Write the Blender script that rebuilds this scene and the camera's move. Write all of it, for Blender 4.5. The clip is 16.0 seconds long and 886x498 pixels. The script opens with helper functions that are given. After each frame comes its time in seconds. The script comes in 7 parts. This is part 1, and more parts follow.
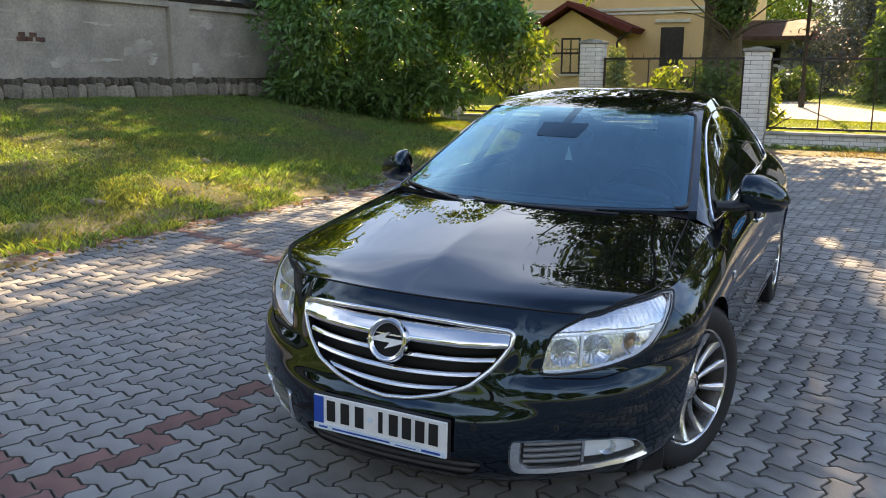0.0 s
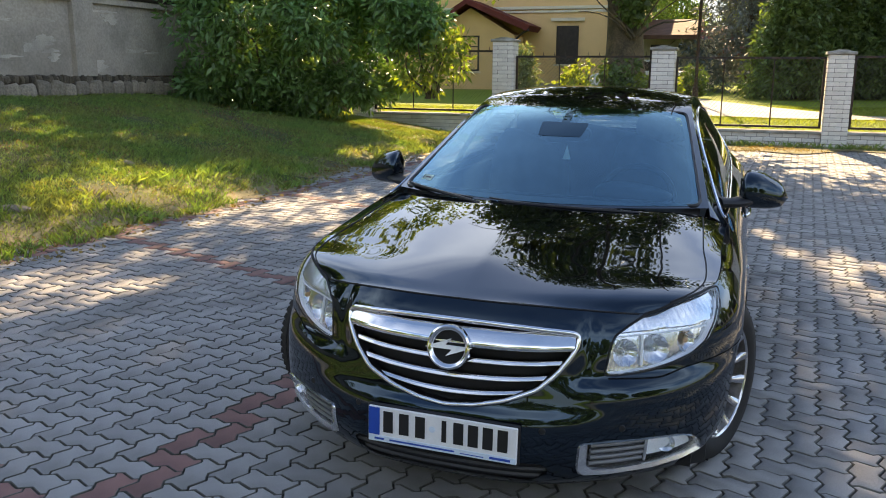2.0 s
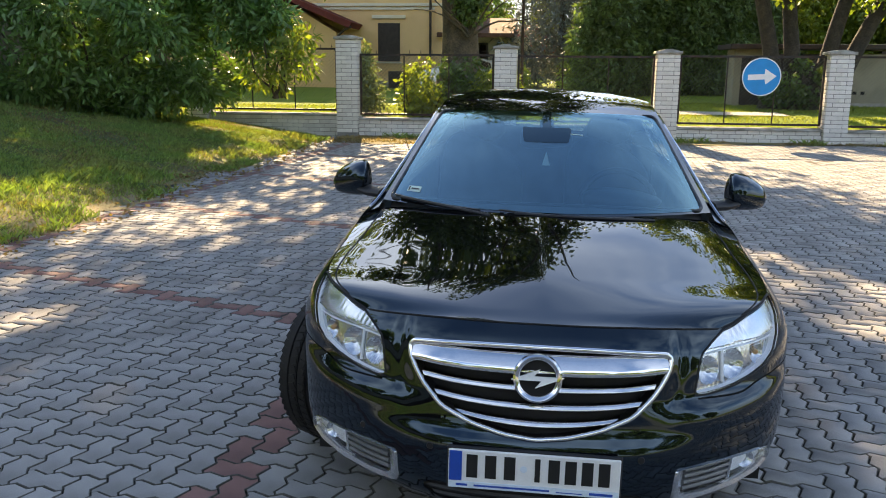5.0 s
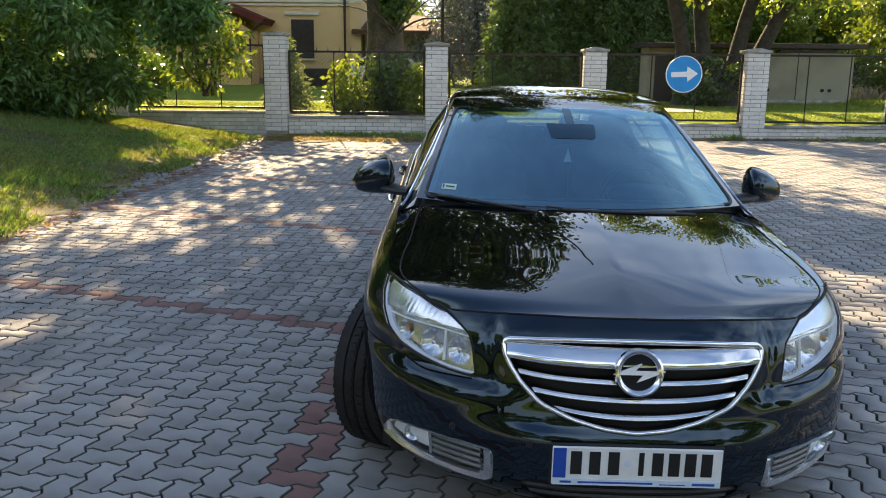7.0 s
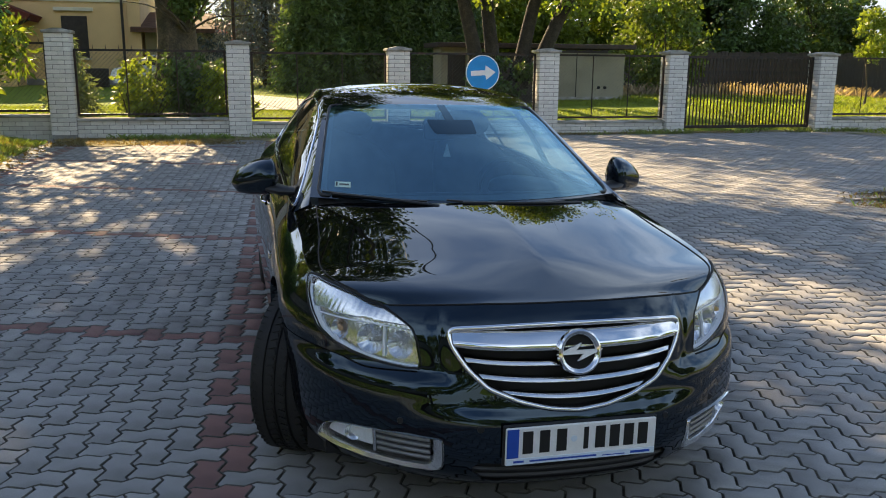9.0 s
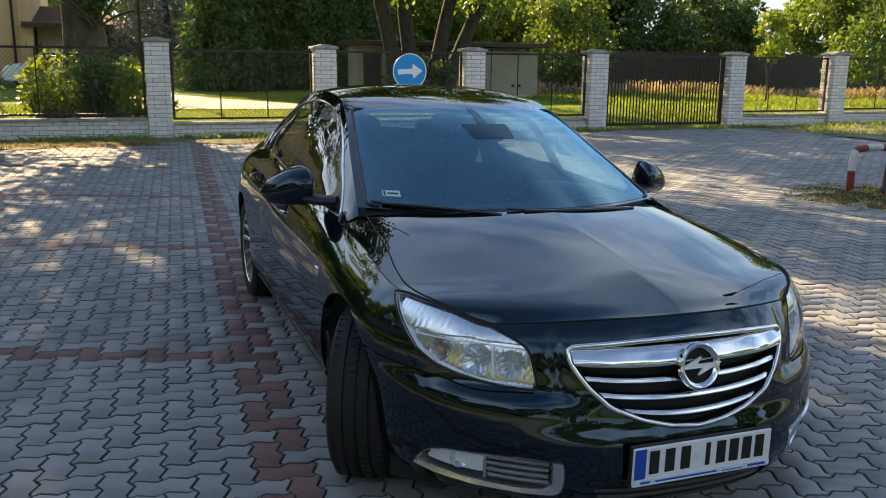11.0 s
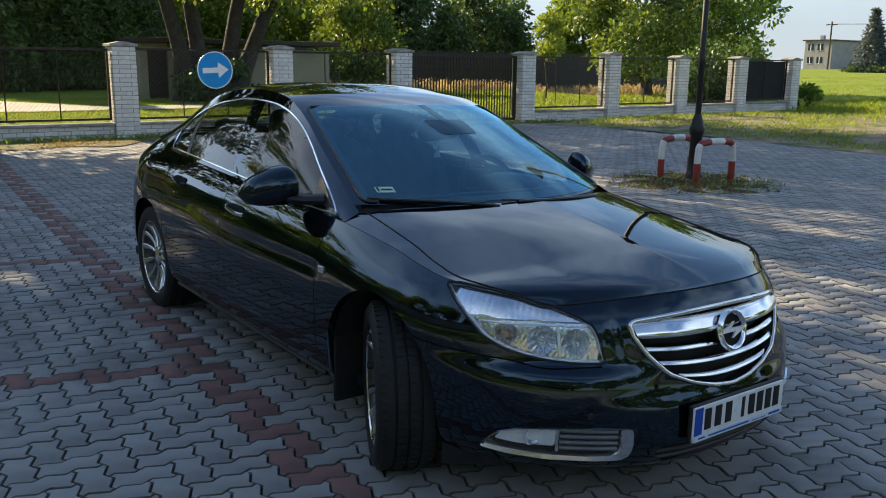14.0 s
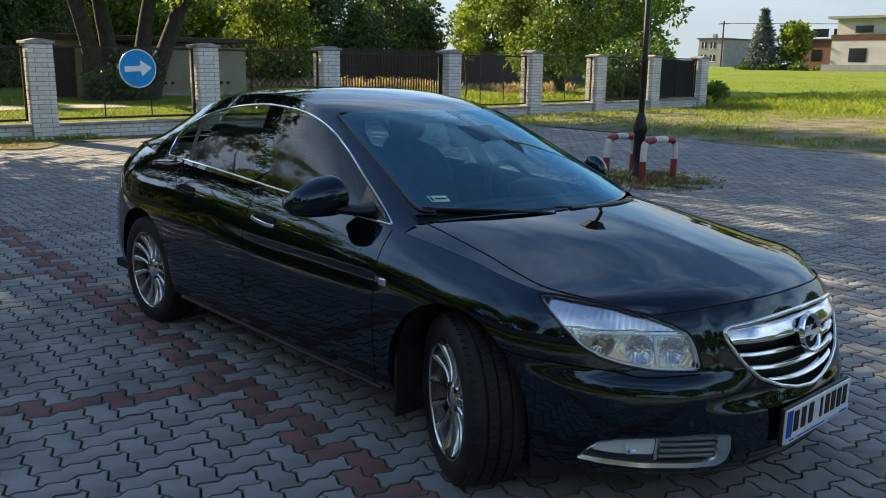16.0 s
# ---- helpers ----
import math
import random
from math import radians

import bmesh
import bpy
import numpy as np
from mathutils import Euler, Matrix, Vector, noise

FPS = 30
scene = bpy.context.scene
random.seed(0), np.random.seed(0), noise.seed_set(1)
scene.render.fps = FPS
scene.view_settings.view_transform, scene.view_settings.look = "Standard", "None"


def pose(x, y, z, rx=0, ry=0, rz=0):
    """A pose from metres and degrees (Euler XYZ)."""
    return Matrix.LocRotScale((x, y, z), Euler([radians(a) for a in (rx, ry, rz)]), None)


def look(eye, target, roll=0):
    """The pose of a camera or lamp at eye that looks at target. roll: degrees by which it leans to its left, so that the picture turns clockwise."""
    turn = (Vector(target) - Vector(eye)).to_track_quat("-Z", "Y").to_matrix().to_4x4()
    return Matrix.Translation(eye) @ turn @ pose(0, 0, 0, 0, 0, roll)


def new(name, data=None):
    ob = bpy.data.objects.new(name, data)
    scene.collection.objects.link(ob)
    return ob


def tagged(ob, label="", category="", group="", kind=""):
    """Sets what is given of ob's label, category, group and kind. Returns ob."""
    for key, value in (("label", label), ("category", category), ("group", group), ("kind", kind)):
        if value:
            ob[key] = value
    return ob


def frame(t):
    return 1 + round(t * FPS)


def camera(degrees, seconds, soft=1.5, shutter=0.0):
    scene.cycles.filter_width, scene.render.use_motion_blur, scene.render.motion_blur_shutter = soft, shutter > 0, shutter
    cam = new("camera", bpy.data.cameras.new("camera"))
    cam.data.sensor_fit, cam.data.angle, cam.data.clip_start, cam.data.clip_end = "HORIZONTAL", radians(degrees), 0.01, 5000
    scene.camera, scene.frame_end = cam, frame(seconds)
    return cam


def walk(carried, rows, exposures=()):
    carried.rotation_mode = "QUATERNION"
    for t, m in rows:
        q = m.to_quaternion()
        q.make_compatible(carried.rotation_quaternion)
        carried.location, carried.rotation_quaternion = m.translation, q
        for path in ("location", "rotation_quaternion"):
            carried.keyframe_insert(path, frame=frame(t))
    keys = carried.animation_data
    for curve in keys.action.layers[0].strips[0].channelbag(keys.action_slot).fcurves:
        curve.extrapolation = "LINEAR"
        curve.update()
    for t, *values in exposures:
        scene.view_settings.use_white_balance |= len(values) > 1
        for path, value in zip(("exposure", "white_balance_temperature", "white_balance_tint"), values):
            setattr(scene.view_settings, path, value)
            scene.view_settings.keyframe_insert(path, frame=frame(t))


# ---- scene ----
EXPOSURES = [(0.0, 2.15, 7100, 14), (3.5, 2.12, 7000, 13), (5.0, 2.13, 7000, 12), (8.0, 1.87, 7000, 11), (9.2, 1.68, 6850, 10), (11.5, 1.67, 6750, 9), (14.0, 1.37, 6200, 7), (16.0, 1.34, 6150, 6)]
cam = camera(55.2, 16.0, soft=1.0)
# the world: x along the fence, y towards it, the car's nose at the origin
METRES, EYE, TURN = 5.408, 1.537, 26.74
ROWS = [
    (0.0, 0.0, 0.0, 0.0, 0.05, -11.92, -0.23),
    (0.5, -0.0267, 0.0391, 0.0023, -2.16, -12.03, -0.27),
    (1.0, -0.0503, 0.0435, 0.0039, -5.1, -12.12, -0.28),
    (1.5, -0.0756, 0.0274, -0.0001, -6.49, -12.11, -0.28),
    (2.0, -0.1009, 0.0162, 0.002, -7.26, -12.08, -0.32),
    (2.5, -0.126, 0.0467, 0.0018, -8.24, -12.07, -0.3),
    (3.0, -0.1507, 0.0693, 0.0034, -10.65, -12.2, -0.38),
    (3.5, -0.1739, 0.0614, 0.0013, -13.51, -12.19, -0.38),
    (4.0, -0.1951, 0.0473, 0.0007, -15.52, -12.16, -0.21),
    (4.5, -0.2161, 0.0661, 0.0045, -17.81, -12.14, -0.25),
    (5.0, -0.2393, 0.1002, 0.0071, -20.01, -12.22, -0.4),
    (7.5, -0.3553, 0.1559, 0.0041, -29.32, -12.33, -0.49),
    (8.0, -0.3788, 0.1532, 0.002, -33.62, -12.28, -0.49),
    (8.5, -0.3996, 0.1582, 0.0007, -38.37, -12.25, -0.5),
    (9.0, -0.4121, 0.1918, 0.0027, -40.66, -12.24, -0.45),
    (11.5, -0.5065, 0.3142, 0.0058, -49.91, -12.32, -0.65),
    (12.0, -0.5352, 0.3271, 0.0048, -52.78, -12.26, -0.64),
    (12.5, -0.5634, 0.3378, 0.003, -55.87, -12.21, -0.52),
    (13.0, -0.5706, 0.3717, 0.0015, -59.39, -12.17, -0.62),
    (13.5, -0.5731, 0.4183, 0.0018, -61.07, -12.29, -0.66),
    (14.0, -0.5942, 0.4317, 0.0025, -62.81, -12.24, -0.65),
    (14.5, -0.6258, 0.4406, 0.004, -64.74, -12.19, -0.51),
    (15.0, -0.6363, 0.4608, 0.0082, -66.67, -12.15, -0.59),
    (15.5, -0.6231, 0.5097, 0.0086, -68.01, -12.23, -0.58),
    (16.0, -0.631, 0.5444, 0.0087, -69.25, -12.38, -0.75),
]
START = pose(1.397, -2.275, EYE, 0, 0, TURN)
walk(cam, [(t, START @ pose(METRES * x, METRES * y, METRES * z, 90 + pitch, roll, yaw)) for t, x, y, z, yaw, pitch, roll in ROWS],
     exposures=EXPOSURES)

# ---- light: low afternoon sun behind the fence, seen through the trees ----
SUN_EL, SUN_AZ = radians(27), radians(-11)
sun_dir = Vector((math.sin(SUN_AZ) * math.cos(SUN_EL), math.cos(SUN_AZ) * math.cos(SUN_EL), math.sin(SUN_EL)))
world = bpy.data.worlds.new("world")
world.use_nodes = True
scene.world = world
wn = world.node_tree.nodes
sky = wn.new("ShaderNodeTexSky")
sky.sky_type, sky.sun_disc = "NISHITA", False
sky.sun_elevation, sky.sun_rotation = SUN_EL, SUN_AZ
sky.air_density, sky.dust_density, sky.ozone_density = 0.9, 0.28, 2.4
wn["Background"].inputs["Strength"].default_value = 0.076
# thin fair-weather clouds over the whole sky
wl = world.node_tree.links
w_co, w_map, w_noise, w_ramp, w_mix = (wn.new("ShaderNode" + k) for k in ("TexCoord", "Mapping", "TexNoise", "MapRange", "Mix"))
w_map.inputs["Scale"].default_value = (1.0, 2.2, 3.2)
w_noise.inputs["Scale"].default_value, w_noise.inputs["Detail"].default_value, w_noise.inputs["Roughness"].default_value = 1.7, 6.0, 0.55
w_ramp.inputs[1].default_value, w_ramp.inputs[2].default_value, w_ramp.inputs[4].default_value = 0.38, 0.72, 0.46
w_mix.data_type = "RGBA"
w_mix.inputs[7].default_value = (13.6, 14.6, 15.4, 1)
wl.new(w_co.outputs["Generated"], w_map.inputs["Vector"])
wl.new(w_map.outputs[0], w_noise.inputs["Vector"])
wl.new(w_noise.outputs["Fac"], w_ramp.inputs[0])
wl.new(sky.outputs[0], w_mix.inputs[6])
# pale haze all round the horizon
w_sep, w_low, w_haze = (wn.new("ShaderNode" + k) for k in ("SeparateXYZ", "MapRange", "Mix"))
w_low.interpolation_type = "SMOOTHSTEP"
w_low.inputs[1].default_value, w_low.inputs[2].default_value, w_low.inputs[3].default_value, w_low.inputs[4].default_value = 0.03, 0.22, 0.9, 0.0
w_haze.data_type = "RGBA"
w_haze.inputs[7].default_value = (3.0, 3.25, 3.5, 1)
wl.new(w_co.outputs["Generated"], w_sep.inputs[0])
# the veil of cloud is thin overhead and closes towards the horizon
w_thin, w_veil = wn.new("ShaderNodeMapRange"), wn.new("ShaderNodeMath")
w_thin.interpolation_type, w_veil.operation = "SMOOTHSTEP", "MULTIPLY"
w_thin.inputs[1].default_value, w_thin.inputs[2].default_value, w_thin.inputs[3].default_value, w_thin.inputs[4].default_value = 0.5, 0.8, 1.0, 0.06
wl.new(w_sep.outputs[2], w_thin.inputs[0])
wl.new(w_ramp.outputs[0], w_veil.inputs[0])
wl.new(w_thin.outputs[0], w_veil.inputs[1])
wl.new(w_veil.outputs[0], w_mix.inputs[0])
wl.new(w_sep.outputs[2], w_low.inputs[0])
wl.new(w_low.outputs[0], w_haze.inputs[0])
wl.new(w_mix.outputs[2], w_haze.inputs[6])
wl.new(w_haze.outputs[2], wn["Background"].inputs["Color"])
sun_data = bpy.data.lights.new("sun", "SUN")
sun_data.energy, sun_data.angle, sun_data.color = 5.0, radians(0.53), (1.0, 0.77, 0.48)
sun = new("sun", sun_data)
sun.matrix_world = look(sun_dir * 60, (0, 0, 0))

# ---- materials ----
def material(name, colour, rough=0.6, metal=0.0, vary=0.12, scale=6.0, fine=60.0, bump=0.0, second=None, spec=0.5,
             per="", coat=0.0, translucent=0.0, spread=0.25, dirt=0.0):
    """A surface with colour varied at two scales, and bump. per: 'object' or 'island' adds a change from piece to piece."""
    m = bpy.data.materials.new(name)
    m.use_nodes = True
    n, l = m.node_tree.nodes, m.node_tree.links
    p = n["Principled BSDF"]
    co = n.new("ShaderNodeTexCoord")
    big = n.new("ShaderNodeTexNoise")
    big.inputs["Scale"].default_value, big.inputs["Detail"].default_value = scale, 4.0
    small = n.new("ShaderNodeTexNoise")
    small.inputs["Scale"].default_value, small.inputs["Detail"].default_value = fine, 3.0
    l.new(co.outputs["Object"], big.inputs["Vector"])
    l.new(co.outputs["Object"], small.inputs["Vector"])
    mix = n.new("ShaderNodeMix")
    mix.data_type = "RGBA"
    c1 = tuple(colour)
    c2 = tuple(second) if second else tuple(c * (1 - 2 * vary) for c in colour)
    mix.inputs[6].default_value, mix.inputs[7].default_value = (*c1, 1), (*c2, 1)
    ramp = n.new("ShaderNodeMapRange")
    ramp.inputs[1].default_value, ramp.inputs[2].default_value = 0.38, 0.64
    l.new(big.outputs["Fac"], ramp.inputs[0])
    l.new(ramp.outputs[0], mix.inputs[0])
    hsv = n.new("ShaderNodeHueSaturation")
    l.new(mix.outputs[2], hsv.inputs["Color"])
    val = n.new("ShaderNodeMapRange")
    val.inputs[1].default_value, val.inputs[2].default_value = 0.3, 0.7
    val.inputs[3].default_value, val.inputs[4].default_value = 1 - vary, 1 + vary
    l.new(small.outputs["Fac"], val.inputs[0])
    last = val.outputs[0]
    if per:
        info = n.new("ShaderNodeObjectInfo" if per == "object" else "ShaderNodeNewGeometry")
        rnd = info.outputs["Random" if per == "object" else "Random Per Island"]
        pv = n.new("ShaderNodeMapRange")
        pv.inputs[3].default_value, pv.inputs[4].default_value = 1 - spread, 1 + spread
        l.new(rnd, pv.inputs[0])
        mul = n.new("ShaderNodeMath")
        mul.operation = "MULTIPLY"
        l.new(last, mul.inputs[0])
        l.new(pv.outputs[0], mul.inputs[1])
        last = mul.outputs[0]
    l.new(last, hsv.inputs["Value"])
    colour_out = hsv.outputs[0]
    if dirt:
        stain = n.new("ShaderNodeTexNoise")
        stain.inputs["Scale"].default_value, stain.inputs["Detail"].default_value = scale * 0.31, 6.0
        l.new(co.outputs["Object"], stain.inputs["Vector"])
        sr = n.new("ShaderNodeMapRange")
        sr.inputs[1].default_value, sr.inputs[2].default_value = 0.5, 0.72
        sr.inputs[4].default_value = dirt
        l.new(stain.outputs["Fac"], sr.inputs[0])
        dm = n.new("ShaderNodeMix")
        dm.data_type = "RGBA"
        dm.inputs[7].default_value = (colour[0] * 0.45, colour[1] * 0.42, colour[2] * 0.38, 1)
        l.new(sr.outputs[0], dm.inputs[0])
        l.new(colour_out, dm.inputs[6])
        colour_out = dm.outputs[2]
    l.new(colour_out, p.inputs["Base Color"])
    p.inputs["Roughness"].default_value, p.inputs["Metallic"].default_value = rough, metal
    p.inputs["Specular IOR Level"].default_value = spec
    p.inputs["Coat Weight"].default_value = coat
    p.inputs["Coat Roughness"].default_value = 0.015
    if bump:
        b = n.new("ShaderNodeBump")
        b.inputs["Strength"].default_value, b.inputs["Distance"].default_value = 0.6, bump
        l.new(small.outputs["Fac"], b.inputs["Height"])
        l.new(b.outputs[0], p.inputs["Normal"])
    if translucent:
        tr = n.new("ShaderNodeBsdfTranslucent")
        tint = n.new("ShaderNodeMix")
        tint.data_type, tint.blend_type = "RGBA", "MULTIPLY"
        tint.inputs[0].default_value = 1.0
        tint.inputs[7].default_value = (1.5, 1.35, 0.5, 1)
        l.new(colour_out, tint.inputs[6])
        l.new(tint.outputs[2], tr.inputs["Color"])
        ms = n.new("ShaderNodeMixShader")
        ms.inputs[0].default_value = translucent
        l.new(p.outputs[0], ms.inputs[1])
        l.new(tr.outputs[0], ms.inputs[2])
        l.new(ms.outputs[0], n["Material Output"].inputs["Surface"])
    return m


def glass(name, tint, ior=1.5, rough=0.0, gloss=(1, 1, 1)):
    """A thin pane: clear tinted transmission under a Fresnel gloss."""
    m = bpy.data.materials.new(name)
    m.use_nodes = True
    n, l = m.node_tree.nodes, m.node_tree.links
    n.remove(n["Principled BSDF"])
    tr, gl, mx, lw, pw, fr = (n.new("ShaderNode" + k) for k in ("BsdfTransparent", "BsdfGlossy", "MixShader", "LayerWeight", "Math", "MapRange"))
    tr.inputs["Color"].default_value = (*tint, 1)
    gl.inputs["Roughness"].default_value = rough
    gl.inputs["Color"].default_value = (*gloss, 1)
    lw.inputs["Blend"].default_value = 0.5
    pw.operation = "POWER"
    pw.inputs[1].default_value = 5.0
    fr.inputs[3].default_value, fr.inputs[4].default_value = ((ior - 1) / (ior + 1)) ** 2, 1.0
    l.new(lw.outputs["Facing"], pw.inputs[0])
    l.new(pw.outputs[0], fr.inputs[0])
    l.new(fr.outputs[0], mx.inputs[0])
    l.new(tr.outputs[0], mx.inputs[1])
    l.new(gl.outputs[0], mx.inputs[2])
    l.new(mx.outputs[0], n["Material Output"].inputs["Surface"])
    return m


PAINT = material("black_paint", (0.003, 0.0034, 0.0045), 0.02, 0.0, 0.1, 3, 700, 0.0, spec=0.8)
PAINT.node_tree.nodes["Principled BSDF"].inputs["Specular Tint"].default_value = (0.56, 0.79, 1.0, 1)
CHROME = material("chrome", (0.82, 0.83, 0.85), 0.08, 1.0, 0.03, 8, 200)
SATIN = material("satin_silver", (0.78, 0.79, 0.81), 0.2, 0.92, 0.05, 8, 200)
ALLOY = material("alloy_silver", (0.66, 0.66, 0.67), 0.17, 0.95, 0.06, 8, 150, dirt=0.3)
TRIM = material("black_plastic", (0.012, 0.012, 0.013), 0.45, 0.0, 0.15, 12, 300, 0.0004)
RIB = material("grey_slat", (0.16, 0.168, 0.18), 0.28, 0.0, 0.1, 12, 200)
DARK = material("dark_inside", (0.006, 0.006, 0.007), 0.8, 0.0, 0.2, 6, 80)
RUBBER = material("tyre_rubber", (0.012, 0.0118, 0.0115), 0.75, 0.0, 0.2, 10, 160, 0.001, dirt=0.0)
FABRIC = material("seat_fabric", (0.055, 0.056, 0.058), 0.9, 0.0, 0.15, 10, 400, 0.001)
GREYLINE = material("head_lining", (0.1, 0.1, 0.1), 0.9, 0.0, 0.08, 6, 200)
DASH = material("dashboard_grey", (0.045, 0.047, 0.05), 0.7, 0.0, 0.15, 12, 300, 0.0004)
CARD = material("door_card_grey", (0.06, 0.06, 0.062), 0.8, 0.0, 0.15, 6, 200)
REFLECTOR = material("lamp_reflector", (0.72, 0.75, 0.79), 0.2, 0.9, 0.05, 14, 120)
LAMPIN = material("lamp_inner", (0.9, 0.92, 0.94), 0.3, 0.0, 0.06, 14, 120)
WHITE = material("white_enamel", (0.8, 0.8, 0.8), 0.35, 0.0, 0.03, 20, 200)
BLUE = material("blue_enamel", (0.01, 0.07, 0.42), 0.4, 0.0, 0.04, 20, 200)
SIGNBLUE = material("sign_blue", (0.004, 0.27, 0.66), 0.38, 0.0, 0.05, 5, 100)
INK = material("black_ink", (0.008, 0.008, 0.008), 0.5, 0.0, 0.1, 20, 200)
PALEBLUE = material("pale_blue_print", (0.66, 0.76, 0.86), 0.4, 0.0, 0.05, 20, 200)
STICKER = material("sticker_green", (0.52, 0.68, 0.6), 0.5, 0.0, 0.05, 20, 200)
AMBER = material("amber_lens", (0.5, 0.3, 0.16), 0.2, 0.0, 0.05, 20, 200)
REDLENS = material("red_lens", (0.18, 0.006, 0.006), 0.12, 0.0, 0.05, 20, 200, coat=1.0)
SCREEN_GLASS = glass("windscreen_glass", (0.45, 0.63, 0.7), 2.28, gloss=(0.45, 0.8, 1.0))
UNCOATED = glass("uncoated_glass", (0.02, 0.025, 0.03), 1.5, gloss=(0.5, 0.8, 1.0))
SIDE_GLASS = glass("side_glass", (0.6, 0.65, 0.64), 1.62)
LENS = glass("lamp_lens", (0.95, 0.97, 0.99), 1.5)
PAVER_O = material("paver_grey", (0.315, 0.31, 0.3), 0.85, 0.0, 0.17, 3.0, 240, 0.0016, per="object", spread=0.08, dirt=0.22)
PAVER_RO = material("paver_red", (0.235, 0.125, 0.11), 0.85, 0.0, 0.17, 3.0, 240, 0.0016, per="object", spread=0.08, dirt=0.22)
PAVER_I = material("paver_grey_far", (0.315, 0.31, 0.3), 0.85, 0.0, 0.17, 3.0, 240, 0.0016, per="island", spread=0.08, dirt=0.22)
PAVER_RI = material("paver_red_far", (0.235, 0.125, 0.11), 0.85, 0.0, 0.17, 3.0, 240, 0.0016, per="island", spread=0.08, dirt=0.22)
PAVER_EDGE = material("dirty_paver_edge", (0.165, 0.16, 0.145), 0.95, 0.0, 0.25, 4, 160, 0.001, second=(0.1, 0.098, 0.085))
JOINT = material("joint_sand", (0.036, 0.034, 0.03), 0.95, 0.0, 0.2, 4, 120, 0.002, second=(0.014, 0.017, 0.01))
BRICK = material("white_brick", (0.68, 0.655, 0.61), 0.85, 0.0, 0.08, 3, 90, 0.002, per="object", spread=0.1, dirt=0.25)
BRICK_I = material("white_brick_far", (0.68, 0.655, 0.61), 0.85, 0.0, 0.08, 3, 90, 0.002, per="island", spread=0.1, dirt=0.25)
MORTAR = material("mortar", (0.3, 0.29, 0.27), 0.95, 0.0, 0.15, 8, 120, 0.002)
CONCRETE = material("concrete_cap", (0.36, 0.35, 0.32), 0.9, 0.0, 0.15, 4, 90, 0.003, second=(0.2, 0.19, 0.15), dirt=0.4)
IRON = material("black_iron", (0.016, 0.015, 0.014), 0.55, 0.3, 0.25, 12, 160, 0.0006, second=(0.05, 0.028, 0.018))
WIRE = material("grey_wire", (0.11, 0.115, 0.11), 0.5, 0.6, 0.2, 12, 160)
RENDERW = material("grey_render", (0.42, 0.375, 0.315), 0.95, 0.0, 0.16, 1.3, 24, 0.008, second=(0.29, 0.265, 0.225), dirt=0.45)
STONE = material("field_stone", (0.3, 0.26, 0.2), 0.9, 0.0, 0.2, 7, 60, 0.006, per="object", spread=0.35, dirt=0.4)
EDGESTONE = material("edge_stone", (0.12, 0.1, 0.07), 0.92, 0.0, 0.25, 9, 60, 0.006, per="object", spread=0.5, dirt=0.5)
REDBRICK = material("red_brick", (0.17, 0.085, 0.065), 0.9, 0.0, 0.2, 9, 80, 0.003, per="object", spread=0.2)
BROWNBAND = material("brown_timber", (0.13, 0.075, 0.05), 0.85, 0.0, 0.15, 3, 60, spec=0.04)
PALEWALL = material("pale_render", (0.5, 0.475, 0.44), 0.9, 0.0, 0.06, 1.0, 40, 0.002, dirt=0.15)
YELLOW = material("yellow_render", (0.74, 0.51, 0.25), 0.92, 0.0, 0.05, 0.7, 40, 0.002, dirt=0.12)
CREAM = material("cream_trim", (0.68, 0.62, 0.48), 0.9, 0.0, 0.06, 2, 60, 0.001)
REDROOF = material("red_metal_roof", (0.15, 0.04, 0.034), 0.75, 0.0, 0.12, 3, 60, spec=0.15)
DARKWOOD = material("dark_frame", (0.035, 0.025, 0.02), 0.6, 0.0, 0.2, 5, 80)
PANE = material("window_pane", (0.02, 0.024, 0.028), 0.05, 0.0, 0.1, 3, 30)
BEIGE = material("beige_render", (0.29, 0.27, 0.2), 0.95, 0.0, 0.1, 1.2, 50, 0.003, dirt=0.35)
GREYHOUSE = material("grey_render_house", (0.27, 0.26, 0.26), 0.9, 0.0, 0.08, 1.2, 50)
LAWN_SOIL = material("lawn_soil", (0.07, 0.1, 0.035), 0.95, 0.0, 0.25, 1.3, 40, 0.02, second=(0.12, 0.105, 0.06), spec=0.1)
FIELD = material("field_grass", (0.16, 0.225, 0.028), 0.95, 0.0, 0.25, 0.3, 14, 0.06, second=(0.2, 0.24, 0.045), spec=0.05)
STRAWSOIL = material("straw_soil", (0.27, 0.225, 0.13), 0.95, 0.0, 0.25, 2.5, 50, 0.01, second=(0.15, 0.15, 0.065), spec=0.1)
GRAVEL = material("dry_gravel", (0.26, 0.22, 0.165), 0.95, 0.0, 0.2, 1.5, 60, 0.01, second=(0.1, 0.125, 0.04), spec=0.1)
PATHS = material("pale_path", (0.45, 0.42, 0.36), 0.95, 0.0, 0.12, 1.0, 30, 0.01)
ASPHALT = material("asphalt", (0.15, 0.147, 0.14), 0.9, 0.0, 0.12, 0.8, 120, 0.003, second=(0.19, 0.185, 0.17))
DISC = material("brake_steel", (0.09, 0.085, 0.08), 0.4, 0.6, 0.2, 20, 120)
BARK = material("bark", (0.085, 0.066, 0.043), 0.95, 0.0, 0.35, 4, 22, 0.05, second=(0.04, 0.036, 0.024))
BARK_DARK = material("dark_bark", (0.05, 0.04, 0.03), 0.95, 0.0, 0.35, 5, 25, 0.04, second=(0.025, 0.022, 0.017))
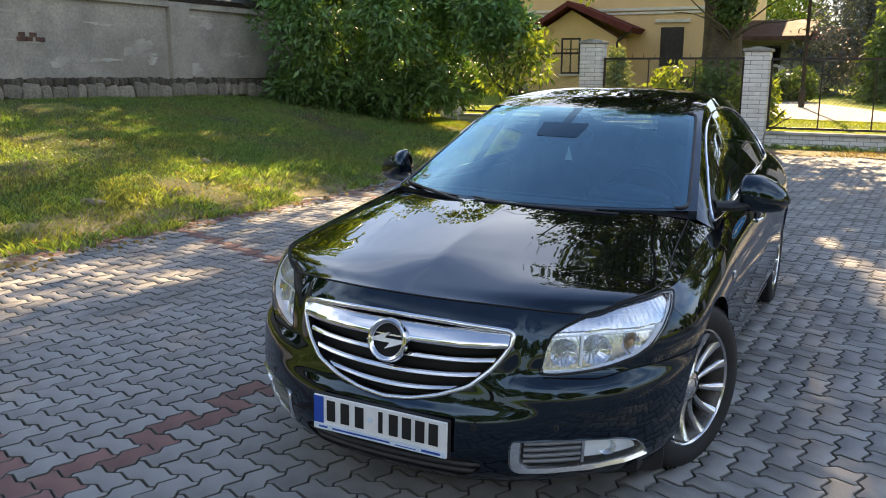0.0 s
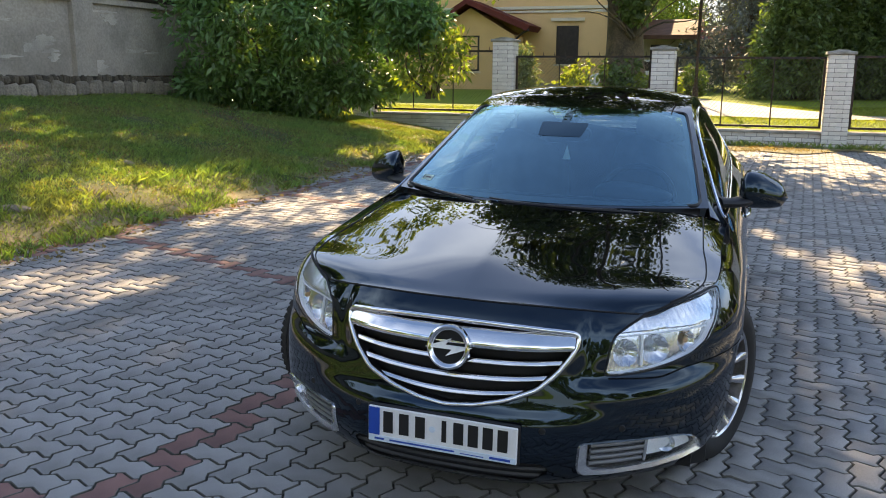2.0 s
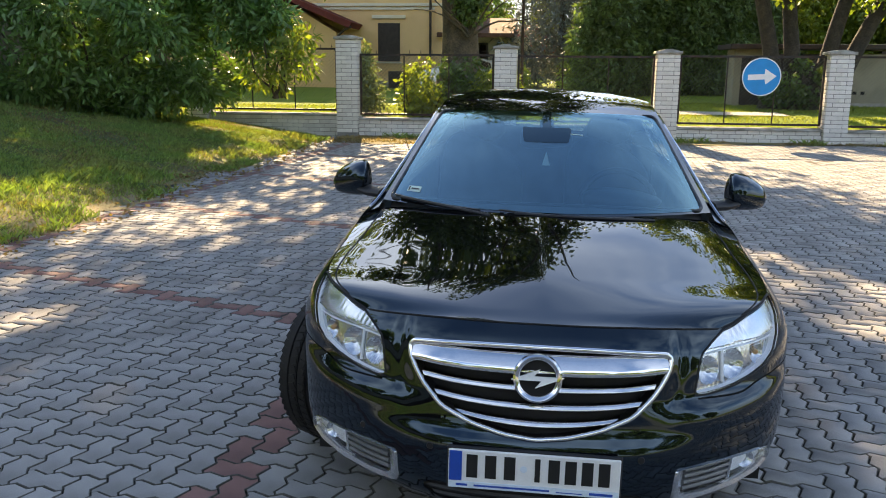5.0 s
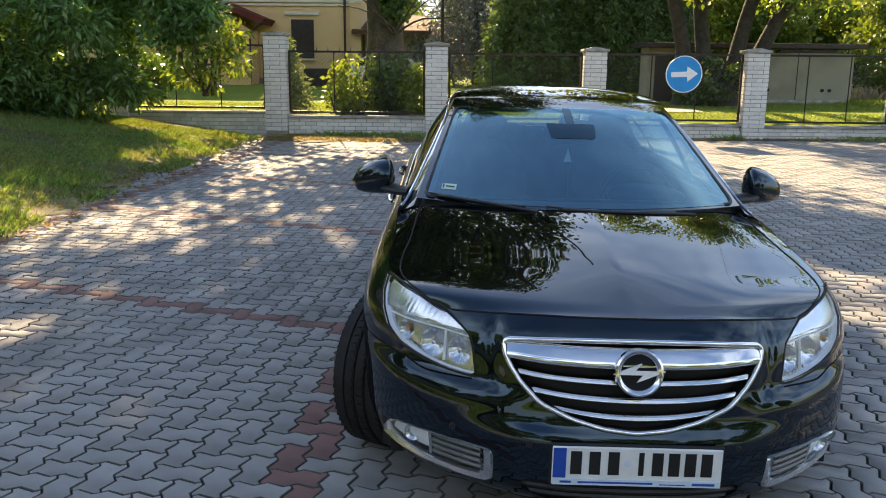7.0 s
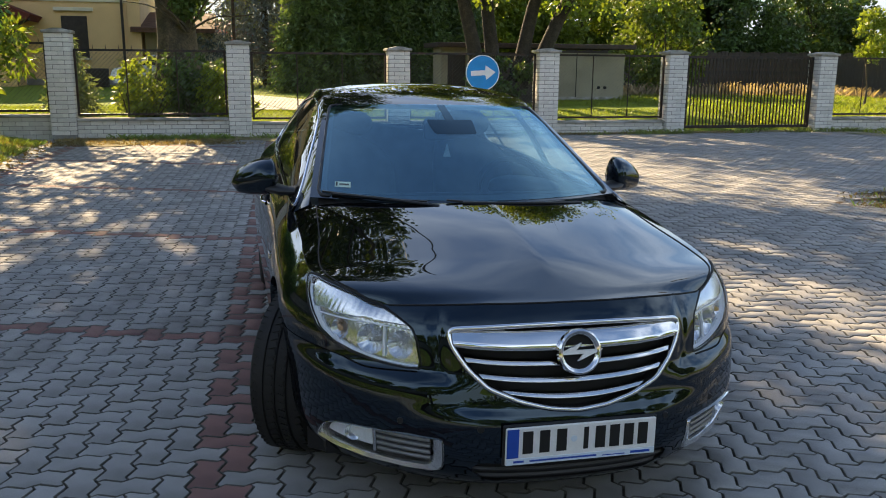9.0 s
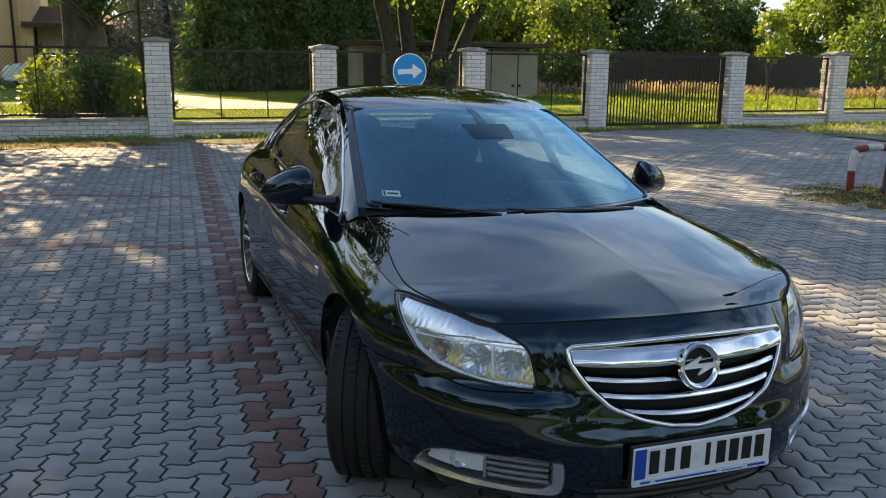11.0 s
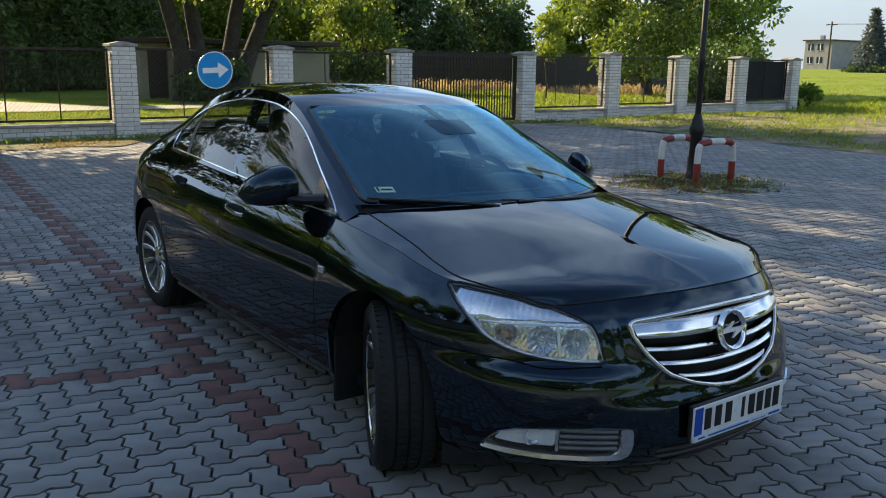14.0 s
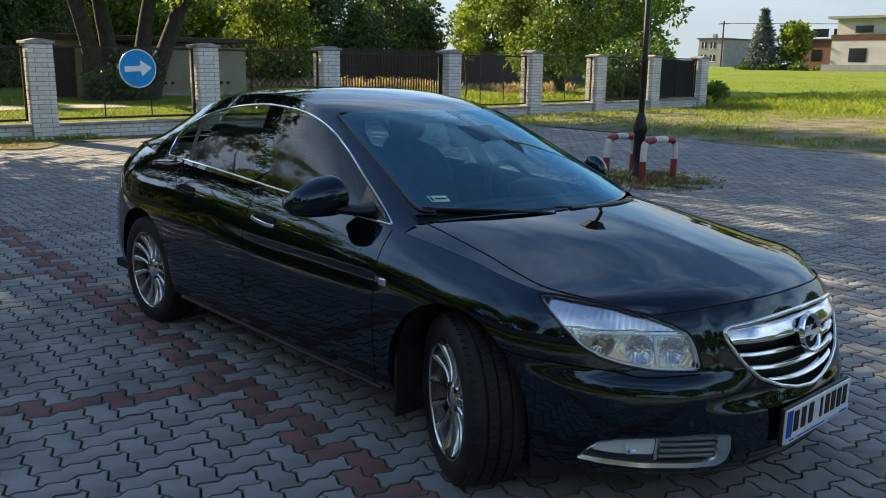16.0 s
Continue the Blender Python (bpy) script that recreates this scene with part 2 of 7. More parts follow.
BLACKIRON = material("lamp_black", (0.011, 0.011, 0.012), 0.5, 0.2, 0.25, 12, 160, 0.0006)
SOIL = material("dry_soil", (0.1, 0.073, 0.047), 0.95, 0.0, 0.3, 4, 60, 0.01, spec=0.1)
CLOTH = material("shade_cloth", (0.012, 0.014, 0.012), 0.9, 0.0, 0.2, 4, 200)
PLASTER = material("bare_plaster", (0.52, 0.475, 0.41), 0.95, 0.0, 0.14, 3, 60, 0.004, dirt=0.4)
LEAF = material("leaf_green", (0.14, 0.24, 0.05), 0.42, 0.0, 0.15, 0.6, 9, per="island", spread=0.4, translucent=0.5, second=(0.15, 0.22, 0.045))
# sunlight put into the leaf colour: brighter and yellower
LEAF_SUNLIT = material("leaf_sunlit_yellow", (0.19, 0.26, 0.05), 0.5, 0.0, 0.15, 0.6, 9, per="island", spread=0.3, translucent=0.5)
LEAF_LIME = material("leaf_lime", (0.13, 0.2, 0.032), 0.5, 0.0, 0.15, 0.5, 9, per="island", spread=0.35, translucent=0.5, second=(0.17, 0.22, 0.04))
LEAF_BUSH = material("leaf_bush", (0.1, 0.21, 0.065), 0.36, 0.0, 0.15, 0.6, 9, per="island", spread=0.4, translucent=0.3, second=(0.11, 0.2, 0.055))
LEAF_MID = material("leaf_mid_green", (0.085, 0.14, 0.028), 0.5, 0.0, 0.15, 0.5, 9, per="island", spread=0.5, translucent=0.4, second=(0.13, 0.18, 0.035))
LEAF_OLD = material("leaf_old_lime", (0.06, 0.095, 0.02), 0.5, 0.0, 0.15, 0.5, 9, per="island", spread=0.35, translucent=0.4)
LEAF_DARK = material("leaf_dark", (0.08, 0.14, 0.036), 0.5, 0.0, 0.2, 0.5, 9, per="island", spread=0.4, translucent=0.3)
YOUNG = material("young_needle", (0.16, 0.21, 0.11), 0.6, 0.0, 0.2, 0.8, 9, per="island", spread=0.4, translucent=0.3)
NEEDLE = material("needle_green", (0.135, 0.215, 0.085), 0.6, 0.0, 0.2, 0.8, 9, per="island", spread=0.4, translucent=0.35)
SPRUCE = material("blue_spruce", (0.12, 0.15, 0.155), 0.6, 0.0, 0.2, 0.8, 9, per="island", spread=0.35, translucent=0.1)
GRASS = material("grass_blade", (0.155, 0.26, 0.062), 0.5, 0.0, 0.2, 1.6, 9, per="island", spread=0.5, translucent=0.36, second=(0.2, 0.24, 0.07))
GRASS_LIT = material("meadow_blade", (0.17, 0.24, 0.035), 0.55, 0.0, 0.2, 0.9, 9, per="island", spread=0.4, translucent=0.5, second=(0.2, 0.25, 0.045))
DRYGRASS = material("dry_grass", (0.27, 0.21, 0.1), 0.7, 0.0, 0.2, 0.9, 9, per="island", spread=0.35, translucent=0.35)
REED = material("reed_plume", (0.42, 0.34, 0.26), 0.8, 0.0, 0.2, 0.9, 9, per="island", spread=0.3, translucent=0.35)
REDPAINT = material("red_paint", (0.3, 0.035, 0.025), 0.5, 0.0, 0.15, 8, 120, 0.0006, dirt=0.35)
WHITEPAINT = material("white_paint", (0.72, 0.7, 0.66), 0.5, 0.0, 0.08, 8, 120, 0.0006, dirt=0.35)
SILVERCAR = material("silver_paint", (0.5, 0.51, 0.53), 0.25, 0.6, 0.05, 4, 100, coat=1.0)


# ---- mesh tools: shapes are pairs of vertices and faces ----
def join(*shapes):
    verts, faces, base = [], [], 0
    for v, f in shapes:
        v = np.asarray(v, float).reshape(-1, 3)
        verts.append(v)
        faces += [tuple(i + base for i in q) for q in f]
        base += len(v)
    return np.concatenate(verts), faces


def moved(shape, m):
    v, f = shape
    v = np.c_[np.asarray(v, float), np.ones(len(v))] @ np.array(m).T
    f = [q[::-1] for q in f] if m.to_3x3().determinant() < 0 else f
    return v[:, :3], f


def mirrored(shape):
    v, f = shape
    return np.asarray(v, float) * (-1, 1, 1), [q[::-1] for q in f]


def mesh_of(name, shape, mat, smooth=False, sharp=40):
    me = bpy.data.meshes.new(name)
    v, f = shape
    me.from_pydata([tuple(p) for p in np.asarray(v, float)], [], [tuple(int(i) for i in q) for q in f])
    for one in (mat if isinstance(mat, (list, tuple)) else [mat]):
        me.materials.append(one)
    if smooth:
        me.shade_smooth()
        if sharp < 180:
            me.set_sharp_from_angle(angle=radians(sharp))
    me.update()
    return me


def part(name, shape, mat, parent=None, label="", smooth=False, sharp=40, m=None):
    """One mesh object under a thing or part (or, with no parent, a thing)."""
    me = shape if isinstance(shape, bpy.types.Mesh) else mesh_of(name, shape, mat, smooth, sharp)
    ob = new(name, me)
    ob.parent = parent
    if m is not None:
        ob.matrix_basis = m
    return tagged(ob, label)


def thing(name, label, category, m=None, group="", kind=""):
    ob = new(name)
    ob.empty_display_size = 0.1
    if m is not None:
        ob.matrix_basis = m
    return tagged(ob, label, category, group, kind)


def box(x0, y0, z0, x1, y1, z1, bevel=0.0):
    if not bevel:
        v = [(x, y, z) for z in (z0, z1) for y in (y0, y1) for x in (x0, x1)]
        return np.array(v, float), [(0, 2, 3, 1), (4, 5, 7, 6), (0, 1, 5, 4), (2, 6, 7, 3), (0, 4, 6, 2), (1, 3, 7, 5)]
    bm = bmesh.new()
    bmesh.ops.create_cube(bm, size=1)
    for p in bm.verts:
        p.co = ((x0 + x1) / 2 + p.co.x * (x1 - x0), (y0 + y1) / 2 + p.co.y * (y1 - y0), (z0 + z1) / 2 + p.co.z * (z1 - z0))
    bmesh.ops.bevel(bm, geom=bm.edges[:], offset=bevel, segments=2 if bevel > 0.012 else 1, affect="EDGES", profile=0.6)
    out = np.array([p.co[:] for p in bm.verts]), [tuple(p.index for p in f.verts) for f in bm.faces]
    bm.free()
    return out


def grid(points):
    """points[i][j] -> a sheet of quads."""
    p = np.asarray(points, float)
    a, b = p.shape[:2]
    f = [(i * b + j, (i + 1) * b + j, (i + 1) * b + j + 1, i * b + j + 1) for i in range(a - 1) for j in range(b - 1)]
    return p.reshape(-1, 3), f


def sweep(path, radius, sides=8, closed=False, flat=1.0):
    """A round bar along a path; radius may be one number or one for each point."""
    p = np.asarray(path, float)
    n = len(p)
    r = np.broadcast_to(np.asarray(radius, float), (n,))
    t = np.roll(p, -1, 0) - np.roll(p, 1, 0) if closed else np.gradient(p, axis=0)
    t /= np.linalg.norm(t, axis=1)[:, None] + 1e-12
    up = np.array((0, 0, 1.0)) if abs(t[:, 2]).mean() < 0.8 else np.array((0, 1.0, 0))
    s = np.cross(t, up)
    s /= np.linalg.norm(s, axis=1)[:, None] + 1e-12
    u = np.cross(s, t)
    a = np.linspace(0, 2 * np.pi, sides, endpoint=False)
    v = p[:, None] + r[:, None, None] * (np.cos(a)[None, :, None] * s[:, None] + flat * np.sin(a)[None, :, None] * u[:, None])
    f = []
    for i in range(n if closed else n - 1):
        k = (i + 1) % n
        f += [(i * sides + j, i * sides + (j + 1) % sides, k * sides + (j + 1) % sides, k * sides + j) for j in range(sides)]
    if not closed:
        f += [tuple(range(sides))[::-1], tuple((n - 1) * sides + j for j in range(sides))]
    return v.reshape(-1, 3), f


def lathe(profile, sides=32, axis="z"):
    """profile: (radius, along) pairs turned round an axis."""
    a = np.linspace(0, 2 * np.pi, sides, endpoint=False)
    v = np.array([[(r * math.cos(t), r * math.sin(t), h) for t in a] for r, h in profile])
    n = len(profile)
    f = [(i * sides + j, i * sides + (j + 1) % sides, (i + 1) * sides + (j + 1) % sides, (i + 1) * sides + j) for i in range(n - 1) for j in range(sides)]
    v = v.reshape(-1, 3)
    if axis == "x":
        v = v[:, [2, 0, 1]]
    elif axis == "y":
        v = v[:, [1, 2, 0]]
    return v, f


def prism(outline, a, b, plane="xz"):
    """A flat outline of 2D points given thickness from a to b along the third axis."""
    o = np.asarray(outline, float)
    n = len(o)
    def at(h):
        if plane == "xz":
            return np.c_[o[:, 0], np.full(n, h), o[:, 1]]
        if plane == "yz":
            return np.c_[np.full(n, h), o[:, 0], o[:, 1]]
        return np.c_[o[:, 0], o[:, 1], np.full(n, h)]
    f = [tuple(range(n)), tuple(range(2 * n - 1, n - 1, -1))]
    f += [(i, i + n, (i + 1) % n + n, (i + 1) % n) for i in range(n)]
    return np.concatenate([at(a), at(b)]), f


def curve(points, closed=False):
    """A smooth curve (monotone-ish cubic by chord length) through points; call it with 0..1."""
    p = np.asarray(points, float)
    if closed:
        p = np.concatenate([p, p[:1]])
    d = np.r_[0, np.cumsum(np.linalg.norm(np.diff(p, axis=0), axis=1))]
    d /= d[-1]
    s = np.diff(p, axis=0) / np.diff(d)[:, None]
    m = np.empty_like(p)
    w0, w1 = np.diff(d)[:-1, None], np.diff(d)[1:, None]
    m[1:-1] = (s[:-1] * w1 + s[1:] * w0) / (w0 + w1)
    m[0], m[-1] = s[0], s[-1]
    if closed:
        m[0] = m[-1] = (s[0] + s[-1]) / 2
    def at(t):
        t = np.clip(np.atleast_1d(np.asarray(t, float)), 0, 1)
        i = np.clip(np.searchsorted(d, t, side="right") - 1, 0, len(p) - 2)
        h = (d[i + 1] - d[i])[:, None]
        q = ((t - d[i]) / (d[i + 1] - d[i]))[:, None]
        return ((2 * q**3 - 3 * q**2 + 1) * p[i] + (q**3 - 2 * q**2 + q) * h * m[i] + (3 * q**2 - 2 * q**3) * p[i + 1] + (q**3 - q**2) * h * m[i + 1])
    at.knots = d
    return at


def table(*pairs):
    """A smooth function through (x, y) pairs."""
    x, y = np.array([a for a, _ in pairs], float), np.array([b for _, b in pairs], float)
    s = np.diff(y) / np.diff(x)
    m = np.r_[s[0], np.where(s[:-1] * s[1:] > 0, 2 * s[:-1] * s[1:] / (s[:-1] + s[1:] + 1e-12), 0), s[-1]]
    def at(t):
        t = np.clip(np.asarray(t, float), x[0], x[-1])
        i = np.clip(np.searchsorted(x, t, side="right") - 1, 0, len(x) - 2)
        h = x[i + 1] - x[i]
        q = (t - x[i]) / h
        return (2 * q**3 - 3 * q**2 + 1) * y[i] + (q**3 - 2 * q**2 + q) * h * m[i] + (3 * q**2 - 2 * q**3) * y[i + 1] + (q**3 - q**2) * h * m[i + 1]
    return at


def inside(poly, x, y):
    """Which of the points lie in a 2D polygon."""
    p = np.asarray(poly, float)
    hit = np.zeros(np.shape(x), bool)
    for (ax, ay), (bx, by) in zip(p, np.roll(p, -1, 0)):
        if ay == by:
            continue
        hit ^= ((ay > y) != (by > y)) & (x < (bx - ax) * (y - ay) / (by - ay) + ax)
    return hit


def rounded(poly, r, n=5):
    """A 2D polygon with its corners rounded."""
    p = np.asarray(poly, float)
    out = []
    for a, b, c in zip(np.roll(p, 1, 0), p, np.roll(p, -1, 0)):
        da, dc = a - b, c - b
        k = min(r, 0.45 * np.linalg.norm(da), 0.45 * np.linalg.norm(dc))
        s, e = b + da / np.linalg.norm(da) * k, b + dc / np.linalg.norm(dc) * k
        for t in np.linspace(0, 1, n):
            out.append((1 - t) ** 2 * s + 2 * t * (1 - t) * b + t * t * e)
    return np.array(out)


# ---- ground ----
FENCE_Y = 16.5
SKEW = pose(-0.85, FENCE_Y, 0, 0, 0, -0.8)


def ground_height(x, y):
    """Level yard; a grass bank rises to the old wall; the land behind the fence lies a little higher."""
    bank = np.clip((-4.9 - 0.25 * np.sin(y * 0.8) - x) / 5.2, 0, 1)
    h = 1.05 * bank ** 0.9 * (1 - 0.4 * np.clip((y - 10.5) / 6.0, 0, 1)) * np.clip((y + 14) / 8, 0, 1)
    back = np.clip((y - 16.8) / 4, 0, 1)
    h = np.maximum(h * (1 - back), 0.28 * back * np.clip((27 - x) / 4, 0, 1) + 0.012 * np.clip(y - 22, 0, 60) * np.clip((27 - x) / 4, 0, 1))
    verge = np.clip((x - 14.2) / 2.5, 0, 1) * np.clip((16.3 - y) / 1.5, 0, 1)
    return h + 0.12 * verge + 0.0215 * np.clip(x - 26, 0, 80)


def sheet(name, x0, x1, y0, y1, nx, ny, mat, lift, label, bump=0.0, shape=None):
    xs, ys = np.meshgrid(np.linspace(x0, x1, nx), np.linspace(y0, y1, ny), indexing="ij")
    if shape:
        xs, ys = shape(xs, ys)
    z = ground_height(xs, ys) + lift
    if bump:
        z = z + bump * np.array([[noise.noise((a * 0.9, b * 0.9, 3.1)) for a, b in zip(r, s)] for r, s in zip(xs, ys)])
    ob = part(name, grid(np.dstack([xs, ys, z])), mat, smooth=True, sharp=180)
    return tagged(ob, label, "ground", kind="structure")


def stretch(lo, hi, near0, near1, n):
    """Sample lines, dense in the near stretch and coarse to the horizon."""
    far = np.array([0, 6, 15, 30, 60, 120, 300, 900, 1600.0])
    return np.unique(np.r_[near0 - far[near0 - far >= lo], np.linspace(near0, near1, n), near1 + far[near1 + far <= hi]])


gx, gy = np.meshgrid(stretch(-1600, 1600, -14, 40, 90), stretch(-1600, 1600, -14, 70, 110), indexing="ij")
gz = ground_height(gx, gy) - 0.06
tagged(part("ground", grid(np.dstack([gx, gy, gz])), FIELD, smooth=True, sharp=180), "open grassy ground reaching the horizon", "ground", kind="structure")

# the grass bank, the lawn behind the fence, the verge and the gravel beside the road
sheet("lawn_bank", -10.4, -4.9, -13, 16.3, 50, 150, LAWN_SOIL, 0.0, "sloping rough lawn with bare patches beside the paving", 0.05)
sheet("lawn_back", -40, 26, 16.75, 44, 90, 60, FIELD, 0.0, "sunlit mown lawn behind the fence", 0.02)
sheet("verge", 13.72, 26, -6, 16.2, 40, 60, GRAVEL, 0.02, "dry grassy gravel verge beside the road", 0.03,
      lambda x, y: (x + 0.35 * np.sin(y * 0.7) * (x < 15), y))
sheet("fence_strip", -4.4, 14.0, 0, 1, 90, 6, STRAWSOIL, 0.026, "strip of dry soil and straw along the fence", 0.008,
      lambda x, y: (x, 16.36 - y * ((1.35 - 1.0 * np.clip((x - 2.5) / 3, 0, 1)) * (1 + 0.25 * np.sin(x * 1.3) + 0.2 * np.sin(x * 3.7 + 1)))))
sheet("edge_soil", 0, 1, -12.9, 16.3, 14, 340, STRAWSOIL, 0.013, "ragged strip of soil and straw along the paving", 0.014,
      lambda x, y: (-5.6 + x * (0.93 + 0.16 * np.sin(1.3 * y) + 0.11 * np.sin(3.7 * y + 1) + 0.07 * np.sin(9.1 * y)), y))
path_mid = lambda x: 22.3 + 7.2 * np.clip((4.5 - x) / 7, 0, 1) ** 1.5
path_half = lambda x: 0.8 + 4.4 * np.clip((3.8 - x) / 5, 0, 1)
sheet("path", -2.6, 6.6, -1, 1, 40, 8, PATHS, 0.035, "pale sandy path across the back lawn", 0.01, lambda x, y: (x, path_mid(x) + y * path_half(x)))
bed = grid([[(x, y, -0.001) for y in np.linspace(-7.6, 16.3, 12)] for x in (-5.2, 0, 5, 10, 14.4)])
sheet("yard", -5.2, 14.4, -26, -7.4, 30, 30, ASPHALT, -0.012, "worn grey asphalt beyond the paving", 0.004)
pavement = tagged(part("pavement", bed, JOINT), "grey interlocking zigzag concrete paving with red lines", "pavement", kind="structure")


# ---- fence: white brick posts on a low brick wall, mesh panels ----
BR_L, BR_H, BR_G = 0.235, 0.077, 0.011
fence = thing("fence", "white brick and black iron boundary fence with mesh panels", "fence", SKEW, kind="structure")
brick_mesh = mesh_of("brick", box(0, 0, 0, BR_L, 0.115, BR_H, 0.006), BRICK)
half_mesh = mesh_of("half_brick", box(0, 0, 0, 0.115, 0.115, BR_H, 0.006), BRICK)


def post_courses(h):
    return int(h / (BR_H + BR_G))


def brick_post(name, x, height, near=True, base=0.0):
    """A post about 0.47 m square: a mortar core, courses of bricks, a cast cap."""
    w, step = 0.47, BR_H + BR_G
    n = post_courses(height - base)
    post = part(name, box(x - w / 2 + 0.008, -w / 2 + 0.008, base - 0.25, x + w / 2 - 0.008, w / 2 - 0.008, base + n * step, 0), MORTAR, fence)
    tagged(post, "white brick fence post with a grey cast cap")
    rnd = random.Random(int(x * 97))
    far = []
    for k in range(n):
        z = base + k * step
        for side in range(4):
            turn = pose(x, 0, z, 0, 0, 90 * side) @ Matrix.Translation((-w / 2, -w / 2, 0))
            lay = [(0, 0), (1, BR_L)] if k % 2 == 0 else [(2, 0.0), (0, 0.115 + BR_G)]
            for kind, off in lay:
                jit = Matrix.Translation((off, rnd.uniform(-0.003, 0.004), rnd.uniform(-0.002, 0.002)))
                if kind == 1:
                    m = turn @ jit @ Matrix.Diagonal(((w - BR_L - 0.115 - BR_G) / 0.115, 1, 1, 1))
                    mesh = half_mesh
                else:
                    m = turn @ jit
                    mesh = brick_mesh if kind == 0 else half_mesh
                if near and side in (0, 1, 3):
                    part("brick", mesh, None, post, m=m)
                else:
                    far.append(moved(box(0, 0, 0, 0.115 if mesh is half_mesh else BR_L, 0.115, BR_H), m))
    if far:
        part("bricks", join(*far), BRICK_I, post)["kind"] = "stuff"
    top = base + n * step
    cap = join(box(x - 0.275, -0.275, top - 0.005, x + 0.275, 0.275, top + 0.055, 0.012), prism([(x - 0.25, top + 0.05), (x + 0.25, top + 0.05), (x + 0.06, top + 0.095), (x - 0.06, top + 0.095)], -0.22, 0.22))
    part("cap", cap, CONCRETE, post, "weathered grey concrete cap")
    return post


def low_wall(x0, x1, top, near=True):
    """Plinth wall between two posts with a sloping cement top."""
    wall = part("low_wall", box(x0, -0.105, -0.2, x1, 0.11, top - 0.06), MORTAR, fence, "low white brick plinth wall with cement top")
    step, n = BR_H + BR_G, int((top - 0.05) / (BR_H + BR_G)) + 1
    rnd = random.Random(int(x0 * 31) + 5)
    far = []
    for k in range(n):
        z = top - 0.06 - (k + 1) * step
        x = x0 + 0.01 - (0.12 if k % 2 else 0)
        while x < x1 - 0.02:
            a, b = max(x, x0 + 0.004), min(x + BR_L, x1 - 0.004)
            if b - a > 0.03:
                m = Matrix.Translation((a, -0.122 + rnd.uniform(-0.003, 0.004), z)) @ Matrix.Diagonal(((b - a) / BR_L, 1, 1, 1))
                if near:
                    part("brick", brick_mesh, None, wall, m=m)
                else:
                    far.append(moved(box(0, 0, 0, BR_L, 0.115, BR_H), m))
            x += BR_L + BR_G
    if far:
        part("bricks", join(*far), BRICK_I, wall)["kind"] = "stuff"
    part("coping", prism([(-0.17, top - 0.06), (0.16, top - 0.06), (0.14, top - 0.02), (0.0, top), (-0.16, top - 0.03)], x0, x1, "yz"), CONCRETE, wall, "sloping grey cement coping")


def mesh_panel(x0, x1, z0, z1, spikes, fine=1.0):
    """An iron frame with uprights, diamond wire mesh, and spikes on the top rail."""
    panel = thing("mesh_panel", "", "")
    panel.parent = fence
    tagged(panel, "black iron fence panel with diamond wire mesh")
    r = 0.022
    part("frame", join(box(x0, -r, z0 - r, x1, r, z0 + r), box(x0, -r, z1 - r, x1, r, z1 + r), box(x0, -r, z0 + r, x0 + 2 * r, r, z1 - r), box(x1 - 2 * r, -r, z0 + r, x1, r, z1 - r)), IRON, panel)
    k = max(2, round((x1 - x0) / 1.05))
    for i in range(1, k):
        x = x0 + (x1 - x0) * i / k
        part("upright", sweep([(x, 0, z0), (x, 0, z1)], 0.014, 6), IRON, panel)
    wires, pitch = [], 0.085
    w, h = x1 - x0 - 4 * r, z1 - z0 - 2 * r
    for s in (1, -1):
        c = -h
        while c < w:
            a, b = max(0, c), min(w, c + h)
            if b - a > 0.02:
                za, zb = a - c, b - c
                if s < 0:
                    za, zb = h - za, h - zb
                wires.append(sweep([(x0 + 2 * r + a, 0.016 * s - 0.004, z0 + r + za), (x0 + 2 * r + b, 0.016 * s - 0.004, z0 + r + zb)], (0.0036 if s > 0 else 0.0018) * fine, 3))
            c += pitch
    part("wire_mesh", join(*wires), WIRE, panel, "rusty grey diamond wire mesh")["kind"] = "stuff"
    if spikes:
        n = int((x1 - x0) / 0.24)
        pts = [sweep([(x0 + (x1 - x0) * (i + 0.5) / n, 0, z1 + 0.01), (x0 + (x1 - x0) * (i + 0.5) / n, 0, z1 + 0.06), (x0 + (x1 - x0) * (i + 0.5) / n, 0, z1 + 0.11)], (0.009, 0.008, 0.001), 5) for i in range(n)]
        part("spikes", join(*pts), IRON, panel)["kind"] = "stuff"


# posts along the line, from the bush to the end by the field
POSTS = [(-7.0, 2.2, 0.1), (-3.5, 2.13, 0.1), (0.0, 2.0, 0), (3.42, 1.92, 0), (6.88, 1.93, 0), (10.1, 1.93, 0), (14.15, 1.93, 0), (17.5, 1.9, 0.05), (20.6, 1.9, 0.08), (23.65, 1.9, 0.1), (26.7, 1.9, 0.1)]
for i, (x, h, b) in enumerate(POSTS):
    brick_post("post", x, h, near=1 <= i <= 7, base=b)
WALL_TOP = [0.52, 0.44, 0.34, 0.34, 0.32, None, 0.36, 0.4, 0.42, 0.44]
RAIL_TOP = [1.92, 1.8, 1.78, 1.8, 1.8, None, 1.8, 1.82, 1.84, 1.84]
for i in range(len(POSTS) - 1):
    if WALL_TOP[i] is None:
        continue
    a, b = POSTS[i][0] + 0.24, POSTS[i + 1][0] - 0.24
    low_wall(a, b, WALL_TOP[i], near=1 <= i <= 6)
    mesh_panel(a + 0.015, b - 0.015, WALL_TOP[i] + 0.06, RAIL_TOP[i], i <= 1, 1.0 if i < 4 else 0.55)

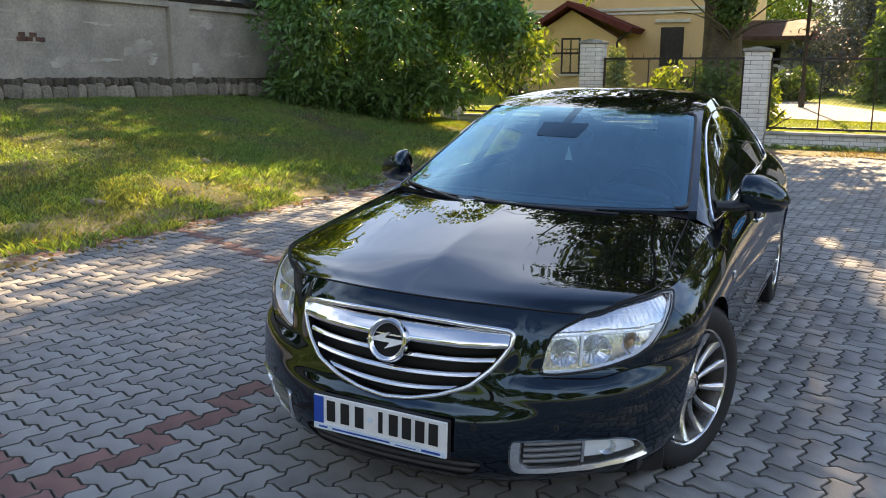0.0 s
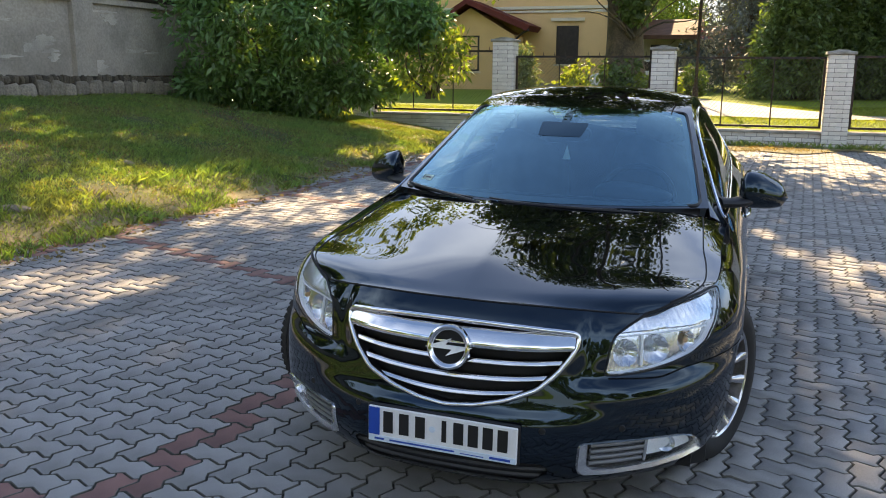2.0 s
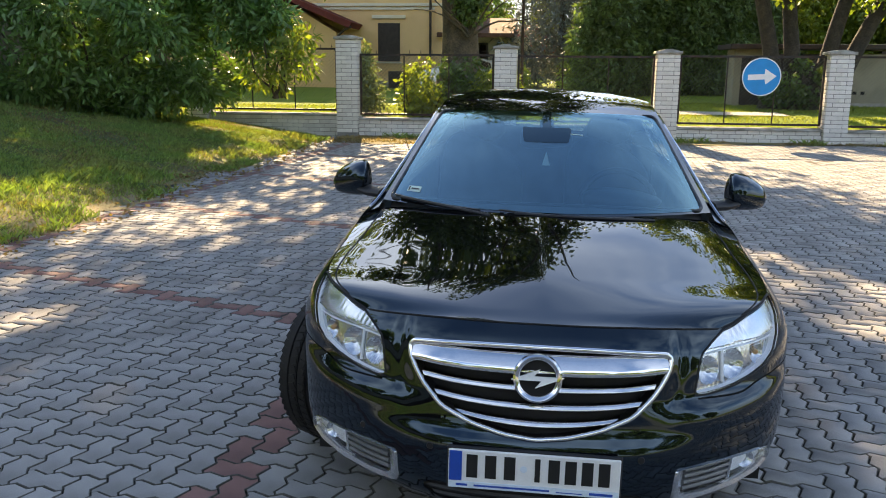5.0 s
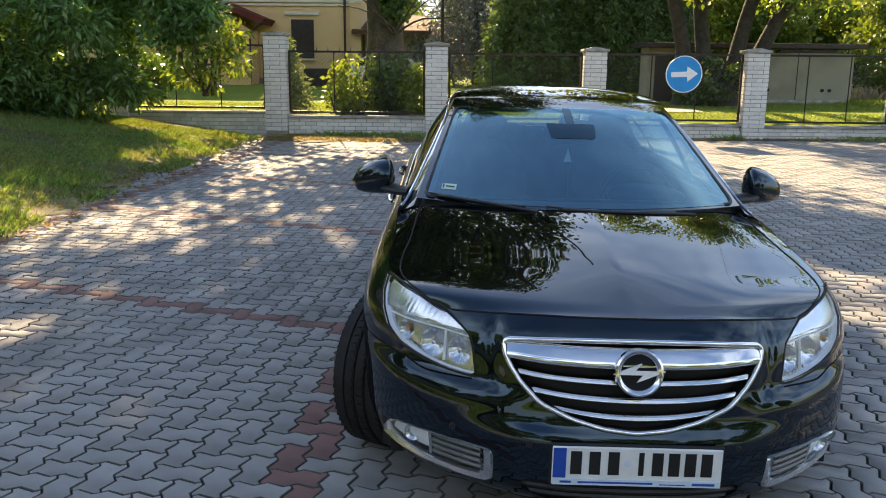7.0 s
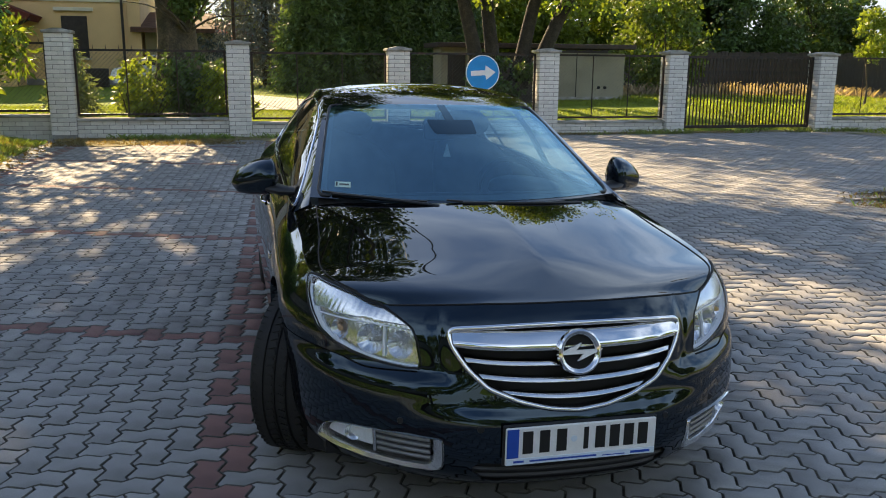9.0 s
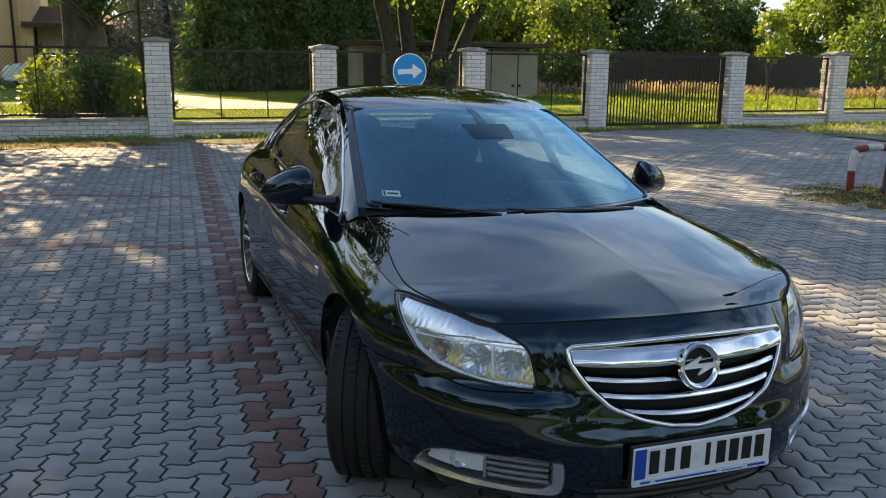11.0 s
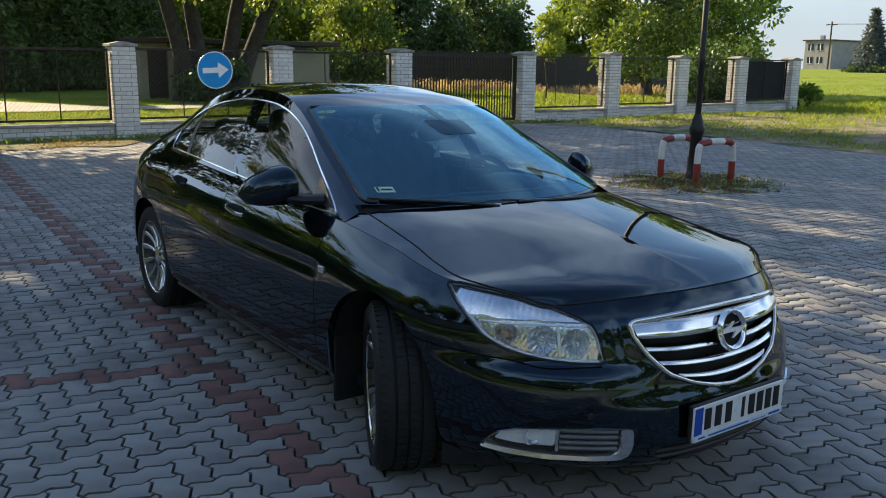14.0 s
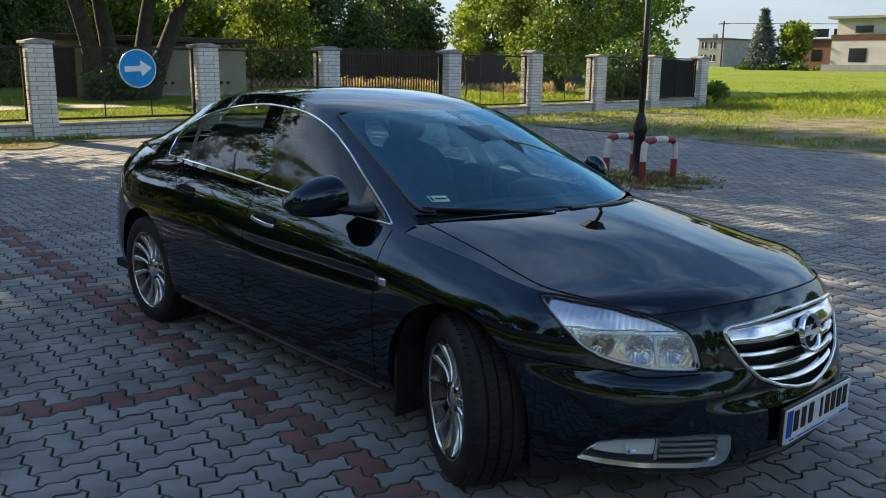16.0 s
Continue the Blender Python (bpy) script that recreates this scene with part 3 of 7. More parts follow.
part("shade_cloth", box(POSTS[9][0] + 0.3, 0.03, 0.5, POSTS[10][0] - 0.3, 0.036, 1.8), CLOTH, fence, "black shade cloth tied behind the last panel")

# the sliding gate of upright bars
gate = thing("gate", "dark iron gate of upright bars in the fence", "gate", SKEW)
ga, gb = POSTS[5][0] + 0.3, POSTS[6][0] - 0.28
part("gate_frame", join(box(ga, -0.03, 0.1, gb, 0.03, 0.17), box(ga, -0.03, 1.76, gb, 0.03, 1.82), box(ga, -0.03, 0.17, ga + 0.06, 0.03, 1.76), box(gb - 0.06, -0.03, 0.17, gb, 0.03, 1.76)), IRON, gate)
bar_mesh = mesh_of("bar", box(-0.012, -0.012, 0.17, 0.012, 0.012, 1.76), IRON)
for i in range(1, 38):
    part("bar", bar_mesh, None, gate, m=Matrix.Translation((ga + (gb - ga) * i / 38, 0, 0)))
part("brace", box(POSTS[6][0] + 0.3, -0.03, 0.0, POSTS[6][0] + 0.34, 0.0, 0.55), IRON, gate, m=pose(0, 0, 0))

# the round blue sign hung on the mesh
sign = thing("road_sign", "round blue traffic sign with a white arrow", "road sign", SKEW @ pose(5.33, -0.13, 1.39))
disc = lathe([(0.0, 0.0), (0.385, 0.0), (0.39, 0.004), (0.39, 0.02), (0.0, 0.022)], 48, "y")
part("plate", moved(disc, pose(0, -0.01, 0)), SIGNBLUE, sign)
part("rim", moved(lathe([(0.372, -0.004), (0.392, -0.004), (0.392, 0.0), (0.372, 0.0)], 48, "y"), pose(0, -0.011, 0)), WHITE, sign, "thin white rim")
arrow = [(-0.275, -0.055), (0.06, -0.055), (0.075, -0.16), (0.3, 0.0), (0.075, 0.16), (0.06, 0.055), (-0.275, 0.055)]
part("arrow", prism(arrow, -0.016, -0.0115), WHITE, sign, "white arrow pointing right", m=pose(0, 0, 0, 0, -3, 0))
part("bracket", join(box(-0.03, 0.012, -0.3, 0.03, 0.07, 0.3), box(-0.25, 0.07, 0.1, 0.25, 0.1, 0.14)), IRON, sign)

# ---- the old wall on the bank ----
WX = -10.3
wall_old = part("wall_old", box(WX - 0.4, -14, 0.2, WX - 0.05, 15.5, 2.78, 0.0), RENDERW)
tagged(wall_old, "old grey rendered wall on a rubble stone plinth", "wall", kind="structure")
part("coping", prism([(WX - 0.5, 2.76), (WX + 0.06, 2.76), (WX + 0.06, 2.84), (WX - 0.22, 2.98), (WX - 0.5, 2.84)], -14, 15.5), IRON, wall_old, "dark overhanging coping")
for y in (-4.0, 3.0, 10.0):
    part("pilaster", box(WX - 0.1, y - 0.25, 1.36, WX + 0.06, y + 0.25, 2.74, 0.01), RENDERW, wall_old)
part("cornice", box(WX - 0.1, -14, 2.64, WX + 0.03, 15.5, 2.755, 0.008), RENDERW, wall_old)
for z, y0, y1 in ((1.62, 3.6, 9.4), (2.02, 5.0, 9.7), (2.3, 3.4, 7.2)):
    part("board_mark", box(WX - 0.055, y0, z, WX - 0.0455, y1, z + 0.012, 0.002), RENDERW, wall_old, "ridge left by a shuttering board")
rnd = random.Random(4)
stone_meshes = []
for k in range(7):
    bm = bmesh.new()
    bmesh.ops.create_icosphere(bm, subdivisions=2, radius=0.5)
    for v in bm.verts:
        n = noise.noise_vector(v.co * 1.7 + Vector((k * 5.3, 0, 0)))
        c = Vector([math.copysign(abs(a * 2) ** 0.55 / 2, a) for a in v.co])
        v.co = c + n * 0.13
    me = bpy.data.meshes.new("stone")
    bm.to_mesh(me)
    bm.free()
    me.materials.append(STONE)
    stone_meshes.append(me)
for row, (z, h) in enumerate(((1.06, 0.27),)):
    y = -2.0
    while y < 15:
        w = rnd.uniform(0.17, 0.38)
        base = float(ground_height(np.array(WX + 0.1), np.array(y))) - 1.05
        part("stone", rnd.choice(stone_meshes), None, wall_old, m=pose(WX + 0.03, y + w / 2, z + 0.1 + base * 0.6 + rnd.uniform(-0.035, 0.03), rnd.uniform(-9, 9), 0, rnd.uniform(-8, 8)) @ Matrix.Diagonal((0.17, w * 1.02, h * rnd.uniform(0.85, 1.15), 1)))
        y += w * 0.97
edge_stones = []
for me in stone_meshes[:4]:
    copy = me.copy()
    copy.materials[0] = EDGESTONE
    edge_stones.append(copy)
y = -2.0
while y < 15:
    base = float(ground_height(np.array(WX + 0.1), np.array(y))) - 1.05
    w = rnd.uniform(0.06, 0.13)
    part("edge_stone", rnd.choice(edge_stones), None, wall_old, m=pose(WX + 0.0 + rnd.uniform(-0.02, 0.02), y + w / 2, 1.32 + base * 0.6 + rnd.uniform(-0.012, 0.012), rnd.uniform(-12, 12), 0, rnd.uniform(-10, 10)) @ Matrix.Diagonal((0.14, w * 1.05, rnd.uniform(0.12, 0.17), 1)))
    y += w
part("plinth_mortar", box(WX - 0.2, -14, 0.1, WX + 0.0, 15.4, 1.36), SOIL, wall_old)
for k in range(22):
    cy, cz, ry, rz, ph = rnd.uniform(3.5, 12), rnd.uniform(1.55, 2.55), rnd.uniform(0.1, 0.42), rnd.uniform(0.03, 0.13), rnd.uniform(0, 6)
    blob = []
    for a in np.linspace(0, 2 * math.pi, 28, endpoint=False):
        r = 0.75 + 0.24 * math.sin(2 * a + ph) + 0.17 * math.sin(5 * a + 2 * ph) + rnd.uniform(-0.12, 0.12)
        blob.append((cy + ry * r * math.cos(a), cz + rz * r * math.sin(a)))
    part("plaster_patch", prism(blob, WX - 0.06, WX - 0.0455 + 0.0003 * k, "yz"), PLASTER, wall_old, "paler patch of bare plaster")
for k in range(5):
    part("bare_brick", mesh_of("bare_brick", box(0, 0, 0, 0.02, rnd.uniform(0.08, 0.2), 0.06, 0.004), REDBRICK), None, wall_old,
         m=pose(WX - 0.045, 6.6 + 0.17 * (k % 3) + (0.08 if k // 3 % 2 else 0) + rnd.uniform(-0.03, 0.03), 1.95 + 0.07 * (k // 3)))


# ---- bollards round the lamp post ----
def hoop(m, label):
    ob = thing("bollard", label, "bollard", m, group="bollards round the lamp post")
    w, h, r = 0.70, 0.56, 0.1
    path = [(-w / 2, 0, -0.1), (-w / 2, 0, h - r)] + [(-w / 2 + r - r * math.cos(a), 0, h - r + r * math.sin(a)) for a in np.linspace(0.25, math.pi / 2, 6)]
    path += [(-p[0], p[1], p[2]) for p in path[::-1]]
    c = curve(path)
    def seg(a, b, mat, label, name):
        part(name, sweep(c(np.linspace(a, b, 14)), 0.046, 14), mat, ob, label, smooth=True)
    cuts = [0, 0.2, 0.33, 0.43, 0.57, 0.67, 0.8, 1]
    for i, (a, b) in enumerate(zip(cuts, cuts[1:])):
        seg(a, b, WHITEPAINT if i in (1, 3, 5) else REDPAINT, "white band" if i in (1, 3, 5) else "red band", "band")
    return ob


hoop(pose(7.36, 5.56, 0, 0, 0, -3), "red and white hooped steel bollard guarding the lamp post")
hoop(pose(7.4, 6.25, 0, 0, 0, 4), "red and white hooped steel bollard behind the lamp post")

lamp = thing("lamp_post", "tall black cast iron lamp post in a weedy gap", "street lamp", pose(7.39, 5.92, 0))
part("foot", lathe([(0.0, -0.1), (0.13, -0.1), (0.13, 0.06), (0.1, 0.11), (0.088, 0.3), (0.08, 0.62), (0.1, 0.66), (0.105, 0.72), (0.085, 0.77), (0.07, 0.85), (0.045, 0.93), (0.0, 0.93)], 20), BLACKIRON, lamp, smooth=True)
part("pole", lathe([(0.043, 0.8), (0.042, 1.6), (0.052, 1.62), (0.052, 1.68), (0.041, 1.72), (0.038, 5.2), (0.0, 5.25)], 16), BLACKIRON, lamp, smooth=True)
part("lantern", lathe([(0.0, 5.15), (0.12, 5.2), (0.24, 5.7), (0.26, 5.74), (0.1, 5.95), (0.0, 6.0)], 6), IRON, lamp)

part("manhole_cover", lathe([(0.0, 0.012), (0.3, 0.012), (0.3, 0.006), (0.33, 0.006), (0.34, 0.012), (0.36, 0.012), (0.36, -0.02)], 32), IRON, m=pose(4.7, 12.6, 0))
tagged(bpy.data.objects["manhole_cover"], "dark round iron manhole cover in the paving", "manhole cover")


# ---- buildings behind the fence ----
def window(parent, x, z0, z1, w, y, sill=True, frame=DARKWOOD):
    win = part("window", box(x - w / 2, y + 0.05, z0, x + w / 2, y + 0.09, z1), PANE, parent, "dark window with a brown frame")
    f = 0.07
    part("frame", join(box(x - w / 2 - 0.02, y - 0.02, z0 - 0.02, x - w / 2 + f, y + 0.045, z1 + 0.02), box(x + w / 2 - f, y - 0.02, z0 - 0.02, x + w / 2 + 0.02, y + 0.045, z1 + 0.02), box(x - w / 2 + f, y - 0.02, z1 - f, x + w / 2 - f, y + 0.045, z1 + 0.02),
                       box(x - w / 2 + f, y - 0.02, z0 - 0.02, x + w / 2 - f, y + 0.045, z0 + f), box(x - 0.035, y - 0.01, z0 + f, x + 0.035, y + 0.045, z1 - f), box(x - w / 2 + f, y - 0.01, z0 + (z1 - z0) * 0.68, x - 0.035, y + 0.045, z0 + (z1 - z0) * 0.68 + 0.05),
                       box(x + 0.035, y - 0.01, z0 + (z1 - z0) * 0.68, x + w / 2 - f, y + 0.045, z0 + (z1 - z0) * 0.68 + 0.05)), frame, win)
    if sill:
        part("sill", box(x - w / 2 - 0.1, y - 0.13, z0 - 0.12, x + w / 2 + 0.1, y + 0.02, z0 - 0.03, 0.01), CREAM, win)
    return win


villa = thing("villa", "old yellow rendered villa with a red-roofed porch", "house", pose(0, 41, 0))
part("wall", box(-26, 0.02, -0.5, -5.0, 12, 7.2), YELLOW, villa, "yellow rendered wall")
part("plinth", box(-26, -0.08, -0.5, -4.92, 0.02, 0.8, 0.01), GREYHOUSE, villa, "grey plinth")
part("string_course", join(box(-26, -0.1, 4.45, -4.9, 0.02, 4.6, 0.01), box(-26, -0.05, 4.28, -4.95, 0.02, 4.4, 0.01), box(-26, -0.28, 6.9, -4.8, 0.02, 7.25, 0.01)), CREAM, villa, "cream string courses")
for x in (-7.87, -17.5, -21.0):
    win = window(villa, x, 1.78, 3.62, 1.08, -0.0)
    part("shutter", box(x - 0.5, -0.045, 1.8, x + 0.5, -0.021, 3.6, 0.006), DARKWOOD, win, "closed dark brown shutter")
    part("lintel", box(x - 0.85, -0.1, 3.86, x + 0.85, 0.02, 4.02, 0.01), CREAM, villa)
part("corner_pier", box(-5.55, -0.06, 0.8, -4.96, 0.02, 6.9, 0.01), YELLOW, villa)
part("roof", prism([(-26.6, 7.2), (-4.3, 7.2), (-9, 7.9), (-22, 7.9)], -0.7, 12.5), REDROOF, villa)
part("drainpipe", sweep([(-5.75, -0.15, 0.8), (-5.75, -0.15, 6.9)], 0.06, 8), DARKWOOD, villa)
part("porch", join(box(-14.6, -1.9, -0.5, -10.1, -0.08, 3.1), prism([(-14.6, 3.1), (-10.1, 3.1), (-12.4, 4.45)], -1.9, -0.08)), YELLOW, villa, "gabled yellow porch")
part("porch_roof", join(prism([(-15.2, 2.95), (-12.45, 4.6), (-12.45, 4.85), (-15.3, 3.15)], -2.5, 0.0), prism([(-9.4, 3.3), (-12.43, 4.6), (-12.43, 4.85), (-9.2, 3.55)], -2.5, 0.0)), REDROOF, villa, "red tiled porch gable")
part("porch_gutter", sweep([(-9.3, -2.4, 3.35), (-9.7, -2.1, 3.2), (-10.05, -1.98, 2.9), (-10.05, -1.98, 0)], 0.06, 8), DARKWOOD, villa)
window(villa, -12.4, 1.4, 3.1, 0.95, -1.9)
part("bench_board", box(-7.3, -3.4, 0.5, -6.1, -3.3, 1.3, 0.02), DARKWOOD, villa, m=pose(0, 0, 0))

annex = thing("annex", "low building with a dark brown sloping roof", "house", pose(0, 41.5, 0))
part("wall", box(-4.9, 0.6, -0.5, -0.9, 5, 3.0), CREAM, annex)
part("roof", prism([(-0.9, 2.95), (-0.9, 3.15), (5.5, 4.2), (5.5, 3.95)], -5.4, -1.6, "yz"), BROWNBAND, annex)
window(annex, -3.4, 1.4, 2.7, 0.9, 0.55)
annex.matrix_basis = pose(0, 41.5, 0)

red_house = thing("red_house", "distant low house under a red metal roof", "house", pose(0, 62, 0))
part("wall", box(-6, 0, 0, 3, 8, 2.7), BEIGE, red_house)
part("roof", prism([(-0.6, 2.5), (-0.6, 2.75), (4, 4.7), (8.6, 2.75), (8.6, 2.5)], -6.6, 3.6, "yz"), REDROOF, red_house)
for x in (-4, -1.5, 1.2):
    window(red_house, x, 1.2, 2.2, 1.1, -0.03)


def hatchback(m):
    """A small parked car, far off: side profile with wheels, windows and lamps."""
    car = thing("parked_car", "small silver hatchback parked beside the villa", "car", m)
    prof = [(-1.95, 0.35), (-2.0, 0.6), (-1.9, 0.85), (-1.1, 1.0), (-0.45, 1.42), (0.9, 1.5), (1.7, 1.3), (1.95, 0.95), (1.98, 0.4), (1.8, 0.28), (-1.8, 0.26)]
    body = prism(rounded(prof, 0.12, 4), -0.8, 0.8)
    v, f = body
    v[:, 1] *= np.clip(1.06 - 0.22 * np.clip(v[:, 2] - 0.85, 0, 1), 0.6, 1.1)
    part("body", (v, f), SILVERCAR, car, smooth=True, sharp=35)
    for s in (-1, 1):
        part("side_window", prism(rounded([(-0.95, 1.0), (-0.4, 1.36), (0.85, 1.42), (1.45, 1.25), (1.5, 1.02)], 0.05), s * 0.79, s * 0.815), PANE, car)
        for x in (-1.25, 1.22):
            wheel = part("wheel", moved(lathe([(0.0, -0.1), (0.31, -0.1), (0.32, -0.05), (0.32, 0.05), (0.31, 0.1), (0.2, 0.1)], 24, "y"), pose(x, s * 0.74, 0.32)), RUBBER, car)
            part("rim", moved(lathe([(0.0, -0.02), (0.2, -0.02), (0.22, 0.0), (0.22, 0.02), (0.0, 0.02)], 20, "y"), pose(x, s * 0.85, 0.32)), ALLOY, wheel)
    return car


hatchback(pose(-3.95, 37.5, 0.45, 0, 0, 2))

shed = thing("garage", "low flat-roofed beige garage behind the trees", "garage", pose(0, 27, 0.3))
part("wall", join(box(6.15, 0, -0.4, 6.38, 1.2, 1.86), box(6.38, 0, 1.66, 7.05, 0.3, 1.86), box(7.05, 0.02, -0.4, 7.25, 1.5, 1.72), box(9.6, 0.02, -0.4, 13.1, 1.5, 1.72), box(7.25, 0.5, -0.4, 9.6, 1.5, 1.72)), BEIGE, shed, "stained beige rendered wall")
part("garage_door", box(6.38, 0.12, -0.4, 7.05, 0.2, 1.66), DARKWOOD, shed, "dark door")
part("garage_door", box(7.25, 0.2, -0.4, 9.6, 0.28, 1.72), DARKWOOD, shed, "dark door")
part("roof", box(5.9, -0.5, 1.86, 13.3, 1.7, 2.02, 0.02), IRON, shed, "dark overhanging flat roof")
for x in (9.95, 10.2, 12.05, 12.3):
    part("vent", box(x, 0.01, 0.44, x + 0.12, 0.05, 0.54), DARK, shed)
part("joint", box(11.2, 0.014, -0.3, 11.23, 0.04, 1.72), DARK, shed)
part("plinth", box(9.58, -0.03, -0.4, 13.12, 0.02, 0.16, 0.01), CONCRETE, shed, "stained concrete plinth")
tagged(part("hedge_fence", join(*[box(x, 36, 0.2, x + 0.19, 36.03, 2.3 + 0.04 * math.sin(x * 7)) for x in np.arange(14, 46, 0.2)]), DARKWOOD), "dark board fence behind the meadow", "fence", kind="structure")

# ---- houses across the field ----
far_house = thing("far_house", "grey two-storey house across the field", "house", pose(133, 26, 2.1))
part("wall", box(0, 50.2, -1, 9, 55.0, 4.1), GREYHOUSE, far_house)
part("roof", box(-0.3, 49.9, 4.1, 9.3, 55.3, 4.3), IRON, far_house)
part("chimney", box(1, 52.4, 4.3, 1.6, 53.0, 5.0), GREYHOUSE, far_house)
for y in (53.9, 52.2):
    for z in (0.4, 2.5):
        part("window", box(-0.04, y - 0.5, z, 0.02, y + 0.5, z + 1.1), PANE, far_house)
        part("window_frame", join(box(-0.06, y - 0.56, z - 0.06, 0.0, y + 0.56, z), box(-0.06, y - 0.05, z, 0.0, y + 0.05, z + 1.1)), WHITE, far_house)
modern = thing("modern_house", "white flat-roofed modern house with brown bands", "house", pose(90, 0, 1.75))
part("wall", join(box(0, 30, -1, 10, 39.2, 2.7), box(0.6, 31, 2.7, 10, 39.0, 4.9)), PALEWALL, modern, "pale rendered walls")
part("band", box(-0.05, 30, 2.72, 0.55, 39.3, 3.3), BROWNBAND, modern, "brown timber band")
part("roof", box(-0.6, 30, 4.9, 10.5, 39.6, 5.15), GREYHOUSE, modern)
for y in (32.0, 36.4):
    part("window", box(-0.04, y - 0.9, 0.5, 0.02, y + 0.9, 1.9), PANE, modern)
for y in (33.0, 36.2):
    part("upper_window", box(0.55, y - 0.9, 3.5, 0.62, y + 0.9, 4.2), PANE, modern)
part("garden_fence", box(-2.05, 30, -1, -2, 39.2, 0.2), GREYHOUSE, modern)
brick_house = thing("brick_house", "red brick house with roof panels across the field", "house", pose(96, 0, 1.75))
part("wall", box(0, 39.5, -1, 8, 45.4, 2.9), REDBRICK, brick_house)
part("roof", box(-0.3, 39.2, 2.9, 8.3, 45.7, 3.1), IRON, brick_house)
for y in (41.0, 43.4):
    part("window", box(-0.03, y - 0.6, 0.6, 0.02, y + 0.6, 1.9), PANE, brick_house)
    part("roof_panel", box(0.5, y - 0.9, 3.3, 0.6, y + 0.9, 4.2), PANE, brick_house)
pole = thing("utility_pole", "wooden utility pole with wires across the field", "utility pole", pose(112, 64.5, 1.85))
part("pole", lathe([(0.14, -1), (0.1, 6.2), (0.0, 6.2)], 8), BARK, pole)
part("crossarm", box(-0.05, -0.8, 5.7, 0.05, 0.8, 5.82), BARK, pole)
for k in range(3):
    part("wire", sweep([(0, -0.7 + 0.7 * k, 5.85), (0, -20 + 0.7 * k, 5.3), (0, -45, 5.9)], 0.02, 3), IRON, pole)


# ---- the black saloon car: nose at the origin, x to its left side, y to its tail ----
car = thing("saloon_car", "glossy black four-door saloon car parked on grey paving", "car")

# plan outline of the widest level, from the nose's middle round one side to the tail's middle
PLAN = [(0, 0.03), (0.15, 0.036), (0.3, 0.06), (0.43, 0.112), (0.56, 0.19), (0.68, 0.288), (0.78, 0.392), (0.855, 0.52), (0.902, 0.68), (0.922, 0.85), (0.928, 1.05),
        (0.928, 1.5), (0.928, 2.2), (0.928, 3.0), (0.928, 3.6), (0.912, 4.0), (0.845, 4.3), (0.755, 4.5), (0.62, 4.65), (0.42, 4.76), (0.2, 4.8), (0, 4.81)]
EDGE_IN = [0.135, 0.135, 0.137, 0.135, 0.128, 0.118, 0.11, 0.1, 0.095, 0.103, 0.115, 0.105, 0.11, 0.118, 0.15, 0.19, 0.2, 0.19, 0.16, 0.12, 0.1, 0.1]
EDGE_Z = [0.792, 0.791, 0.788, 0.779, 0.765, 0.752, 0.782, 0.796, 0.804, 0.826, 0.856, 0.903, 0.938, 0.974, 1.0, 1.02, 1.025, 1.025, 1.025, 1.025, 1.025, 1.025]
plan_curve = curve(PLAN)
tt = np.linspace(0, 1, 4000)
plan_xy = plan_curve(tt)
# ease the curvature along the outline, mirrored across the car's middle at both ends
ease = np.exp(-0.5 * (np.arange(-90, 91) / 24.0) ** 2)
wide = np.concatenate([plan_xy[90:0:-1] * (-1, 1), plan_xy, plan_xy[-2:-92:-1] * (-1, 1)])
plan_xy = np.stack([np.convolve(wide[:, c], ease / ease.sum(), "valid") for c in (0, 1)], -1)
plan_s = np.r_[0, np.cumsum(np.linalg.norm(np.diff(plan_xy, axis=0), axis=1))]
plan_n = np.c_[np.gradient(plan_xy[:, 1]), -np.gradient(plan_xy[:, 0])]
plan_n /= np.linalg.norm(plan_n, axis=1)[:, None]
plan_n[0], plan_n[-1] = (0, -1), (0, 1)
knot_s = np.interp(plan_curve.knots, tt, plan_s)
edge_in, edge_z = table(*zip(knot_s, EDGE_IN)), table(*zip(knot_s, EDGE_Z))
S_END = plan_s[-1]
nose_form = table((0.15, 0.14), (0.2, 0.06), (0.25, 0.022), (0.32, 0.0), (0.37, 0.002), (0.415, 0.006), (0.442, 0.014), (0.468, 0.03), (0.55, 0.047), (0.65, 0.065), (0.7, 0.077), (0.74, 0.094), (0.82, 0.15))
lamp_form = table((0.15, 0.14), (0.2, 0.06), (0.25, 0.022), (0.32, 0.003), (0.38, 0.001), (0.44, 0.004), (0.5, 0.011), (0.535, 0.024), (0.555, 0.044), (0.57, 0.057), (0.65, 0.066), (0.7, 0.077), (0.74, 0.094), (0.82, 0.15))
side_form = table((0.15, 0.12), (0.2, 0.075), (0.25, 0.04), (0.34, 0.014), (0.5, 0.004), (0.62, 0.0), (0.72, 0.007), (0.82, 0.026), (0.95, 0.055), (1.05, 0.08))
tail_form = table((0.15, 0.14), (0.25, 0.05), (0.4, 0.0), (0.6, 0.02), (0.8, 0.05), (1.05, 0.1))


def softened(fn, width):
    """The same function with its curvature eased over a width."""
    at = np.linspace(0.1, 1.15, 1051)
    k = np.exp(-0.5 * (np.arange(-120, 121) * 0.001 / width) ** 2)
    val = np.convolve(np.pad(fn(at), 120, mode="edge"), k / k.sum(), "valid")
    return lambda h: np.interp(h, at, val)


nose_form, lamp_form, side_form, tail_form = softened(nose_form, 0.007), softened(lamp_form, 0.007), softened(side_form, 0.03), softened(tail_form, 0.03)


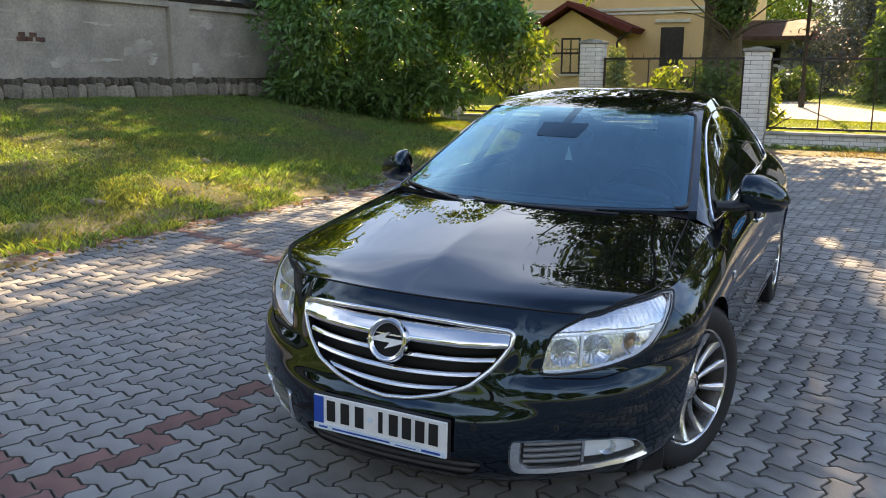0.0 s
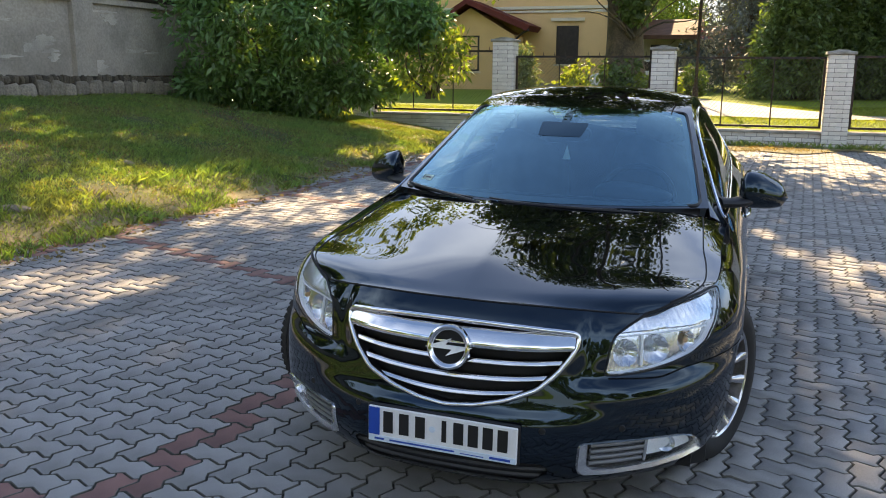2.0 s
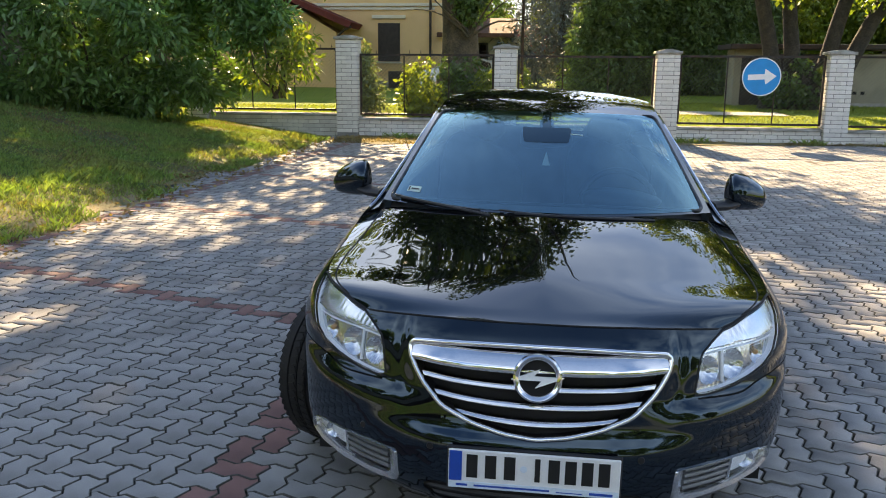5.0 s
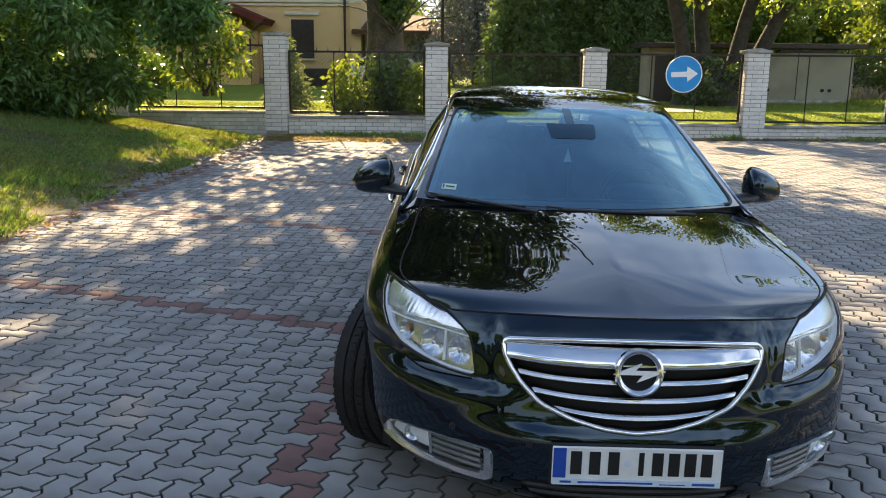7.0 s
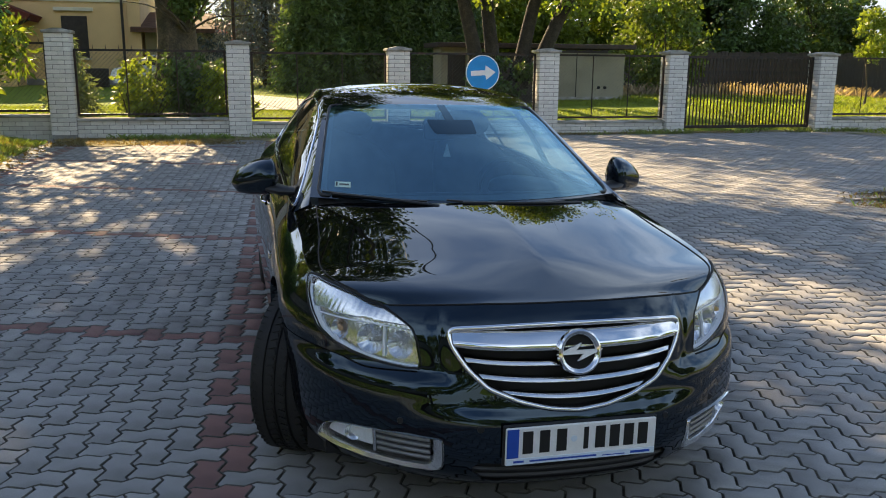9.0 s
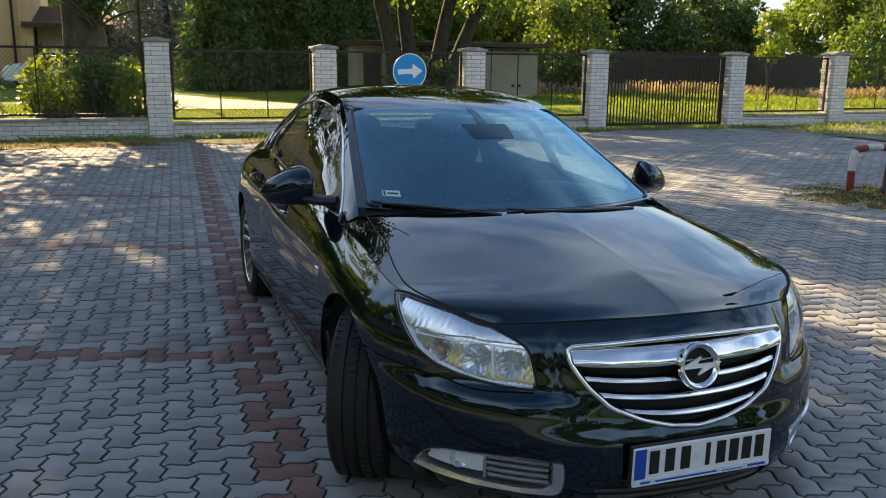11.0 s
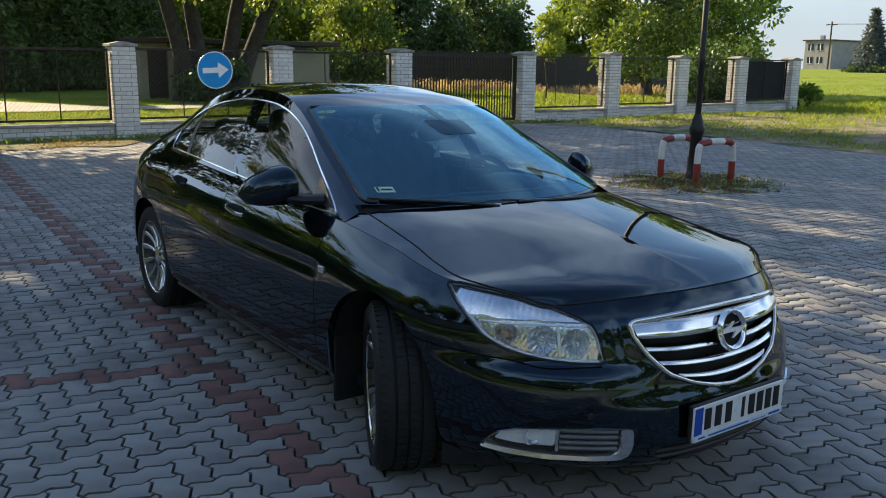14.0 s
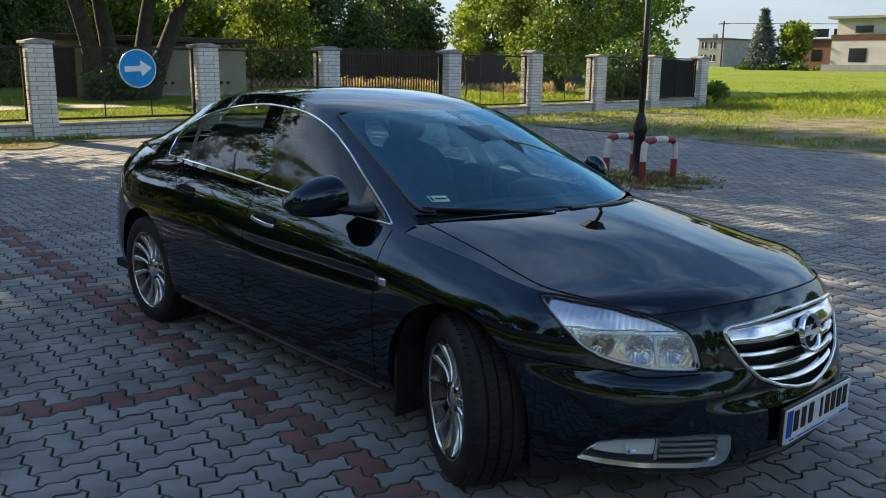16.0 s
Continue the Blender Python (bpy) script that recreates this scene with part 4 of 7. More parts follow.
def s_of(x, y):
    return float(plan_s[np.argmin((plan_xy[:, 0] - x) ** 2 + (plan_xy[:, 1] - y) ** 2)])


S_CORNER, S_SIDE, S_TAIL0, S_TAIL1 = s_of(0.6, 0.22), s_of(0.915, 0.8), s_of(0.92, 3.95), s_of(0.7, 4.72)
sill_z = table((0, 0.185), (S_CORNER, 0.19), (S_SIDE, 0.2), (s_of(0.928, 1.4), 0.215), (s_of(0.928, 3.3), 0.225), (S_TAIL0, 0.29), (S_END, 0.33))


def smooth01(a):
    a = np.clip(a, 0, 1)
    return a * a * (3 - 2 * a)


fold_s = table((0.38, 0.4), (0.5, 0.44), (0.6, 0.475), (0.7, 0.505), (0.8, 0.52))


def hull(s, z, inset=0.0):
    """A point of the lower body at plan length s and height z."""
    s, z = np.broadcast_arrays(np.asarray(s, float), np.asarray(z, float))
    k, t = smooth01((s - S_CORNER) / (S_SIDE - S_CORNER)), smooth01((s - S_TAIL0) / (S_TAIL1 - S_TAIL0))
    u = smooth01((s - 0.3) / 0.34)
    def form(h):
        return (1 - k) * ((1 - u) * nose_form(h) + u * lamp_form(h)) + k * (1 - t) * side_form(h) + t * tail_form(h)
    top = edge_z(s)
    w = np.clip((z - (top - 0.2)) / 0.2, 0, 1)
    d = form(z) + (edge_in(s) - form(top)) * w ** 2.2 + inset
    # a soft fold between grille and lamp
    d = d + 0.006 * (1 - k) * np.exp(-((s - fold_s(z)) / 0.026) ** 2) * smooth01((z - 0.5) / 0.1) * smooth01((0.79 - z) / 0.06)
    # a blade line along the doors, fading towards the tail
    ys = np.interp(s, plan_s, plan_xy[:, 1])
    blade, crest = smooth01((ys - 1.38) / 0.15) * smooth01((3.3 - ys) / 1.2), 0.742 + 0.05 * smooth01((ys - 2.3) / 0.9)
    d = d + blade * (0.007 * np.exp(-((z - crest + 0.045) / 0.032) ** 2) - 0.002 * np.exp(-((z - crest) / 0.016) ** 2))
    x = np.interp(s, plan_s, plan_xy[:, 0]) - d * np.interp(s, plan_s, plan_n[:, 0])
    y = ys - d * np.interp(s, plan_s, plan_n[:, 1])
    return np.stack([x, y, z], -1)


def nearest(poly, a, b):
    """The nearest places on a closed 2D outline."""
    p = np.asarray(poly, float)
    best, oa, ob = np.full(np.shape(a), 1e9), np.array(a, float), np.array(b, float)
    for (ax, ay), (bx, by) in zip(p, np.roll(p, -1, 0)):
        dx, dy = bx - ax, by - ay
        t = np.clip(((a - ax) * dx + (b - ay) * dy) / (dx * dx + dy * dy + 1e-12), 0, 1)
        px, py = ax + t * dx, ay + t * dy
        d = (a - px) ** 2 + (b - py) ** 2
        better = d < best
        best, oa, ob = np.where(better, d, best), np.where(better, px, oa), np.where(better, py, ob)
    return best, oa, ob


def cut(a, b, outlines, keep_inside=False):
    """On a parameter grid (a, b): the faces outside (or inside) closed outlines, with the border drawn onto the outlines."""
    a, b = a.copy(), b.copy()
    i = np.zeros(a.shape, bool)
    for o in outlines:
        i |= inside(o, a, b)
    if keep_inside:
        i = ~i
    n, m = a.shape
    keep = ~(i[:-1, :-1] & i[1:, :-1] & i[:-1, 1:] & i[1:, 1:])
    touch = np.zeros((n, m), bool)
    touch[:-1, :-1] |= keep
    touch[1:, :-1] |= keep
    touch[:-1, 1:] |= keep
    touch[1:, 1:] |= keep
    sel = touch & i
    best = np.full(sel.sum(), 1e9)
    na, nb = a[sel].copy(), b[sel].copy()
    for o in outlines:
        d, pa_, pb_ = nearest(o, a[sel], b[sel])
        na, nb, best = np.where(d < best, pa_, na), np.where(d < best, pb_, nb), np.minimum(d, best)
    a[sel], b[sel] = na, nb
    faces = [(p * m + q, (p + 1) * m + q, (p + 1) * m + q + 1, p * m + q + 1) for p, q in zip(*np.nonzero(keep))]
    return a, b, faces


def welded(shape):
    """The two halves of a part sewn together along the middle."""
    v, faces = shape
    key, back = np.unique(np.round(np.asarray(v), 5), axis=0, return_inverse=True)
    back = np.asarray(back).reshape(-1)
    out = [tuple(dict.fromkeys(int(back[i]) for i in f)) for f in faces]
    return key, [f for f in out if len(f) > 2]


def tidy(v, faces):
    used = sorted({i for f in faces for i in f})
    back = {o: k for k, o in enumerate(used)}
    return np.asarray(v)[used], [tuple(back[i] for i in f) for f in faces]


# openings in the hull, as outlines in (s, z)
HUB_F, HUB_R, HUB_Z = 1.007, 3.741, 0.325
HEADLAMP = rounded([(0.556, 0.574), (0.61, 0.571), (0.68, 0.572), (0.75, 0.577), (0.83, 0.591), (0.92, 0.614), (0.988, 0.646), (1.05, 0.697), (1.118, 0.745), (1.185, 0.79)]
                   + [(q, float(edge_z(q)) - 0.004) for q in (1.12, 1.04, 0.96, 0.87, 0.8, 0.752)] + [(0.665, 0.721), (0.605, 0.696), (0.58, 0.66)], 0.012, 3)
HALF_GRILLE = [(0.2, 0.729), (0.36, 0.719), (0.445, 0.71), (0.462, 0.697), (0.452, 0.668), (0.428, 0.635), (0.385, 0.588), (0.31, 0.53), (0.2, 0.489), (0.1, 0.466)]
GRILLE = rounded([(0.0, 0.732)] + HALF_GRILLE + [(0.0, 0.457)] + [(-a, b) for a, b in HALF_GRILLE[::-1]], 0.02, 4)
FOG = rounded([(0.45, 0.36), (0.447, 0.3), (0.453, 0.255), (0.478, 0.234), (0.57, 0.23), (0.74, 0.231), (0.88, 0.24), (0.985, 0.25), (0.94, 0.3), (0.905, 0.328), (0.84, 0.347), (0.712, 0.357), (0.57, 0.363)], 0.014, 4)
INTAKE = rounded([(-0.33, 0.29), (-0.37, 0.26), (-0.3, 0.205), (0.3, 0.205), (0.37, 0.26), (0.33, 0.29)], 0.02, 4)
s_hub_f, s_hub_r = s_of(0.928, HUB_F), s_of(0.928, HUB_R)


turn_a = np.linspace(0, 2 * np.pi, 120, endpoint=False)
ARCH_F, ARCH_R = (np.c_[h + 0.372 * np.cos(turn_a), HUB_Z + 0.372 * np.sin(turn_a)] for h in (s_hub_f, s_hub_r))
HOLES = [ARCH_F, ARCH_R, HEADLAMP, GRILLE, FOG, INTAKE]


seams = [s_of(0.928, 1.47), s_of(0.928, 2.53), s_of(0.928, 3.43), s_of(0.9, 4.3)]
cols = np.unique(np.r_[np.arange(0, 1.75, 0.0125), np.arange(1.75, S_END, 0.022), S_END, [q + d for q in seams for d in (-0.003, 0.003)]])
WB = 0.645
rows = np.unique(np.r_[np.linspace(0, 1, 54), WB - 0.004, WB + 0.004])
ga_, gb_ = np.meshgrid(cols, rows, indexing="ij")
gz_ = sill_z(ga_) + (edge_z(ga_) - sill_z(ga_)) * gb_
ca, cz, cf = cut(ga_, gz_, HOLES)
hull_v = hull(ca, cz).reshape(-1, 3)
S_HL0 = s_of(0.53, 0.18)
groups = {k: [] for k in ("front_bumper", "fender", "front_door", "rear_door", "rear_quarter", "rear_bumper")}
flat_s, flat_w = ga_.reshape(-1), gb_.reshape(-1)
for f in cf:
    s, w = flat_s[list(f)].mean(), flat_w[list(f)].mean()
    if any(abs(s - q) < 0.003 for q in seams):
        continue
    if s < s_hub_f:
        if abs(w - WB) < 0.004 and s > S_HL0:
            continue
        groups["front_bumper" if (w < WB or s < S_HL0) else "fender"].append(f)
    else:
        groups["fender" if s < seams[0] else "front_door" if s < seams[1] else "rear_door" if s < seams[2] else "rear_quarter" if s < seams[3] else "rear_bumper"].append(f)
for name, faces in groups.items():
    shape = tidy(hull_v, faces)
    if name.endswith("bumper"):
        part(name, welded(join(shape, mirrored(shape))), PAINT, car, smooth=True, sharp=60)
    else:
        part(name, shape, PAINT, car, smooth=True, sharp=60)
        part(name, mirrored(shape), PAINT, car, smooth=True, sharp=60)

# dark inner shell behind the gaps
ia, ib = np.meshgrid(np.r_[np.arange(0, S_END, 0.03), S_END], np.linspace(0, 1, 26), indexing="ij")
iz = sill_z(ia) + 0.01 + (edge_z(ia) - 0.02 - sill_z(ia)) * ib
ia, iz, jf = cut(ia, iz, HOLES[:5])
shell = tidy(hull(ia, iz, 0.016).reshape(-1, 3), jf)
part("inner_shell", join(shell, mirrored(shell), box(-0.78, 0.45, 0.19, 0.78, 4.5, 0.24)), DARK, car, smooth=True)

# wheel arch lips and liners
for sgn in (1, -1):
    for hub in (s_hub_f, s_hub_r):
        a = np.linspace(-0.3, math.pi + 0.3, 50)
        rim_s, rim_z = hub + 0.372 * np.cos(a), HUB_Z + 0.372 * np.sin(a)
        ok = rim_z > sill_z(rim_s)
        rim_s, rim_z = rim_s[ok], rim_z[ok]
        outer, inner = hull(rim_s, rim_z), hull(rim_s, rim_z, 0.035)
        deep = inner.copy()
        deep[:, 0] -= 0.3
        lip = grid([outer, inner])
        liner = grid([inner, deep])
        part("arch_lip", lip if sgn > 0 else mirrored(lip), PAINT, car, smooth=True)
        part("arch_liner", liner if sgn > 0 else mirrored(liner), DARK, car, smooth=True)

# bonnet
s_c, s_e = s_of(0.655, 0.266), s_of(0.928, 1.465)
vs, qs = np.linspace(0, 1, 70), np.linspace(-1, 1, 91)
edge = hull(s_c + (s_e - s_c) * vs ** 0.85, edge_z(s_c + (s_e - s_c) * vs ** 0.85))
mid_y = 0.165 + (1.138 - 0.165) * vs
mid_z = table((0.16, 0.796), (0.25, 0.815), (0.4, 0.845), (0.6, 0.883), (0.85, 0.926), (1.1, 0.962), (1.13, 0.966))(mid_y)
ring_s = np.linspace(0, s_c, 200)
ring = hull(ring_s, edge_z(ring_s))
front_y, front_z = (np.interp(np.abs(qs) * edge[0, 0], ring[:, 0], ring[:, c]) for c in (1, 2))
V, Q = np.meshgrid(vs, np.abs(qs), indexing="ij")
form = lambda c, m, p: m[:, None] + (edge[:, c][:, None] - m[:, None]) * Q ** p
hy, hz = form(1, mid_y, 1.9), 0.5 * form(2, mid_z, 1.0) + 0.5 * form(2, mid_z, 2.6)
hz += smooth01((V - 0.35) / 0.65) * (form(2, mid_z, 5.0) - hz) * 0.8
hz += 0.012 * np.clip(1 - Q / 0.6, 0, 1) * smooth01(V * 3)
fade = ((1 - V) ** 3)
hy += fade * (front_y[None] - hy[:1])
hz += fade * (front_z[None] - hz[:1])
hx = edge[:, 0][:, None] * qs[None]
bonnet_pts = np.stack([hx * 0.9955, hy + 0.004 * (1 - V) ** 8, hz], -1)
part("bonnet", grid(bonnet_pts.transpose(1, 0, 2)), PAINT, car, "glossy black bonnet reflecting trees and sky", smooth=True, sharp=180)
for sgn in (1, -1):
    row_v = np.arange(6, 70)
    seam_q = 1.0 - 0.125 * (row_v / 69.0) ** 0.9
    line = [[np.interp(sgn * q, qs, bonnet_pts[i, :, c]) for c in range(3)] for i, q in zip(row_v, seam_q)]
    part("bonnet_seam", sweep(np.array(line) + (0, 0, 0.0006), 0.0028, 6), DARK, car, "dark shut line of the bonnet", smooth=True)
front_q = np.linspace(-s_c, s_c, 81)
front_line = hull(np.abs(front_q), edge_z(np.abs(front_q))) * np.c_[np.sign(front_q), np.ones(81), np.ones(81)]
part("bonnet_shut_line", sweep(front_line + (0, -0.001, 0.0005), 0.0032, 6), DARK, car, "dark shut line above the grille", smooth=True)
under = bonnet_pts - (0, 0, 0.012)
part("bonnet_gap", grid((under * (1.006, 1, 1)).transpose(1, 0, 2)), DARK, car, smooth=True)

# greenhouse: belt line, roof rail, and the top between the rails
belt_s = np.linspace(s_of(0.928, 1.2), S_END, 400)
belt = hull(belt_s, edge_z(belt_s))
belt_x = lambda y: np.interp(y, belt[:, 1], belt[:, 0])
belt_z = lambda y: np.interp(y, belt[:, 1], belt[:, 2])
rail_x = table((1.4, 0.748), (1.46, 0.738), (1.85, 0.668), (2.25, 0.592), (2.45, 0.57), (2.75, 0.56), (3.1, 0.558), (3.45, 0.555), (3.8, 0.56), (4.1, 0.58), (4.35, 0.61))
rail_z = table((1.4, 0.93), (1.46, 0.958), (1.85, 1.14), (2.25, 1.318), (2.45, 1.376), (2.75, 1.4), (3.1, 1.39), (3.45, 1.335), (3.8, 1.225), (4.1, 1.11), (4.35, 1.035))
top_y = table((1.4, 1.06), (1.46, 1.12), (1.85, 1.56), (2.25, 2.03), (2.45, 2.32), (2.75, 2.72), (3.1, 3.12), (3.45, 3.52), (3.8, 3.93), (4.1, 4.26), (4.35, 4.5))
top_z = table((1.4, 0.945), (1.46, 0.972), (1.85, 1.165), (2.25, 1.342), (2.45, 1.404), (2.75, 1.444), (3.1, 1.44), (3.45, 1.388), (3.8, 1.268), (4.1, 1.135), (4.35, 1.055))


def cabin_side(y, z, out=0.0):
    w = np.clip((z - belt_z(y)) / np.maximum(rail_z(y) - belt_z(y), 0.01), 0, 1)
    x = belt_x(y) + (rail_x(y) - belt_x(y)) * w + 0.022 * np.sin(np.pi * w) * np.clip((y - 1.5) / 0.5, 0, 1) + out
    return np.stack([x, y * np.ones_like(w), z], -1)


def cabin_top(r, q, up=0.0):
    a = np.abs(q)
    y = top_y(r) + (r - top_y(r)) * a ** 2
    z = top_z(r) + (rail_z(r) - top_z(r)) * a ** 2.6 + up
    return np.stack([rail_x(r) * q, y, z], -1)


DLO_TOP = curve([(1.487, 0.914), (1.54, 0.942), (1.655, 1.003), (1.81, 1.083), (1.99, 1.179), (2.18, 1.262), (2.4, 1.322), (2.6, 1.343), (2.8, 1.349), (3.05, 1.331), (3.3, 1.292), (3.5, 1.235), (3.62, 1.17), (3.66, 1.1), (3.64, 1.017)])
DLO = rounded([tuple(p) for p in DLO_TOP(np.linspace(0, 1, 52))] + [(3.36, 1.011), (3.05, 1.0), (2.73, 0.983), (2.45, 0.966), (2.19, 0.953), (1.74, 0.926)], 0.01, 3)
ya, za = np.meshgrid(np.arange(1.4, 4.36, 0.02), np.linspace(0, 1, 40), indexing="ij")
zz = belt_z(ya) + (rail_z(ya) - belt_z(ya)) * za
pa, pz, pf = cut(ya, zz, [DLO])
pillars = tidy(cabin_side(pa, pz).reshape(-1, 3), pf)
# the panes are laid out along the slant of the door pillars
B0, B1, C0, C1, SLANT = 2.55, 2.69, 3.375, 3.425, 0.46
la, lb = np.meshgrid(np.unique(np.r_[np.arange(1.3, 4.0, 0.02), B0, B1, C0, C1]), np.linspace(0.88, 1.38, 60), indexing="ij")
wa, wz, wf = cut(la + SLANT * (lb - 1.15), lb, [DLO], True)
side_v = cabin_side(wa, wz, -0.006).reshape(-1, 3)
names = {}
for f in wf:
    y = la.reshape(-1)[list(f)].mean()
    names.setdefault("front_side_window" if y < B0 else "b_pillar" if y < B1 else "rear_side_window" if y < C0 else "window_divider" if y < C1 else "quarter_window", []).append(f)
for flip in (False, True):
    part("roof_side", mirrored(pillars) if flip else pillars, PAINT, car, smooth=True, sharp=60)
    for name, faces in names.items():
        shape = tidy(side_v, faces)
        pane = part(name, mirrored(shape) if flip else shape, PAINT if name == "b_pillar" else TRIM if name == "window_divider" else SIDE_GLASS, car, "tinted side window" if name.endswith("window") else "", smooth=True, sharp=180)
    loop = cabin_side(DLO[:, 0], DLO[:, 1], 0.002)
    trim = sweep(loop, 0.0052, 8, closed=True)
    part("window_trim", mirrored(trim) if flip else trim, CHROME, car, "bright chrome window surround", smooth=True)
    tri = [cabin_side(np.array(y), np.array(z), -0.003) for y, z in ((1.54, 0.932), (1.74, 0.938), (1.76, 1.045))]
    part("mirror_triangle", (np.array(tri) * ((-1, 1, 1) if flip else (1, 1, 1)), [(0, 1, 2)]), TRIM, car)

ra, qa = np.meshgrid(np.r_[np.arange(1.456, 4.35, 0.02), 4.35], np.linspace(-1, 1, 61), indexing="ij")
SCREEN = rounded([(1.47, -0.955), (2.262, -0.95), (2.262, 0.95), (1.47, 0.955)], 0.05, 5)
REAR = rounded([(3.5, -0.93), (4.22, -0.9), (4.22, 0.9), (3.5, 0.93)], 0.06, 5)
oa, oq, of = cut(ra, qa, [SCREEN, REAR])
part("roof", tidy(cabin_top(oa, oq).reshape(-1, 3), [f[::-1] for f in of]), PAINT, car, "black roof mirroring the leaves", smooth=True, sharp=60)
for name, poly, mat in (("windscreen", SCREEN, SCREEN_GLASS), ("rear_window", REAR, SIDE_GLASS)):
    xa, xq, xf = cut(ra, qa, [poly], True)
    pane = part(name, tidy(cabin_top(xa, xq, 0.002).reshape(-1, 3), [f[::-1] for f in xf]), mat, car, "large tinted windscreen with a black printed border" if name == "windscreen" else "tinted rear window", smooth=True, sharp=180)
    # the printed border inside the pane
    inner = np.c_[poly[:, 0].mean() + (poly[:, 0] - poly[:, 0].mean()) * 0.93, poly[:, 1] * 0.955]
    outer_v, inner_v = cabin_top(poly[:, 0], poly[:, 1], -0.004), cabin_top(inner[:, 0], inner[:, 1], -0.004)
    ringed = grid([np.r_[outer_v, outer_v[:1]], np.r_[inner_v, inner_v[:1]]])
    part("printed_border", ringed, TRIM, pane, smooth=True)
    if name == "windscreen":
        tag = lambda r, q: cabin_top(np.array(r), np.array(q), 0.004)
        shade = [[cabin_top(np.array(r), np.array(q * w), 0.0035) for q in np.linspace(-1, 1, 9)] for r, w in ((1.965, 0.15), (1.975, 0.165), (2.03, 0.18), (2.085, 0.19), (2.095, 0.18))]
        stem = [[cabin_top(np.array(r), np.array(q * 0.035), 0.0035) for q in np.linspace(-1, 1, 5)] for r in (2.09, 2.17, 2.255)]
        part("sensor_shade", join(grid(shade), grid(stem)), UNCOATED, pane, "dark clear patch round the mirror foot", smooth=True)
        part("inspection_sticker", grid([[tag(a, b) for b in (-0.865, -0.775)] for a in (1.535, 1.575)]), STICKER, pane, "pale green inspection sticker")
        part("sticker_bars", join(grid([[tag(a, b) + (0, -0.002, 0.002) for b in (-0.84, -0.785)] for a in (1.549, 1.559)]), grid([[tag(a, b) + (0, -0.002, 0.002) for b in (-0.86, -0.85)] for a in (1.54, 1.57)])), INK, pane)
seal = cabin_top(SCREEN[:, 0], SCREEN[:, 1], 0.003)
part("screen_seal", sweep(seal, 0.008, 6, closed=True), TRIM, car, smooth=True)

# boot lid, cowl and wipers
yy = np.linspace(4.3, 4.78, 20)
deck = [[(belt_x(y) * q * 0.995, y + 0.02 * q * q, 1.06 - 0.02 * (y - 4.3) / 0.5 + (belt_z(y) - 1.055) * abs(q) ** 2.5) for q in np.linspace(-1, 1, 31)] for y in yy]
part("boot_lid", grid(deck), PAINT, car, smooth=True, sharp=180)
cowl_rows = []
for k in np.linspace(0, 1, 6):
    cowl_rows.append([(q * 0.7, (1.085 + (1.38 - 1.085) * abs(q) ** 2.1) * (1 - k) + cabin_top(np.array(1.48), np.array(abs(q)))[1] * k,
                       (0.932 - 0.04 * abs(q) ** 2.5) * (1 - k) + (cabin_top(np.array(1.48), np.array(abs(q)))[2] - 0.004) * k - 0.02 * math.sin(math.pi * k)) for q in np.linspace(-1, 1, 41)])
part("cowl", grid(cowl_rows), TRIM, car, "black plastic scuttle under the windscreen", smooth=True)


def wiper(q0, r0, q1, r1, bulge):
    k = np.linspace(0, 1, 14)
    p = cabin_top(r0 + (r1 - r0) * k, q0 + (q1 - q0) * k, 0.009)
    p[:, 2] += bulge * np.sin(np.pi * k)
    return p


part("wiper", join(sweep(wiper(-0.3, 1.42, -0.88, 1.478, 0.006), 0.007, 6), sweep(wiper(-0.36, 1.45, -0.93, 1.49, -0.004), 0.005, 5)), TRIM, car, smooth=True)
part("wiper", join(sweep(wiper(0.62, 1.41, -0.16, 1.445, 0.004), 0.007, 6), sweep(wiper(0.5, 1.43, -0.25, 1.462, -0.004), 0.005, 5)), TRIM, car, smooth=True)

# ---- grille, emblem, plate, lamps ----
GZ = GRILLE[:, 1]
gsx = GRILLE[:, 0]


def nose(x, z, inset=0.0):
    """A point on the nose, either side of the middle."""
    p = hull(np.abs(x), z, inset)
    p[..., 0] = p[..., 0] * np.where(np.asarray(x) < 0, -1, 1)
    return p


ns, nz = np.meshgrid(np.linspace(-0.46, 0.46, 60), np.linspace(0.42, 0.745, 24), indexing="ij")
ka, kz, kf = cut(ns, nz, [GRILLE], True)
grille = part("grille", tidy(nose(ka, kz, 0.045).reshape(-1, 3), kf), DARK, car, "black grille with chrome bars", smooth=True)
wallg = grid([nose(np.r_[gsx, gsx[:1]], np.r_[GZ, GZ[:1]]), nose(np.r_[gsx, gsx[:1]], np.r_[GZ, GZ[:1]], 0.045)])
part("grille_wall", wallg, TRIM, grille, smooth=True)
part("grille_frame", sweep(nose(gsx, GZ, -0.001), 0.0088, 10, closed=True), CHROME, grille, "chrome grille surround", smooth=True)


def half_width(z):
    """Half the grille's width at a height."""
    order = np.argsort(GZ[gsx > 0.02])
    return float(np.interp(z, GZ[gsx > 0.02][order], gsx[gsx > 0.02][order]))


def bar(z0, z1, droop, proud, inset_side=0.012, lean=0.0):
    """A bar across the grille between two heights, with a rounded face."""
    rows_ = []
    for k in np.linspace(0, 1, 9):
        z = z0 + (z1 - z0) * k
        w = half_width(z) - inset_side
        x = np.linspace(-w, w, 41)
        rows_.append(nose(x, z - droop * (1 - (x / w) ** 2) + droop * 0.3, 0.03 - proud * min(1.0, 1.8 * math.sin(math.pi * k)) ** 0.6 + lean * (k - 0.4)))
    return grid(rows_)


